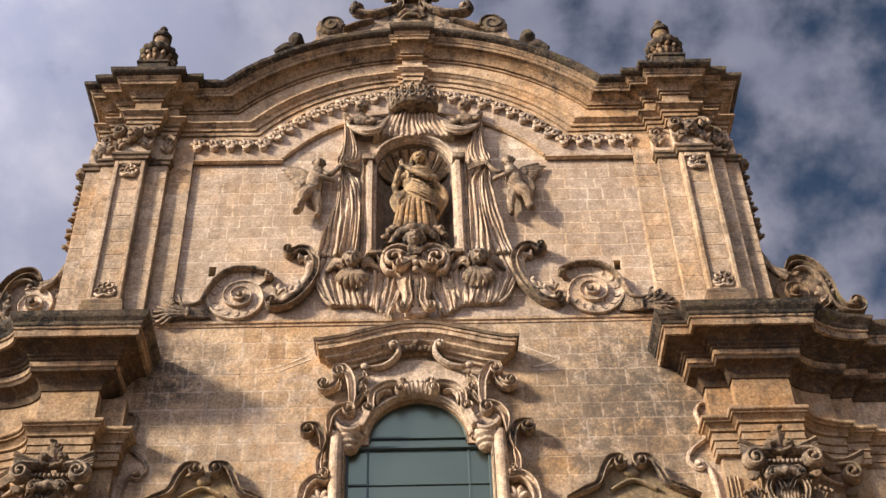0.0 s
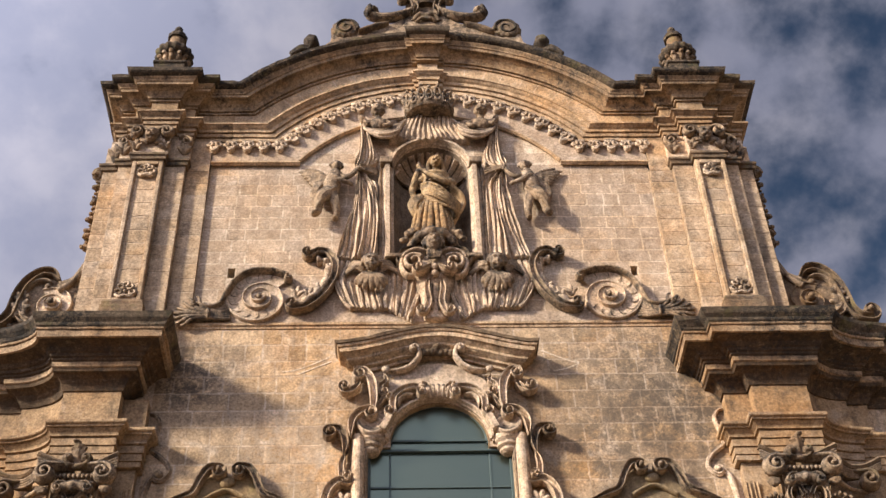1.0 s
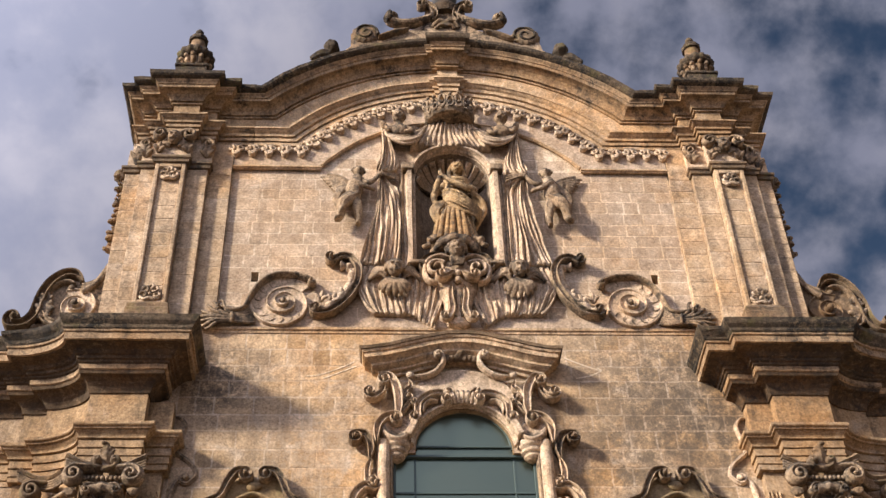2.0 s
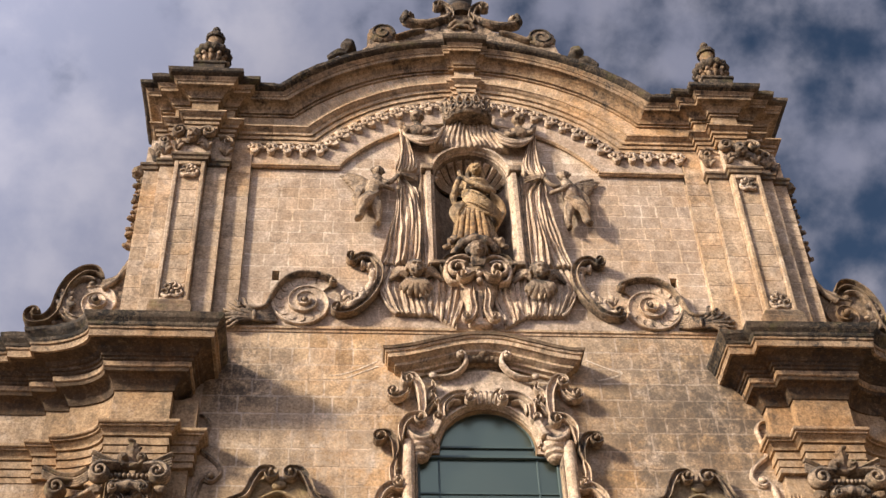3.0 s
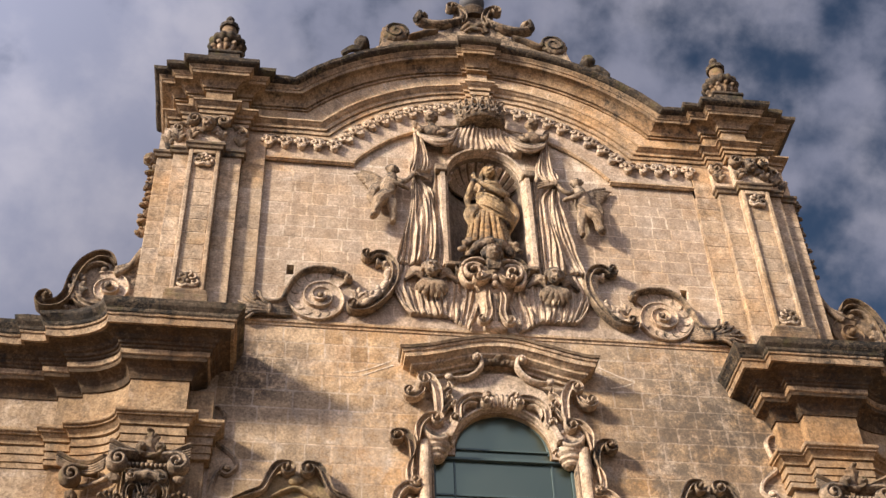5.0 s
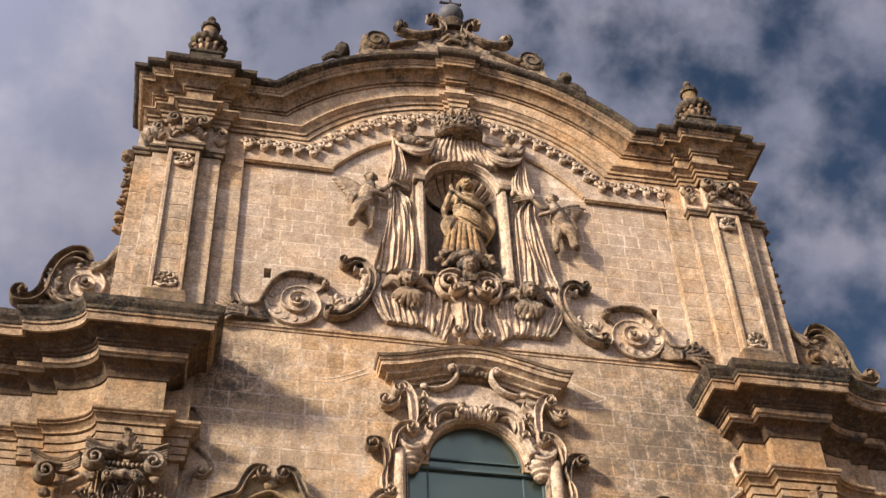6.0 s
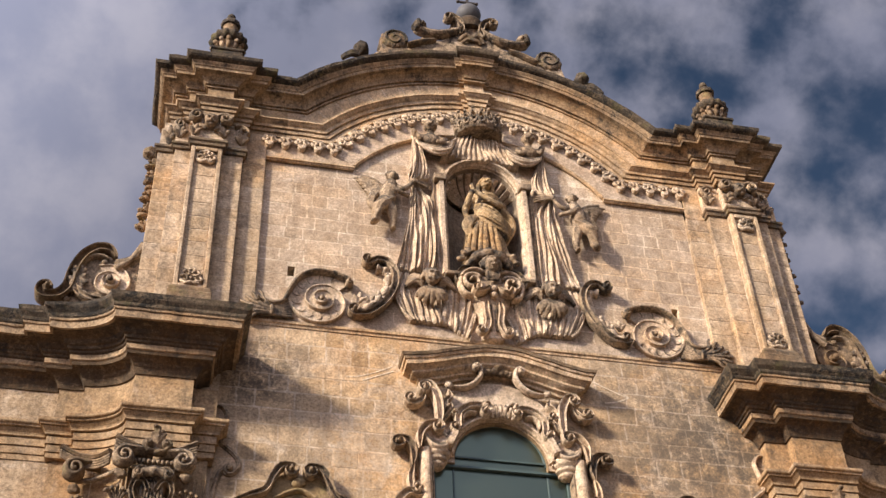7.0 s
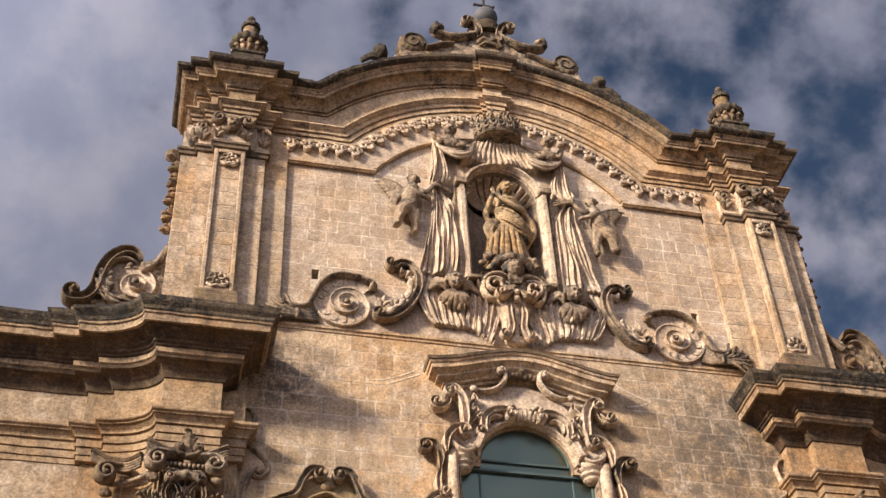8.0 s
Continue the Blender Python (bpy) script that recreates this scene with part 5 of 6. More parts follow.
for s in (1, -1):
    for k in range(9):
        sag = 0.03 + 0.036 * k
        bm = bmesh.new()
        tube(bm, smooth_line(((0.34 + 0.012 * k, -0.09 - 0.010 * (k % 3), 16.93 - 0.018 * k), (0.50, -0.09 - 0.014 * k - 0.035 * (k % 2), 16.80 - sag), (0.72, -0.09 - 0.014 * k - 0.04 * (k % 2), 16.71 - sag), (0.93, -0.10 - 0.012 * k, 16.76 - sag * 0.7), (1.03, -0.08, 16.91 - 0.012 * k)), 6), lambda f, k=k: 0.020 + 0.010 * math.sin(math.pi * f) + 0.005 * (k % 2), 7, worn=0.005)
        part("swag_fold", bm, M_CARVE if k % 3 else M_CARVE_DARK, canopy, side=s, smooth=True)
    bm = bmesh.new()
    blob(bm, (1.03, -0.12, 16.90), (0.05, 0.06, 0.09), lumps=0.02)
    part("knob", bm, M_CARVE_DARK, canopy, side=s, smooth=True)
    bm = bmesh.new()
    drape(bm, ((0.99, 0, 16.90), (0.88, 0, 16.45), (0.80, 0, 16.10), (0.86, 0, 15.86), (1.02, 0, 15.76)), ((1.06, 0, 16.92), (1.07, 0, 16.45), (1.12, 0, 16.05), (1.13, 0, 15.86), (1.10, 0, 15.75)), 6.0, 0.17, -0.05, 30, 72, 0.6, 0, 0.6)
    part("upper_curtain", bm, M_CARVE, canopy, side=s, smooth=True)
    bm = bmesh.new()
    drape(bm, ((1.02, 0, 15.76), (0.86, 0, 15.58), (0.79, 0, 15.25), (0.78, 0, 14.6), (0.79, 0, 14.02)), ((1.11, 0, 15.78), (1.13, 0, 15.3), (1.22, 0, 14.7), (1.36, 0, 14.00)), 7.5, 0.19, -0.04, 44, 100, 1.3 * s, 0, 0.7)
    part("lower_curtain", bm, M_CARVE, canopy, side=s, smooth=True)
    bm = bmesh.new()
    for k in range(3):
        tube(bm, smooth_line(((0.80, -0.10, 15.80 - 0.05 * k), (0.92, -0.15, 15.79 - 0.035 * k), (1.06, -0.18, 15.76 - 0.01 * k)), 5), lambda f: 0.016 + 0.008 * f, 7, worn=0.006)
    blob(bm, (1.08, -0.18, 15.75), (0.045, 0.04, 0.05), lumps=0.015)
    part("tie", bm, M_CARVE_DARK, canopy, side=s, smooth=True)
    # hanging cloth below, behind the winged heads
    bm = bmesh.new()
    drape(bm, ((0.10, 0, 13.85), (0.22, 0, 13.35), (0.33, 0, 12.89)), ((0.66, 0, 13.95), (0.64, 0, 13.5), (0.64, 0, 13.11)), 5.0, 0.13, -0.04, 24, 60, 0.4, 0, 0.5)
    part("hanging_cloth", bm, M_CARVE, canopy, side=s, smooth=True)
    bm = bmesh.new()
    drape(bm, ((0.645, 0, 13.98), (0.645, 0, 13.5), (0.645, 0, 13.11)), ((1.33, 0, 14.0), (1.35, 0, 13.55), (1.15, 0, 13.13)), 7.0, 0.13, -0.04, 28, 84, 2.0, 0, 0.5)
    part("hanging_cloth", bm, M_CARVE, canopy, side=s, smooth=True)
    bm = bmesh.new()
    tube(bm, smooth_line(((1.34, -0.06, 13.98), (1.37, -0.08, 13.7), (1.33, -0.10, 13.42), (1.22, -0.10, 13.2), (1.13, -0.09, 13.12)), 6), lambda f: 0.022 + 0.010 * math.sin(f * 9), 8)
    part("cloth_edge", bm, M_CARVE, canopy, side=s, smooth=True)

# ---- corbel under the statue ----
corbel = thing("statue_corbel", "richly carved limestone corbel with mask and scrolls under the statue", "corbel")
bm = bmesh.new()
blob(bm, (0, -0.33, 14.10), (0.118, 0.13, 0.15))
blob(bm, (0, -0.455, 14.09), (0.025, 0.04, 0.045))
blob(bm, (0, -0.42, 14.02), (0.05, 0.04, 0.022))
blob(bm, (0, -0.43, 14.15), (0.085, 0.045, 0.022))
for k in range(9):
    q = radians(-20 + 27.5 * k)
    blob(bm, (0.125 * math.cos(q), -0.25, 14.16 + 0.13 * math.sin(q)), (0.045, 0.06, 0.045), lumps=0.02)
for d in (-1, 1):
    blob(bm, (d * 0.058, -0.42, 14.07), (0.036, 0.03, 0.03))
for k in range(5):
    tube(bm, ((0.035 * (k - 2), -0.30, 14.02), (0.045 * (k - 2), -0.32, 13.92), (0.03 * (k - 2), -0.28, 13.84)), 0.028, 6)
part("mask", bm, M_CARVE_DARK, corbel, "dark carved mask", voxel=0.012)
bm = bmesh.new()
tube(bm, smooth_line(((-0.34, -0.14, 14.17), (-0.2, -0.24, 14.30), (0, -0.27, 14.36), (0.2, -0.24, 14.30), (0.34, -0.14, 14.17)), 7), lambda f: 0.04 + 0.045 * math.sin(math.pi * f) + 0.012 * math.sin(f * 31), 10)
for x, z, r in ((-0.37, 14.40, 0.06), (-0.29, 14.47, 0.075), (-0.41, 14.30, 0.05), (0.36, 14.42, 0.07), (0.42, 14.34, 0.05), (0.28, 14.46, 0.06), (-0.22, 14.42, 0.05), (0.2, 14.42, 0.05)):
    blob(bm, (x, -0.16, z), (r, r, r * 0.9), lumps=0.04)
part("cloud", bm, M_CARVE_DARK, corbel, voxel=0.014)
bm = bmesh.new()
rows = [[(w * math.cos(a), -0.02 - d * abs(math.sin(a)), z) for a in (math.pi + math.pi * k / 20 for k in range(21))] for w, d, z in ((0.40, 0.14, 14.2), (0.42, 0.20, 13.95), (0.40, 0.22, 13.75), (0.30, 0.20, 13.55), (0.20, 0.17, 13.3), (0.16, 0.12, 12.92))]
loft(bm, rows)
part("body", bm, M_CARVE, corbel, smooth=True)
for s in (1, -1):
    bm = bmesh.new()
    ln = [V((0.28 + r * math.cos(q), -0.20 - 0.04 * k / 44, 13.82 + r * math.sin(q))) for k, q, r in ((k, radians(140 - 11 * k), 0.125 * (1 - k / 44) ** 0.7 + 0.02) for k in range(44))]
    band(bm, ln, lambda f: 0.038 - 0.016 * f, 0.08, ROUND)
    part("great_curl", bm, M_CARVE, corbel, side=s, smooth=True)
    scroll("shield_edge", ((0.08, -0.20, 13.98), (0.24, -0.22, 14.03), (0.40, -0.19, 13.97), (0.45, -0.16, 13.80), (0.40, -0.16, 13.64), (0.28, -0.17, 13.57)), 0.035, 0.09, corbel, s, section=ROUND)
    scroll("small_curl", ((0.05, -0.24, 13.70), (0.14, -0.26, 13.62), (0.22, -0.24, 13.60)), 0.035, 0.10, corbel, s, end=(0.06, 1, 1.2, 14))
    scroll("tongue", ((0.09, -0.17, 13.52), (0.11, -0.20, 13.35), (0.09, -0.17, 13.12), (0.15, -0.16, 12.98)), 0.046, 0.07, corbel, s, end=(0.045, 1, 1.2, 16))
    bm = bmesh.new()
    for k in range(3):
        tube(bm, smooth_line(((0.03 + 0.03 * k, -0.19, 13.50), (0.04 + 0.045 * k, -0.20, 13.34), (0.03 + 0.05 * k, -0.17, 13.14), (0.05 + 0.06 * k, -0.16, 13.02)), 5), 0.018, 6)
    part("leaf_tongue", bm, M_CARVE_DARK, corbel, side=s, smooth=True)
    scroll("side_leaf", ((0.30, -0.12, 14.12), (0.42, -0.14, 14.05), (0.48, -0.12, 13.92)), 0.05, 0.10, corbel, s, end=(0.05, -1, 1.1, 14), mat=M_CARVE_DARK)
bm = bmesh.new()
blob(bm, (0, -0.28, 13.57), (0.055, 0.06, 0.05))
blob(bm, (0, -0.28, 13.68), (0.06, 0.07, 0.07), lumps=0.02)
part("boss", bm, M_CARVE, corbel, smooth=True)
bm = bmesh.new()
blob(bm, (0, -0.05, 12.95), (0.17, 0.10, 0.06), lumps=0.012)
part("tip", bm, M_CARVE, corbel, smooth=True)

# ---- winged heads, angels and small busts ----


def winged_head(side):
    bm = bmesh.new()
    c = 0.865
    blob(bm, (c, -0.27, 13.80), (0.105, 0.12, 0.135), (10, 0, 0))
    blob(bm, (c, -0.21, 13.86), (0.128, 0.12, 0.115), lumps=0.012)
    for k in range(9):
        a = radians(-10 + 25 * k)
        blob(bm, (c + 0.125 * math.cos(a), -0.235, 13.84 + 0.115 * math.sin(a)), (0.034, 0.045, 0.034), lumps=0.012, sub=1)
    blob(bm, (c, -0.385, 13.735), (0.017, 0.026, 0.032), (-30, 0, 0))
    blob(bm, (c, -0.350, 13.688), (0.034, 0.022, 0.012), (-50, 0, 0))
    blob(bm, (c, -0.315, 13.672), (0.030, 0.026, 0.020))
    for d in (-1, 1):
        blob(bm, (c + d * 0.052, -0.345, 13.715), (0.034, 0.026, 0.030))
        blob(bm, (c + d * 0.042, -0.392, 13.80), (0.034, 0.016, 0.011))
        # two rows of wing feathers
        for k in range(5):
            tube(bm, smooth_line(((c + d * 0.10, -0.13, 13.70 + 0.022 * k), (c + d * 0.22, -0.16, 13.78 + 0.028 * k), (c + d * (0.38 - 0.025 * k), -0.10, 13.70 + 0.052 * k)), 5), lambda q: 0.022 + 0.012 * q, 6)
        for k in range(3):
            tube(bm, smooth_line(((c + d * 0.11, -0.17, 13.76 + 0.03 * k), (c + d * 0.18, -0.19, 13.81 + 0.03 * k), (c + d * (0.27 - 0.02 * k), -0.16, 13.77 + 0.05 * k)), 5), 0.022, 6)
    # ruff of broad petals under the chin
    for k in range(7):
        a = radians(-90 + (k - 3) * 25)
        tube(bm, smooth_line(((c + 0.05 * math.cos(a), -0.19, 13.68), (c + 0.12 * math.cos(a), -0.235, 13.61 + 0.05 * math.sin(a)), (c + 0.20 * math.cos(a), -0.20, 13.56 + 0.12 * math.sin(a)), (c + 0.22 * math.cos(a), -0.14, 13.54 + 0.16 * math.sin(a))), 5), lambda q: 0.024 + 0.020 * math.sin(math.pi * min(1, q * 1.1)), 7, 0.7)
    return tagged(part("winged_head", bm, M_CARVE_DARK, None, side=side, voxel=0.0095), "weathered stone winged child's head on the hanging cloth", "carved head", "winged heads")


def angel(side):
    bm = bmesh.new()
    # head with curls
    blob(bm, (1.395, -0.185, 15.785), (0.074, 0.082, 0.092), (14, 0, -12))
    blob(bm, (1.385, -0.265, 15.78), (0.014, 0.02, 0.024))
    blob(bm, (1.405, -0.15, 15.82), (0.088, 0.085, 0.080), lumps=0.014)
    for k in range(6):
        a = radians(10 + 36 * k)
        blob(bm, (1.40 + 0.085 * math.cos(a), -0.17, 15.81 + 0.075 * math.sin(a)), (0.030, 0.035, 0.030), lumps=0.012, sub=1)
    # trunk in a clinging shirt
    tube(bm, smooth_line(((1.40, -0.13, 15.70), (1.44, -0.13, 15.56), (1.46, -0.14, 15.40), (1.48, -0.13, 15.26)), 6), lambda f: 0.090 + 0.035 * math.sin(2.8 * f), 10)
    for k in range(4):
        tube(bm, smooth_line(((1.37 + 0.04 * k, -0.19, 15.62), (1.40 + 0.035 * k, -0.225, 15.46), (1.43 + 0.03 * k, -0.21, 15.32)), 5), 0.016, 6)
    # arm up to the knot and arm across to the cloth
    tube(bm, smooth_line(((1.34, -0.14, 15.63), (1.25, -0.20, 15.54), (1.16, -0.20, 15.60), (1.09, -0.17, 15.76)), 6), lambda f: 0.046 - 0.012 * f, 8)
    tube(bm, smooth_line(((1.48, -0.15, 15.63), (1.44, -0.24, 15.53), (1.32, -0.24, 15.44), (1.18, -0.19, 15.42)), 6), lambda f: 0.050 - 0.014 * f, 8)
    for d, z in ((1.09, 15.77), (1.17, 15.42)):
        blob(bm, (d, -0.18, z), (0.035, 0.035, 0.035), lumps=0.01)
    # skirt wound round bent legs
    tube(bm, smooth_line(((1.50, -0.14, 15.26), (1.57, -0.22, 15.14), (1.63, -0.21, 15.04), (1.65, -0.16, 14.86)), 6), lambda f: 0.125 - 0.065 * f, 9)
    tube(bm, smooth_line(((1.45, -0.13, 15.26), (1.41, -0.16, 15.08), (1.385, -0.13, 14.94), (1.39, -0.10, 14.80)), 6), lambda f: 0.090 - 0.045 * f, 9)
    for k in range(6):
        tube(bm, smooth_line(((1.39 + 0.03 * k, -0.22, 15.32 - 0.02 * k), (1.49 + 0.025 * k, -0.265, 15.19 - 0.035 * k), (1.57 + 0.02 * k, -0.25, 15.06 - 0.045 * k), (1.66, -0.16, 14.98 - 0.035 * k)), 5), 0.024, 6)
    for k in range(3):
        tube(bm, smooth_line(((1.37 + 0.03 * k, -0.21, 15.16), (1.355 + 0.03 * k, -0.20, 15.04), (1.36 + 0.025 * k, -0.14, 14.92)), 5), 0.022, 6)
    blob(bm, (1.67, -0.19, 14.82), (0.075, 0.085, 0.040), (0, 25, 0))
    blob(bm, (1.39, -0.13, 14.77), (0.045, 0.075, 0.032), (0, 10, 0))
    # flying sash looped behind the hip
    for k in range(3):
        tube(bm, smooth_line(((1.53, -0.10, 15.56 - 0.03 * k), (1.67 - 0.02 * k, -0.11, 15.48 - 0.02 * k), (1.74 - 0.028 * k, -0.11, 15.30), (1.68 - 0.02 * k, -0.12, 15.14 + 0.02 * k), (1.57, -0.12, 15.16)), 6), 0.036, 7)
    # wing: long flight feathers and a covering row
    for k in range(8):
        tube(bm, smooth_line(((1.50, -0.07, 15.60 - 0.024 * k), (1.70, -0.10, 15.70 - 0.042 * k), (1.97 - 0.042 * k, -0.045, 15.80 - 0.062 * k)), 6), lambda q: 0.020 + 0.012 * q - 0.018 * max(0, q - 0.8) * 5, 6)
    for k in range(5):
        tube(bm, smooth_line(((1.51, -0.09, 15.60 - 0.03 * k), (1.62, -0.125, 15.66 - 0.045 * k), (1.76 - 0.03 * k, -0.09, 15.70 - 0.065 * k)), 5), 0.023, 6)
    tube(bm, smooth_line(((1.48, -0.09, 15.60), (1.66, -0.11, 15.74), (1.86, -0.08, 15.82)), 6), 0.026, 7)
    return tagged(part("angel_figure", bm, M_CARVE_DARK, None, side=side, voxel=0.0095), "weathered stone angel holding the carved curtain", "angel statue", "curtain angels")


def putto(side):
    bm = bmesh.new()
    blob(bm, (0.79, -0.24, 16.97), (0.098, 0.10, 0.115), (12, 0, 0))
    blob(bm, (0.79, -0.20, 17.0), (0.112, 0.10, 0.105), lumps=0.012)
    blob(bm, (0.79, -0.335, 16.96), (0.02, 0.028, 0.032))
    for d in (-1, 1):
        blob(bm, (0.79 + d * 0.045, -0.31, 16.93), (0.035, 0.03, 0.03))
    tube(bm, ((0.79, -0.19, 16.90), (0.785, -0.18, 16.82)), 0.06, 8)
    blob(bm, (0.78, -0.17, 16.72), (0.155, 0.095, 0.125))
    tube(bm, smooth_line(((0.66, -0.17, 16.77), (0.60, -0.22, 16.68), (0.63, -0.26, 16.60), (0.72, -0.27, 16.60)), 5), lambda f: 0.05 - 0.012 * f, 8)
    tube(bm, smooth_line(((0.90, -0.17, 16.77), (0.95, -0.20, 16.70), (1.0, -0.19, 16.80)), 5), lambda f: 0.05 - 0.014 * f, 8)
    for k in range(4):
        tube(bm, smooth_line(((0.68, -0.11, 16.76), (0.58, -0.13, 16.83 - 0.03 * k), (0.48 + 0.02 * k, -0.10, 16.84 - 0.05 * k)), 4), 0.028, 6)
    return tagged(part("child_figure", bm, M_CARVE_DARK, None, side=side, voxel=0.0125), "dark weathered stone half-figure of a child above the swag", "carved figure", "children on the swag")


for s in (1, -1):
    winged_head(s), angel(s), putto(s)

# ---- snail volutes with C scrolls ----


def snail(bm, cx, cz, radius, start, steps, y0=-0.045, lift=0.034, turn_way=-1):
    """One broad ribbon that winds inwards, each turn standing prouder than the last."""
    rows = []
    for k in range(steps):
        th = radians(start + turn_way * 8.6 * k)
        turn = 8.6 * k / 360
        ro = radius * 0.5 ** turn
        ri = ro * 0.5
        y = y0 - lift * turn
        rows.append([(cx + r_ * math.cos(th), y_, cz + r_ * math.sin(th)) for r_, y_ in ((ro, 0.01), (ro, y - 0.012), (ro * 0.985, y - 0.028), (ro * 0.94, y - 0.03), (ro * 0.90, y - 0.008), (ri * 1.3, y + 0.004), (ri * 0.98, y + 0.004), (ri * 0.98, 0.01))])
    loft(bm, rows, closed=True, worn=0.003)
    return bm


for s in (1, -1):
    t = thing("volute_ornament", "large carved snail volute with a curved leafy scroll on the wall", "volute", "wall volutes")
    bm = bmesh.new()
    snail(bm, 2.38, 13.31, 0.60, 135, 126)
    part("spiral", bm, M_CARVE, t, side=s)
    bm = bmesh.new()
    blob(bm, (2.38, -0.14, 13.31), (0.038, 0.045, 0.036), lumps=0.006)
    part("eye", bm, M_CARVE_DARK, t, side=s, smooth=True)
    # outer rim: from the tail over the top, and round the foot
    scroll("rim", ((3.22, -0.04, 13.22), (3.05, -0.06, 13.14), (2.90, -0.06, 13.20), (2.82, -0.07, 13.42), (2.70, -0.07, 13.66), (2.50, -0.07, 13.79), (2.28, -0.07, 13.80), (2.08, -0.07, 13.74), (1.99, -0.07, 13.68)), 0.035, 0.10, t, s,
           mat=M_CARVE_DARK, end=(0.045, 1, 1.0, 12), section=ROUND, start=(0.04, -1, 1.0, 12), taper=0.2)
    # thin raised arcs, coloured dark in place of the shade in cut grooves
    for k in range(11):
        th = radians(112 - 25 * k)
        turn = 25 * k / 360 + 0.064
        r0 = 0.55 * 0.5 ** (turn - 0.125)
        y = -0.055 - 0.034 * turn
        bm = bmesh.new()
        tube(bm, smooth_line([(2.38 + r0 * q * math.cos(th + b), y, 13.31 + r0 * q * math.sin(th + b)) for q, b in ((0.90, 0.14), (0.85, 0.0), (0.74, -0.06), (0.62, -0.02))], 4), lambda f: 0.002 + 0.005 * math.sin(math.pi * f), 6)
        part("notch", bm, M_CARVE_DARK, t, side=s, smooth=True)
    scroll("c_scroll", ((1.72, -0.06, 14.06), (1.60, -0.07, 14.13), (1.45, -0.08, 14.07), (1.36, -0.08, 13.86), (1.40, -0.08, 13.58), (1.54, -0.08, 13.32), (1.74, -0.07, 13.13), (1.92, -0.06, 13.10)), 0.052, 0.11, t, s, mat=M_CARVE_DARK,
           end=(0.07, 1, 1.1, 16), start=(0.06, 1, 1.1, 16))
    bm = bmesh.new()
    ln = smooth_line([V(p) for p in ((1.62, -0.05, 14.02), (1.50, -0.05, 13.98), (1.46, -0.05, 13.84), (1.50, -0.05, 13.62), (1.62, -0.05, 13.42), (1.78, -0.05, 13.26), (1.92, -0.05, 13.20))], 8)
    band(bm, ln, lambda f: 0.05 + 0.02 * math.sin(f * 40), lambda f: 0.075 + 0.02 * math.sin(f * 40 + 1), ROUND, 0.012)
    part("leaf_strip", bm, M_CARVE, t, side=s, smooth=True)
    bm = bmesh.new()
    for k, (x, z, a) in enumerate(((1.46, 13.80, 150), (1.50, 13.60, 140), (1.60, 13.44, 130), (1.74, 13.32, 115), (1.88, 13.34, 100))):
        frond(bm, (x, -0.06, z), a, 0.16, 35, 3, 0.026, -0.05)
    part("leaves", bm, M_CARVE, t, side=s, smooth=True)
    bm = bmesh.new()
    blob(bm, (1.97, -0.12, 13.14), 0.05)
    part("ball", bm, M_CARVE_DARK, t, side=s, smooth=True)
    # spray of leaf strands from the knot, each with its own tip
    for k, (x2, z2) in enumerate(((3.40, 12.90), (3.47, 12.94), (3.52, 13.02), (3.53, 13.11), (3.48, 13.19), (3.41, 13.27), (3.33, 13.33), (3.23, 13.37))):
        bm = bmesh.new()
        zk = 12.965 + 0.018 * k
        tube(bm, smooth_line(((2.74 + 0.012 * k, -0.05, 12.99 + 0.045 * k), (2.90, -0.08, 12.96 + 0.03 * k), (3.04, -0.10, zk), (0.45 * 3.04 + 0.55 * x2, -0.115 - 0.015 * (k % 2), zk - 0.015 + 0.25 * (z2 - zk)), (x2 - 0.04, -0.09, z2 - 0.05), (x2, -0.06, z2)), 6), lambda q: 0.021 + 0.012 * math.sin(math.pi * q) - 0.008 * q, 7, worn=0.006)
        part("tail_leaf", bm, M_CARVE_DARK, t, side=s, smooth=True)
    bm = bmesh.new()
    blob(bm, (3.04, -0.11, 13.03), (0.035, 0.06, 0.095), lumps=0.02)
    part("tail_knot", bm, M_CARVE_DARK, t, side=s, smooth=True)

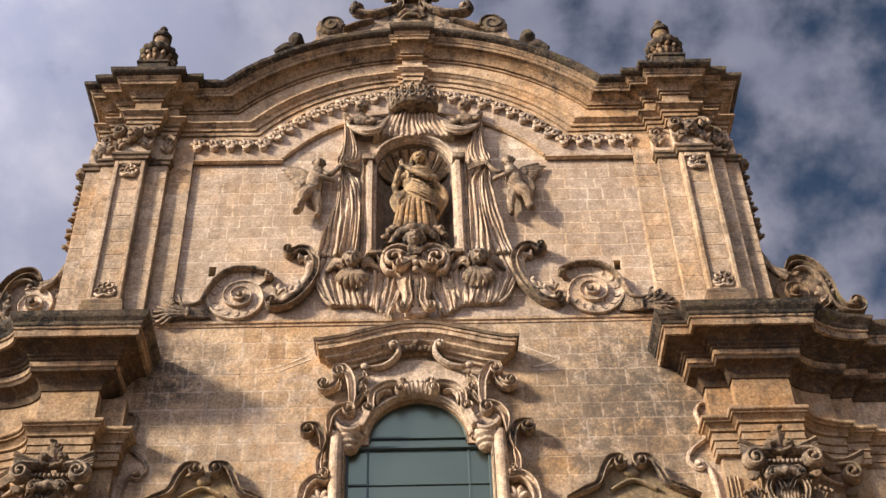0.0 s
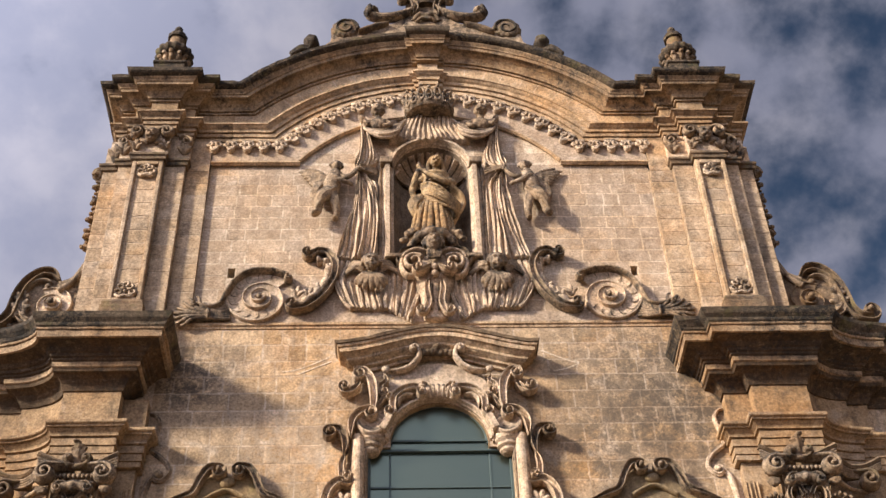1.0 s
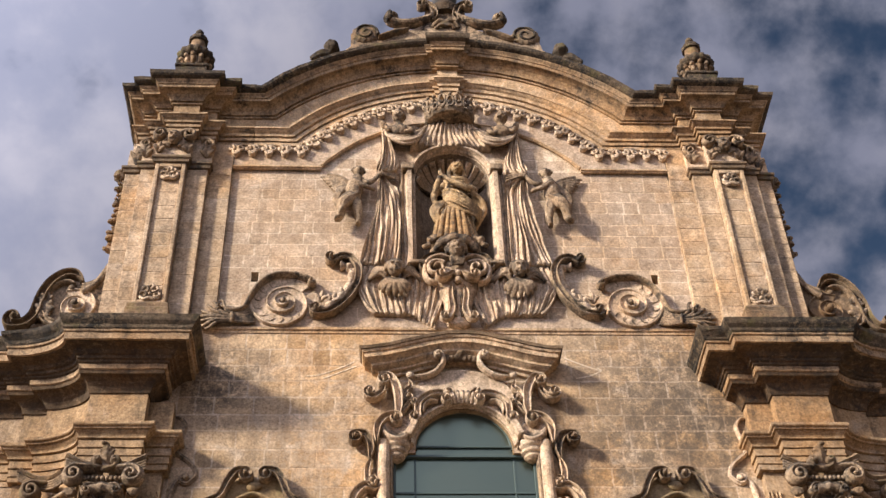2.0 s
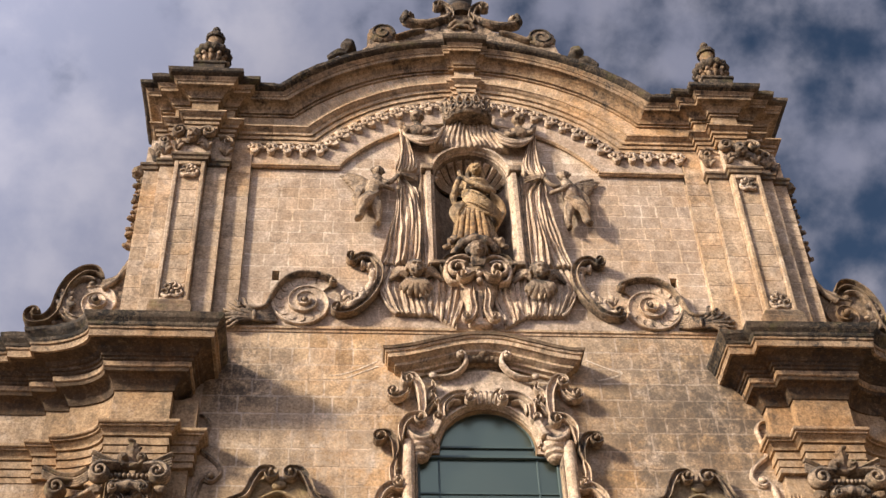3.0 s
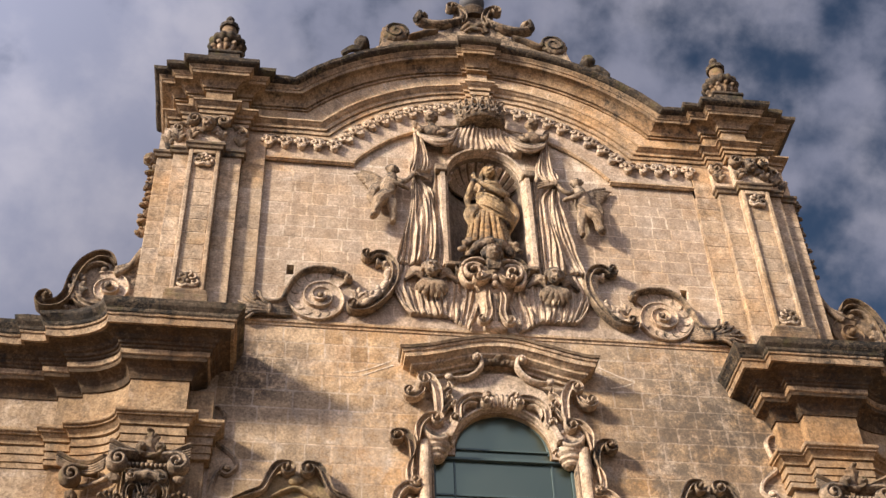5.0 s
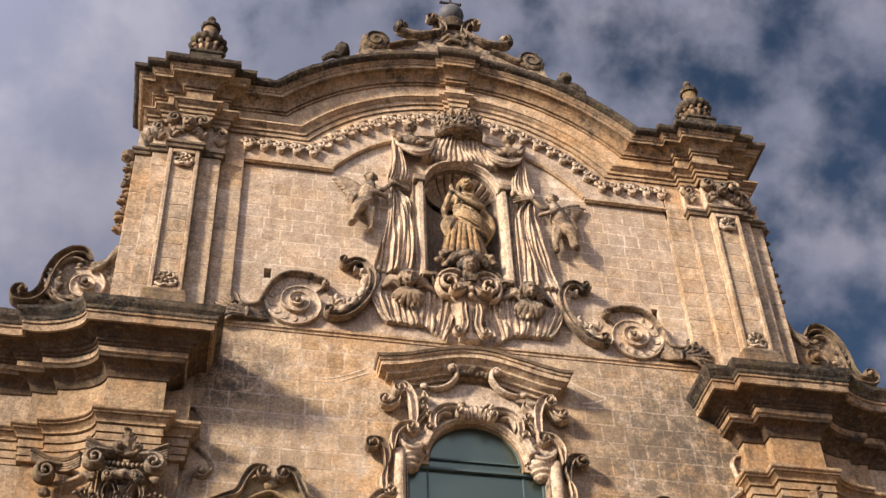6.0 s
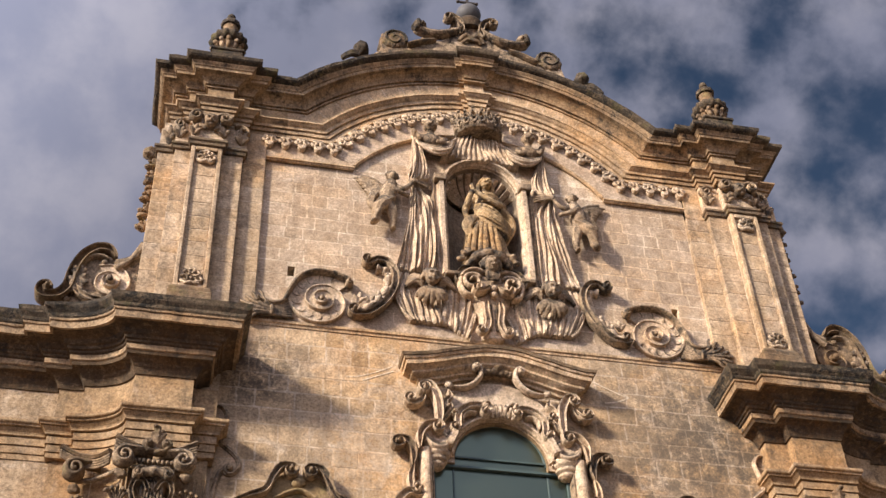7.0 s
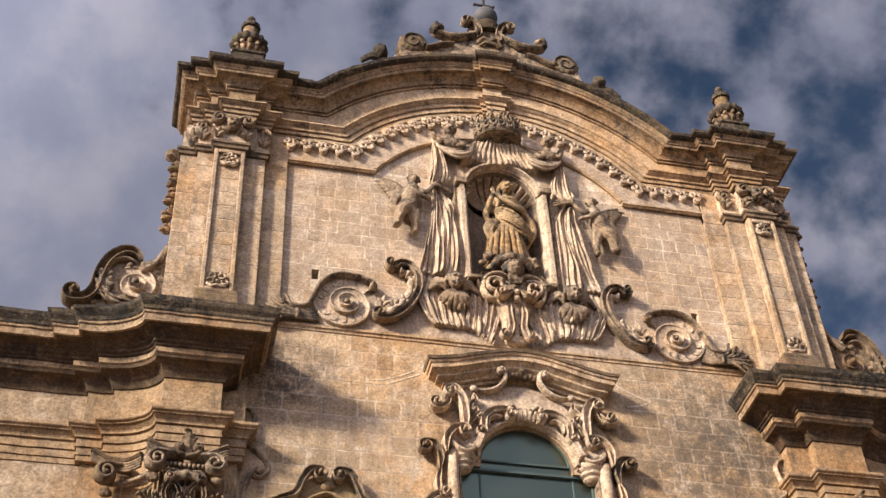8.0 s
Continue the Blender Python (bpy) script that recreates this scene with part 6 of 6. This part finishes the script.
# ---- urns, gable crest, side consoles ----
for s in (1, -1):
    t = thing("urn", "blackened gadrooned stone urn finial on the cornice", "urn", "urn finials")
    c = (4.02, -0.32)
    t.scale.z, t.location.z = 0.93, 17.46 * 0.07
    bm = bmesh.new()
    box(bm, c[0] - 0.235, c[0] + 0.235, c[1] - 0.22, c[1] + 0.24, 17.46, 17.76, 0.01)
    box(bm, c[0] - 0.26, c[0] + 0.26, c[1] - 0.245, c[1] + 0.25, 17.76, 17.83, 0.015)
    part("plinth", bm, M_CRUST, t, side=s)
    # pale leafy cup under a bulging dark gadrooned ring
    bm = bmesh.new()
    lathe(bm, c[0], c[1], ((0.13, 17.83), (0.19, 17.84), (0.195, 17.875), (0.16, 17.91), (0.165, 17.98), (0.19, 18.06), (0.215, 18.14)), 32)
    cup = part("cup", bm, M_CARVE_DARK, t, "leafy cup", side=s, smooth=True)
    for k in range(7):
        a = radians(180 + 30 * k)
        bm = bmesh.new()
        tube(bm, smooth_line([(c[0] + q * math.cos(a), c[1] + q * math.sin(a), z) for q, z in ((0.155, 17.91), (0.20, 17.96), (0.215, 18.03), (0.25, 18.07), (0.245, 18.02))], 4), lambda f: 0.026 + 0.014 * math.sin(3 * f), 7, worn=0.018)
        part("leaf", bm, M_EDGE if k % 2 else M_CARVE_DARK, cup, side=s, smooth=True)
    bm = bmesh.new()
    lathe(bm, c[0], c[1], [(0.205 + 0.095 * math.cos(q), 18.20 + 0.105 * math.sin(q)) for q in (radians(-150 + 30 * j) for j in range(10))], 72, 14, 0.05)
    part("gadroon_ring", bm, M_CRUST, t, side=s, smooth=True)
    bm = bmesh.new()
    lathe(bm, c[0], c[1], ((0.16, 18.26), (0.165, 18.34), (0.14, 18.40), (0.115, 18.44), (0.11, 18.55), (0.12, 18.66)), 24)
    part("neck", bm, M_EDGE, t, side=s, smooth=True)
    bm = bmesh.new()
    lathe(bm, c[0], c[1], ((0.11, 18.64), (0.155, 18.655), (0.16, 18.73), (0.135, 18.77), (0.085, 18.81), (0.055, 18.845), (0.045, 18.88)), 10)
    part("cap", bm, M_CRUST, t, side=s)
    bm = bmesh.new()
    lathe(bm, c[0], c[1], ((0.04, 18.87), (0.066, 18.90), (0.066, 18.955), (0.04, 19.0), (0.01, 19.01)), 12)
    part("knob", bm, M_CRUST, t, side=s, smooth=True)

crest = thing("gable_crest", "weathered stone crest of scrolls with a ball and iron cross", "gable crest")
crest.location.z = -0.05


def arch_top(x):
    return ARC_Z + math.sqrt(3.97 ** 2 - x * x)


bm = bmesh.new()
tops = ((-2.35, 18.02), (-2.10, 18.42), (-1.9, 18.62), (-1.72, 18.64), (-1.58, 18.80), (-1.52, 19.10), (-1.37, 19.22), (-1.22, 19.12), (-1.14, 18.98), (-0.95, 19.16), (-0.85, 19.30), (-0.7, 19.22), (-0.5, 19.30), (-0.35, 19.45), (-0.25, 19.62), (-0.34, 19.80))
line = list(tops) + [(-x, z) for x, z in tops[::-1]]
rows = []
for x, z in line:
    z0 = min(arch_top(x) - 0.05, z - 0.02)
    rows.append([(x, -0.19, z0), (x, -0.17, z), (x, 0.15, z), (x, 0.17, z0)])
loft(bm, rows, closed=True, worn=0.012)
part("body", bm, M_CARVE_DARK, crest)
for s in (1, -1):
    scroll("pedestal_scroll", ((0.20, -0.15, 19.46), (0.17, -0.16, 19.62), (0.22, -0.17, 19.80), (0.33, -0.17, 19.90)), 0.06, 0.12, crest, s, mat=M_CARVE_DARK, end=(0.07, -1, 1.0, 14))
    scroll("sweep_scroll", ((0.16, -0.15, 19.66), (0.30, -0.16, 19.52), (0.50, -0.17, 19.42), (0.72, -0.17, 19.38), (0.90, -0.17, 19.43)), 0.066, 0.13, crest, s, mat=M_CARVE_DARK, end=(0.085, 1, 0.9, 14), section=ROUND, taper=0.15)
    bm = bmesh.new()
    blob(bm, (0.93, -0.22, 19.51), (0.105, 0.12, 0.115), lumps=0.04, sub=3)
    part("knob", bm, M_CRUST, crest, side=s, smooth=True)
    # snail roundel
    bm = bmesh.new()
    lathe(bm, 0, 0, ((0.004, 0.11), (0.10, 0.11), (0.19, 0.10), (0.235, 0.05), (0.24, -0.22)), 52, 13, 0.05)
    bmesh.ops.transform(bm, matrix=pose(1.33, -0.12, 19.12, 90, 0, 0), verts=bm.verts)
    part("roundel", bm, M_EDGE, crest, side=s, smooth=True)
    bm = bmesh.new()
    ln = [V((1.33 + r * math.cos(a), -0.215, 19.12 + r * math.sin(a))) for k, a, r in ((k, radians(200 - 14 * k), 0.19 * (1 - k / 40) ** 0.8 + 0.015) for k in range(40))]
    band(bm, ln, lambda f: 0.024 - 0.006 * f, 0.035, ROUND, 0.010)
    part("roundel_spiral", bm, M_CRUST, crest, side=s, smooth=True)
    scroll("shell_curl", ((0.62, -0.15, 19.22), (0.80, -0.16, 19.16), (0.98, -0.17, 19.06), (1.12, -0.17, 18.98)), 0.05, 0.11, crest, s, mat=M_EDGE, section=ROUND)
    bm = bmesh.new()
    blob(bm, (1.88, -0.16, 18.76), (0.12, 0.13, 0.14), lumps=0.06, sub=3)
    part("end_knob", bm, M_CRUST, crest, side=s, smooth=True)
    for k in range(3):
        bm = bmesh.new()
        tube(bm, smooth_line(((1.92, -0.16, 18.58 + 0.04 * k), (2.05, -0.20, 18.55 + 0.035 * k), (2.20, -0.20, 18.42 + 0.02 * k)), 6), lambda f: 0.05 - 0.015 * f, 7, worn=0.008)
        part("end_leaf", bm, M_CRUST, crest, side=s, smooth=True)
bm = bmesh.new()
blob(bm, (0, -0.17, 19.44), (0.13, 0.09, 0.09), lumps=0.03)
for d in (-1, 1):
    tube(bm, smooth_line(((0.0, -0.22, 19.40), (d * 0.10, -0.23, 19.46), (d * 0.18, -0.20, 19.40), (d * 0.22, -0.18, 19.32)), 5), 0.04, 7, worn=0.01)
    tube(bm, smooth_line(((0.0, -0.22, 19.34), (d * 0.10, -0.23, 19.33), (d * 0.16, -0.20, 19.27)), 5), 0.035, 7, worn=0.01)
part("relief", bm, M_EDGE, crest, voxel=0.014)
bm = bmesh.new()
lathe(bm, 0, -0.05, ((0.24, 19.72), (0.27, 19.88), (0.22, 19.98), (0.12, 20.04)), 24)
part("collar", bm, M_CORNICE, crest)
bm = bmesh.new()
lathe(bm, 0, -0.10, [(0.215 * math.sin(math.pi * k / 14) + 0.004, 20.18 - 0.215 * math.cos(math.pi * k / 14)) for k in range(15)], 28)
part("ball", bm, M_DOME, crest, "grey weathered ball", smooth=True)
cross = bmesh.new()
box(cross, -0.022, 0.022, -0.12, -0.08, 20.34, 20.95, 0.004)
iron = part("cross", cross, M_IRON, crest, "small iron cross")
bm = bmesh.new()
box(bm, -0.17, 0.17, -0.118, -0.082, 20.53, 20.57, 0.004)
part("arm", bm, M_IRON, iron)
for x in (-0.17, 0.17):
    bm = bmesh.new()
    blob(bm, (x, -0.10, 20.55), 0.035, sub=1)
    part("arm_tip", bm, M_IRON, iron)

for s in (1, -1):
    t = thing("console_scroll", "big weathered stone console scroll on the side cornice", "console", "side consoles")
    t.location.y = 0.13
    stone_here = M_CARVE_DARK if s < 0 else M_EDGE
    outline = ((4.85, 14.0), (4.91, 13.86), (5.02, 13.75), (5.13, 13.70), (5.16, 13.80), (5.23, 13.90), (5.34, 13.94), (5.46, 13.90), (5.60, 13.74), (5.68, 13.48), (5.72, 13.20), (5.82, 13.05), (5.96, 13.02))
    bm = bmesh.new()
    ln = smooth_line([V((x, 0, z)) for x, z in outline], 4)
    loft(bm, [[(p.x, -0.04, p.z - 0.04), (p.x, 0.22, p.z - 0.04), (p.x, 0.22, 12.40), (p.x, -0.04, 12.40)] for p in ln], closed=True, worn=0.004)
    part("body", bm, stone_here, t, side=s)
    scroll("edge", [(x, 0.0, z - 0.03) for x, z in outline[4:]], 0.075, 0.16, t, s, mat=M_EDGE, end=(0.10, 1, 0.75, 18), taper=0.1)
    scroll("inner_edge", ((5.64, -0.03, 13.42), (5.58, -0.04, 13.62), (5.47, -0.05, 13.75), (5.34, -0.05, 13.77), (5.25, -0.05, 13.72)), 0.032, 0.08, t, s, mat=M_CARVE_DARK, section=ROUND)
    bm = bmesh.new()
    blob(bm, (5.30, -0.06, 13.68), (0.05, 0.05, 0.05))
    part("bead", bm, stone_here, t, side=s, smooth=True)
    bm = bmesh.new()
    blob(bm, (5.70, -0.05, 12.99), (0.045, 0.05, 0.045))
    part("bead", bm, stone_here, t, side=s, smooth=True)
    for k in range(3):
        bm = bmesh.new()
        tube(bm, smooth_line(((4.85 + 0.02 * k, -0.10, 14.08 - 0.05 * k), (4.87 + 0.025 * k, -0.10, 13.92 - 0.03 * k), (4.96 + 0.02 * k, -0.09, 13.78 - 0.03 * k), (5.15, -0.08, 13.69 - 0.05 * k)), 6), lambda f: 0.032 + 0.02 * f, 7, worn=0.006)
        part("upper_leaf", bm, M_EDGE if k == 1 else M_CARVE_DARK, t, side=s, smooth=True)
    # snail disc with one rolled turn
    bm = bmesh.new()
    snail(bm, 5.20, 13.34, 0.34, 60, 112, -0.05, 0.036, 1)
    part("spiral", bm, M_CARVE if s < 0 else M_EDGE, t, side=s)
    bm = bmesh.new()
    blob(bm, (5.20, -0.16, 13.34), (0.05, 0.05, 0.05))
    part("spiral_eye", bm, stone_here, t, side=s, smooth=True)
    scroll("foot_band", ((5.66, -0.03, 13.26), (5.60, -0.05, 13.13), (5.50, -0.06, 13.04), (5.36, -0.06, 12.98), (5.16, -0.05, 12.99)), 0.05, 0.10, t, s, mat=stone_here)
    bm = bmesh.new()
    frond(bm, (5.62, -0.05, 13.20), 100, 0.26, 40, 4, 0.042, -0.05)
    frond(bm, (5.60, -0.05, 13.42), 75, 0.16, 55, 4, 0.035, -0.05)
    frond(bm, (5.56, -0.05, 13.26), 300, 0.20, 30, 3, 0.04, -0.05)
    part("leaf", bm, M_CARVE_DARK, t, side=s, voxel=0.011)
    # hanging chain of carved husks on the outer flank
    t = thing("husk_drop", "dark weathered stone husk drop on the pilaster flank", "carved drop", "husk drops")
    z, k = 15.96, 0
    while z > 14.45:
        bm = bmesh.new()
        r = 0.11 if k == 0 else 0.058 + 0.018 * (k % 3 == 1)
        r *= 1 + 0.3 * math.sin(k * 4.1)
        blob(bm, (4.85 + r * (0.6 + 0.4 * math.cos(k * 2.3)), 0.14, z), (r, 0.07, r * 1.1), lumps=0.05)
        for j in range(3):
            blob(bm, (4.87 + r * 1.2, 0.08 + 0.05 * j, z + r * 0.5 * (j - 1)), (r * 0.55, r * 0.5, r * 0.6), lumps=0.02, sub=1)
        part("husk", bm, M_EDGE, t, side=s, smooth=False)
        z -= r * 1.75
        k += 1

# pale mortar scars of an older roof line beside the hood
for pts in (((1.38, 12.44), (1.62, 12.32), (1.86, 12.22)), ((1.52, 12.10), (1.70, 12.14), (1.86, 12.22), (1.80, 12.27)), ((-1.40, 12.36), (-1.62, 12.24), (-1.86, 12.14), (-2.02, 12.12)), ((-1.38, 12.28), (-1.60, 12.18), (-1.80, 12.08))):
    bm = bmesh.new()
    band(bm, smooth_line([V((x, -0.004, z)) for x, z in pts], 6), 0.011, 0.003, ROUND, 0.002)
    part("mortar_scar", bm, M_LIME, wall_low)
# pale pointing between the voussoirs of the arch frieze
for k in range(-9, 10):
    a = radians(4.9 * k + 1.3 * math.sin(k * 3.1))
    if abs(k) < 2:
        continue
    bm = bmesh.new()
    box(bm, -0.005, 0.005, -0.0335, -0.02, ARC_R + 0.31 * ARC_GROW, ARC_R + 0.615 * ARC_GROW)
    bmesh.ops.transform(bm, matrix=pose(0, 0, ARC_Z, 0, math.degrees(a), 0), verts=bm.verts)
    part("mortar_joint", bm, M_LIME, gable_top)

# ---- ashlar of the two bays and the pilasters, course by course ----
rb = random.Random(11)


def lay(x0, x1, z0, z1, y, parent, material, proud=0.002, holes=(), long=1.0):
    """One course of blocks between x0 and x1, left open at holes (x0, x1)."""
    spans, cur = [], x0
    for h0, h1 in sorted(holes):
        if h1 > x0 and h0 < x1:
            if h0 > cur:
                spans.append((cur, h0))
            cur = max(cur, h1)
    if cur < x1:
        spans.append((cur, x1))
    for a, b in spans:
        x = a
        while x < b - 0.02:
            w = rb.choice((0.27, 0.34, 0.40, 0.46, 0.52, 0.60)) * rb.uniform(0.92, 1.08) * long
            if b - x - w < 0.2 * long:
                w = b - x
            gap = rb.uniform(0.007, 0.017)
            key = (round(w, 1), material.name, rb.randrange(3))
            if key not in MESHES:
                MESHES[key] = brick_mesh("stone_block", key[0], 0.26, proud, material, len(MESHES))
            ob = new("stone_block", MESHES[key])
            ob.parent = parent
            ob.matrix_basis = pose(x + w / 2, y + rb.uniform(-0.0012, 0.0008), (z0 + z1) / 2, 0, rb.uniform(-0.5, 0.5), 0)
            ob.scale = ((w - gap) / key[0], 1, (z1 - z0 - gap) / 0.26)
            x += w


MESHES = {}


def courses(z0, z1, high=0.262):
    zs = [z0]
    n = round((z1 - z0) / high)
    steps = [rb.uniform(0.9, 1.1) for _ in range(n)]
    k = (z1 - z0) / sum(steps)
    for s_ in steps:
        zs.append(zs[-1] + s_ * k)
    return list(zip(zs, zs[1:]))


for z0, z1 in courses(13.10, 16.0, 0.225):
    holes = [(-0.66, 0.66)] if z1 > 13.95 else []
    if z0 < 13.94 and z1 > 13.75:
        holes += [(-2.865, -2.755), (2.755, 2.865)]
    lay(-3.276, 3.276, z0, z1, 0.0, wall_up, M_BLOCK_UP, holes=holes, long=0.8)
for z0, z1 in courses(16.03, 17.02):
    w = math.sqrt(2.40 ** 2 - (z1 - ARC_Z) ** 2) - 0.02 if z1 - ARC_Z < 2.38 else 0
    lay(-w, w, z0, z1, 0.0, wall_up, M_BLOCK_UP, holes=[(-0.66, 0.66)] if z0 < 16.45 else [])
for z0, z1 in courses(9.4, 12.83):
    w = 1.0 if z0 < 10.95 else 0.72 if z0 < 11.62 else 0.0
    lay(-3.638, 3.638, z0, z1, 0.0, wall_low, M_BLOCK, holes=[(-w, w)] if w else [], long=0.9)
for s in (1, -1):
    for x0, x1, y in UPPER_STEPS:
        for z0, z1 in courses(12.935 if x0 < 3.5 else 12.45, 15.79):
            bm_w = x1 - x0
            key = (round(bm_w, 2), "shaft")
            if key not in MESHES:
                me_bm = bmesh.new()
                box(me_bm, -bm_w / 2, bm_w / 2, 0.0, 0.28, -0.13, 0.13, 0.006)
                me = bpy.data.meshes.new("stone_block")
                me_bm.to_mesh(me)
                me_bm.free()
                me.materials.append(M_SHAFT)
                MESHES[key] = me
            ob = new("stone_block", MESHES[key])
            ob.parent = pilasters[s]
            ob.matrix_basis = pose(s * (x0 + x1) / 2, y + rb.uniform(-0.003, 0.003), (z0 + z1) / 2)
            ob.scale = (1, 1, (z1 - z0 - 0.008) / 0.26)
    for z0, z1 in courses(13.16, 15.71):
        lay(s * 4.145 - 0.158, s * 4.145 + 0.158, z0, z1, -0.262, pilasters[s], M_SHAFT, 0.006)
    for z0, z1 in courses(11.9, 15.79):
        key = ("flank",)
        if key not in MESHES:
            me_bm = bmesh.new()
            box(me_bm, -0.01, 0.01, -0.3, 0.3, -0.13, 0.13, 0.006)
            me = bpy.data.meshes.new("stone_block")
            me_bm.to_mesh(me)
            me_bm.free()
            me.materials.append(M_SHAFT)
            MESHES[key] = me
        ob = new("stone_block", MESHES[key])
        ob.parent = pilasters[s]
        ob.matrix_basis = pose(s * 4.84, 0.53, (z0 + z1) / 2)
        ob.scale = (1, 1, (z1 - z0 - 0.008) / 0.26)
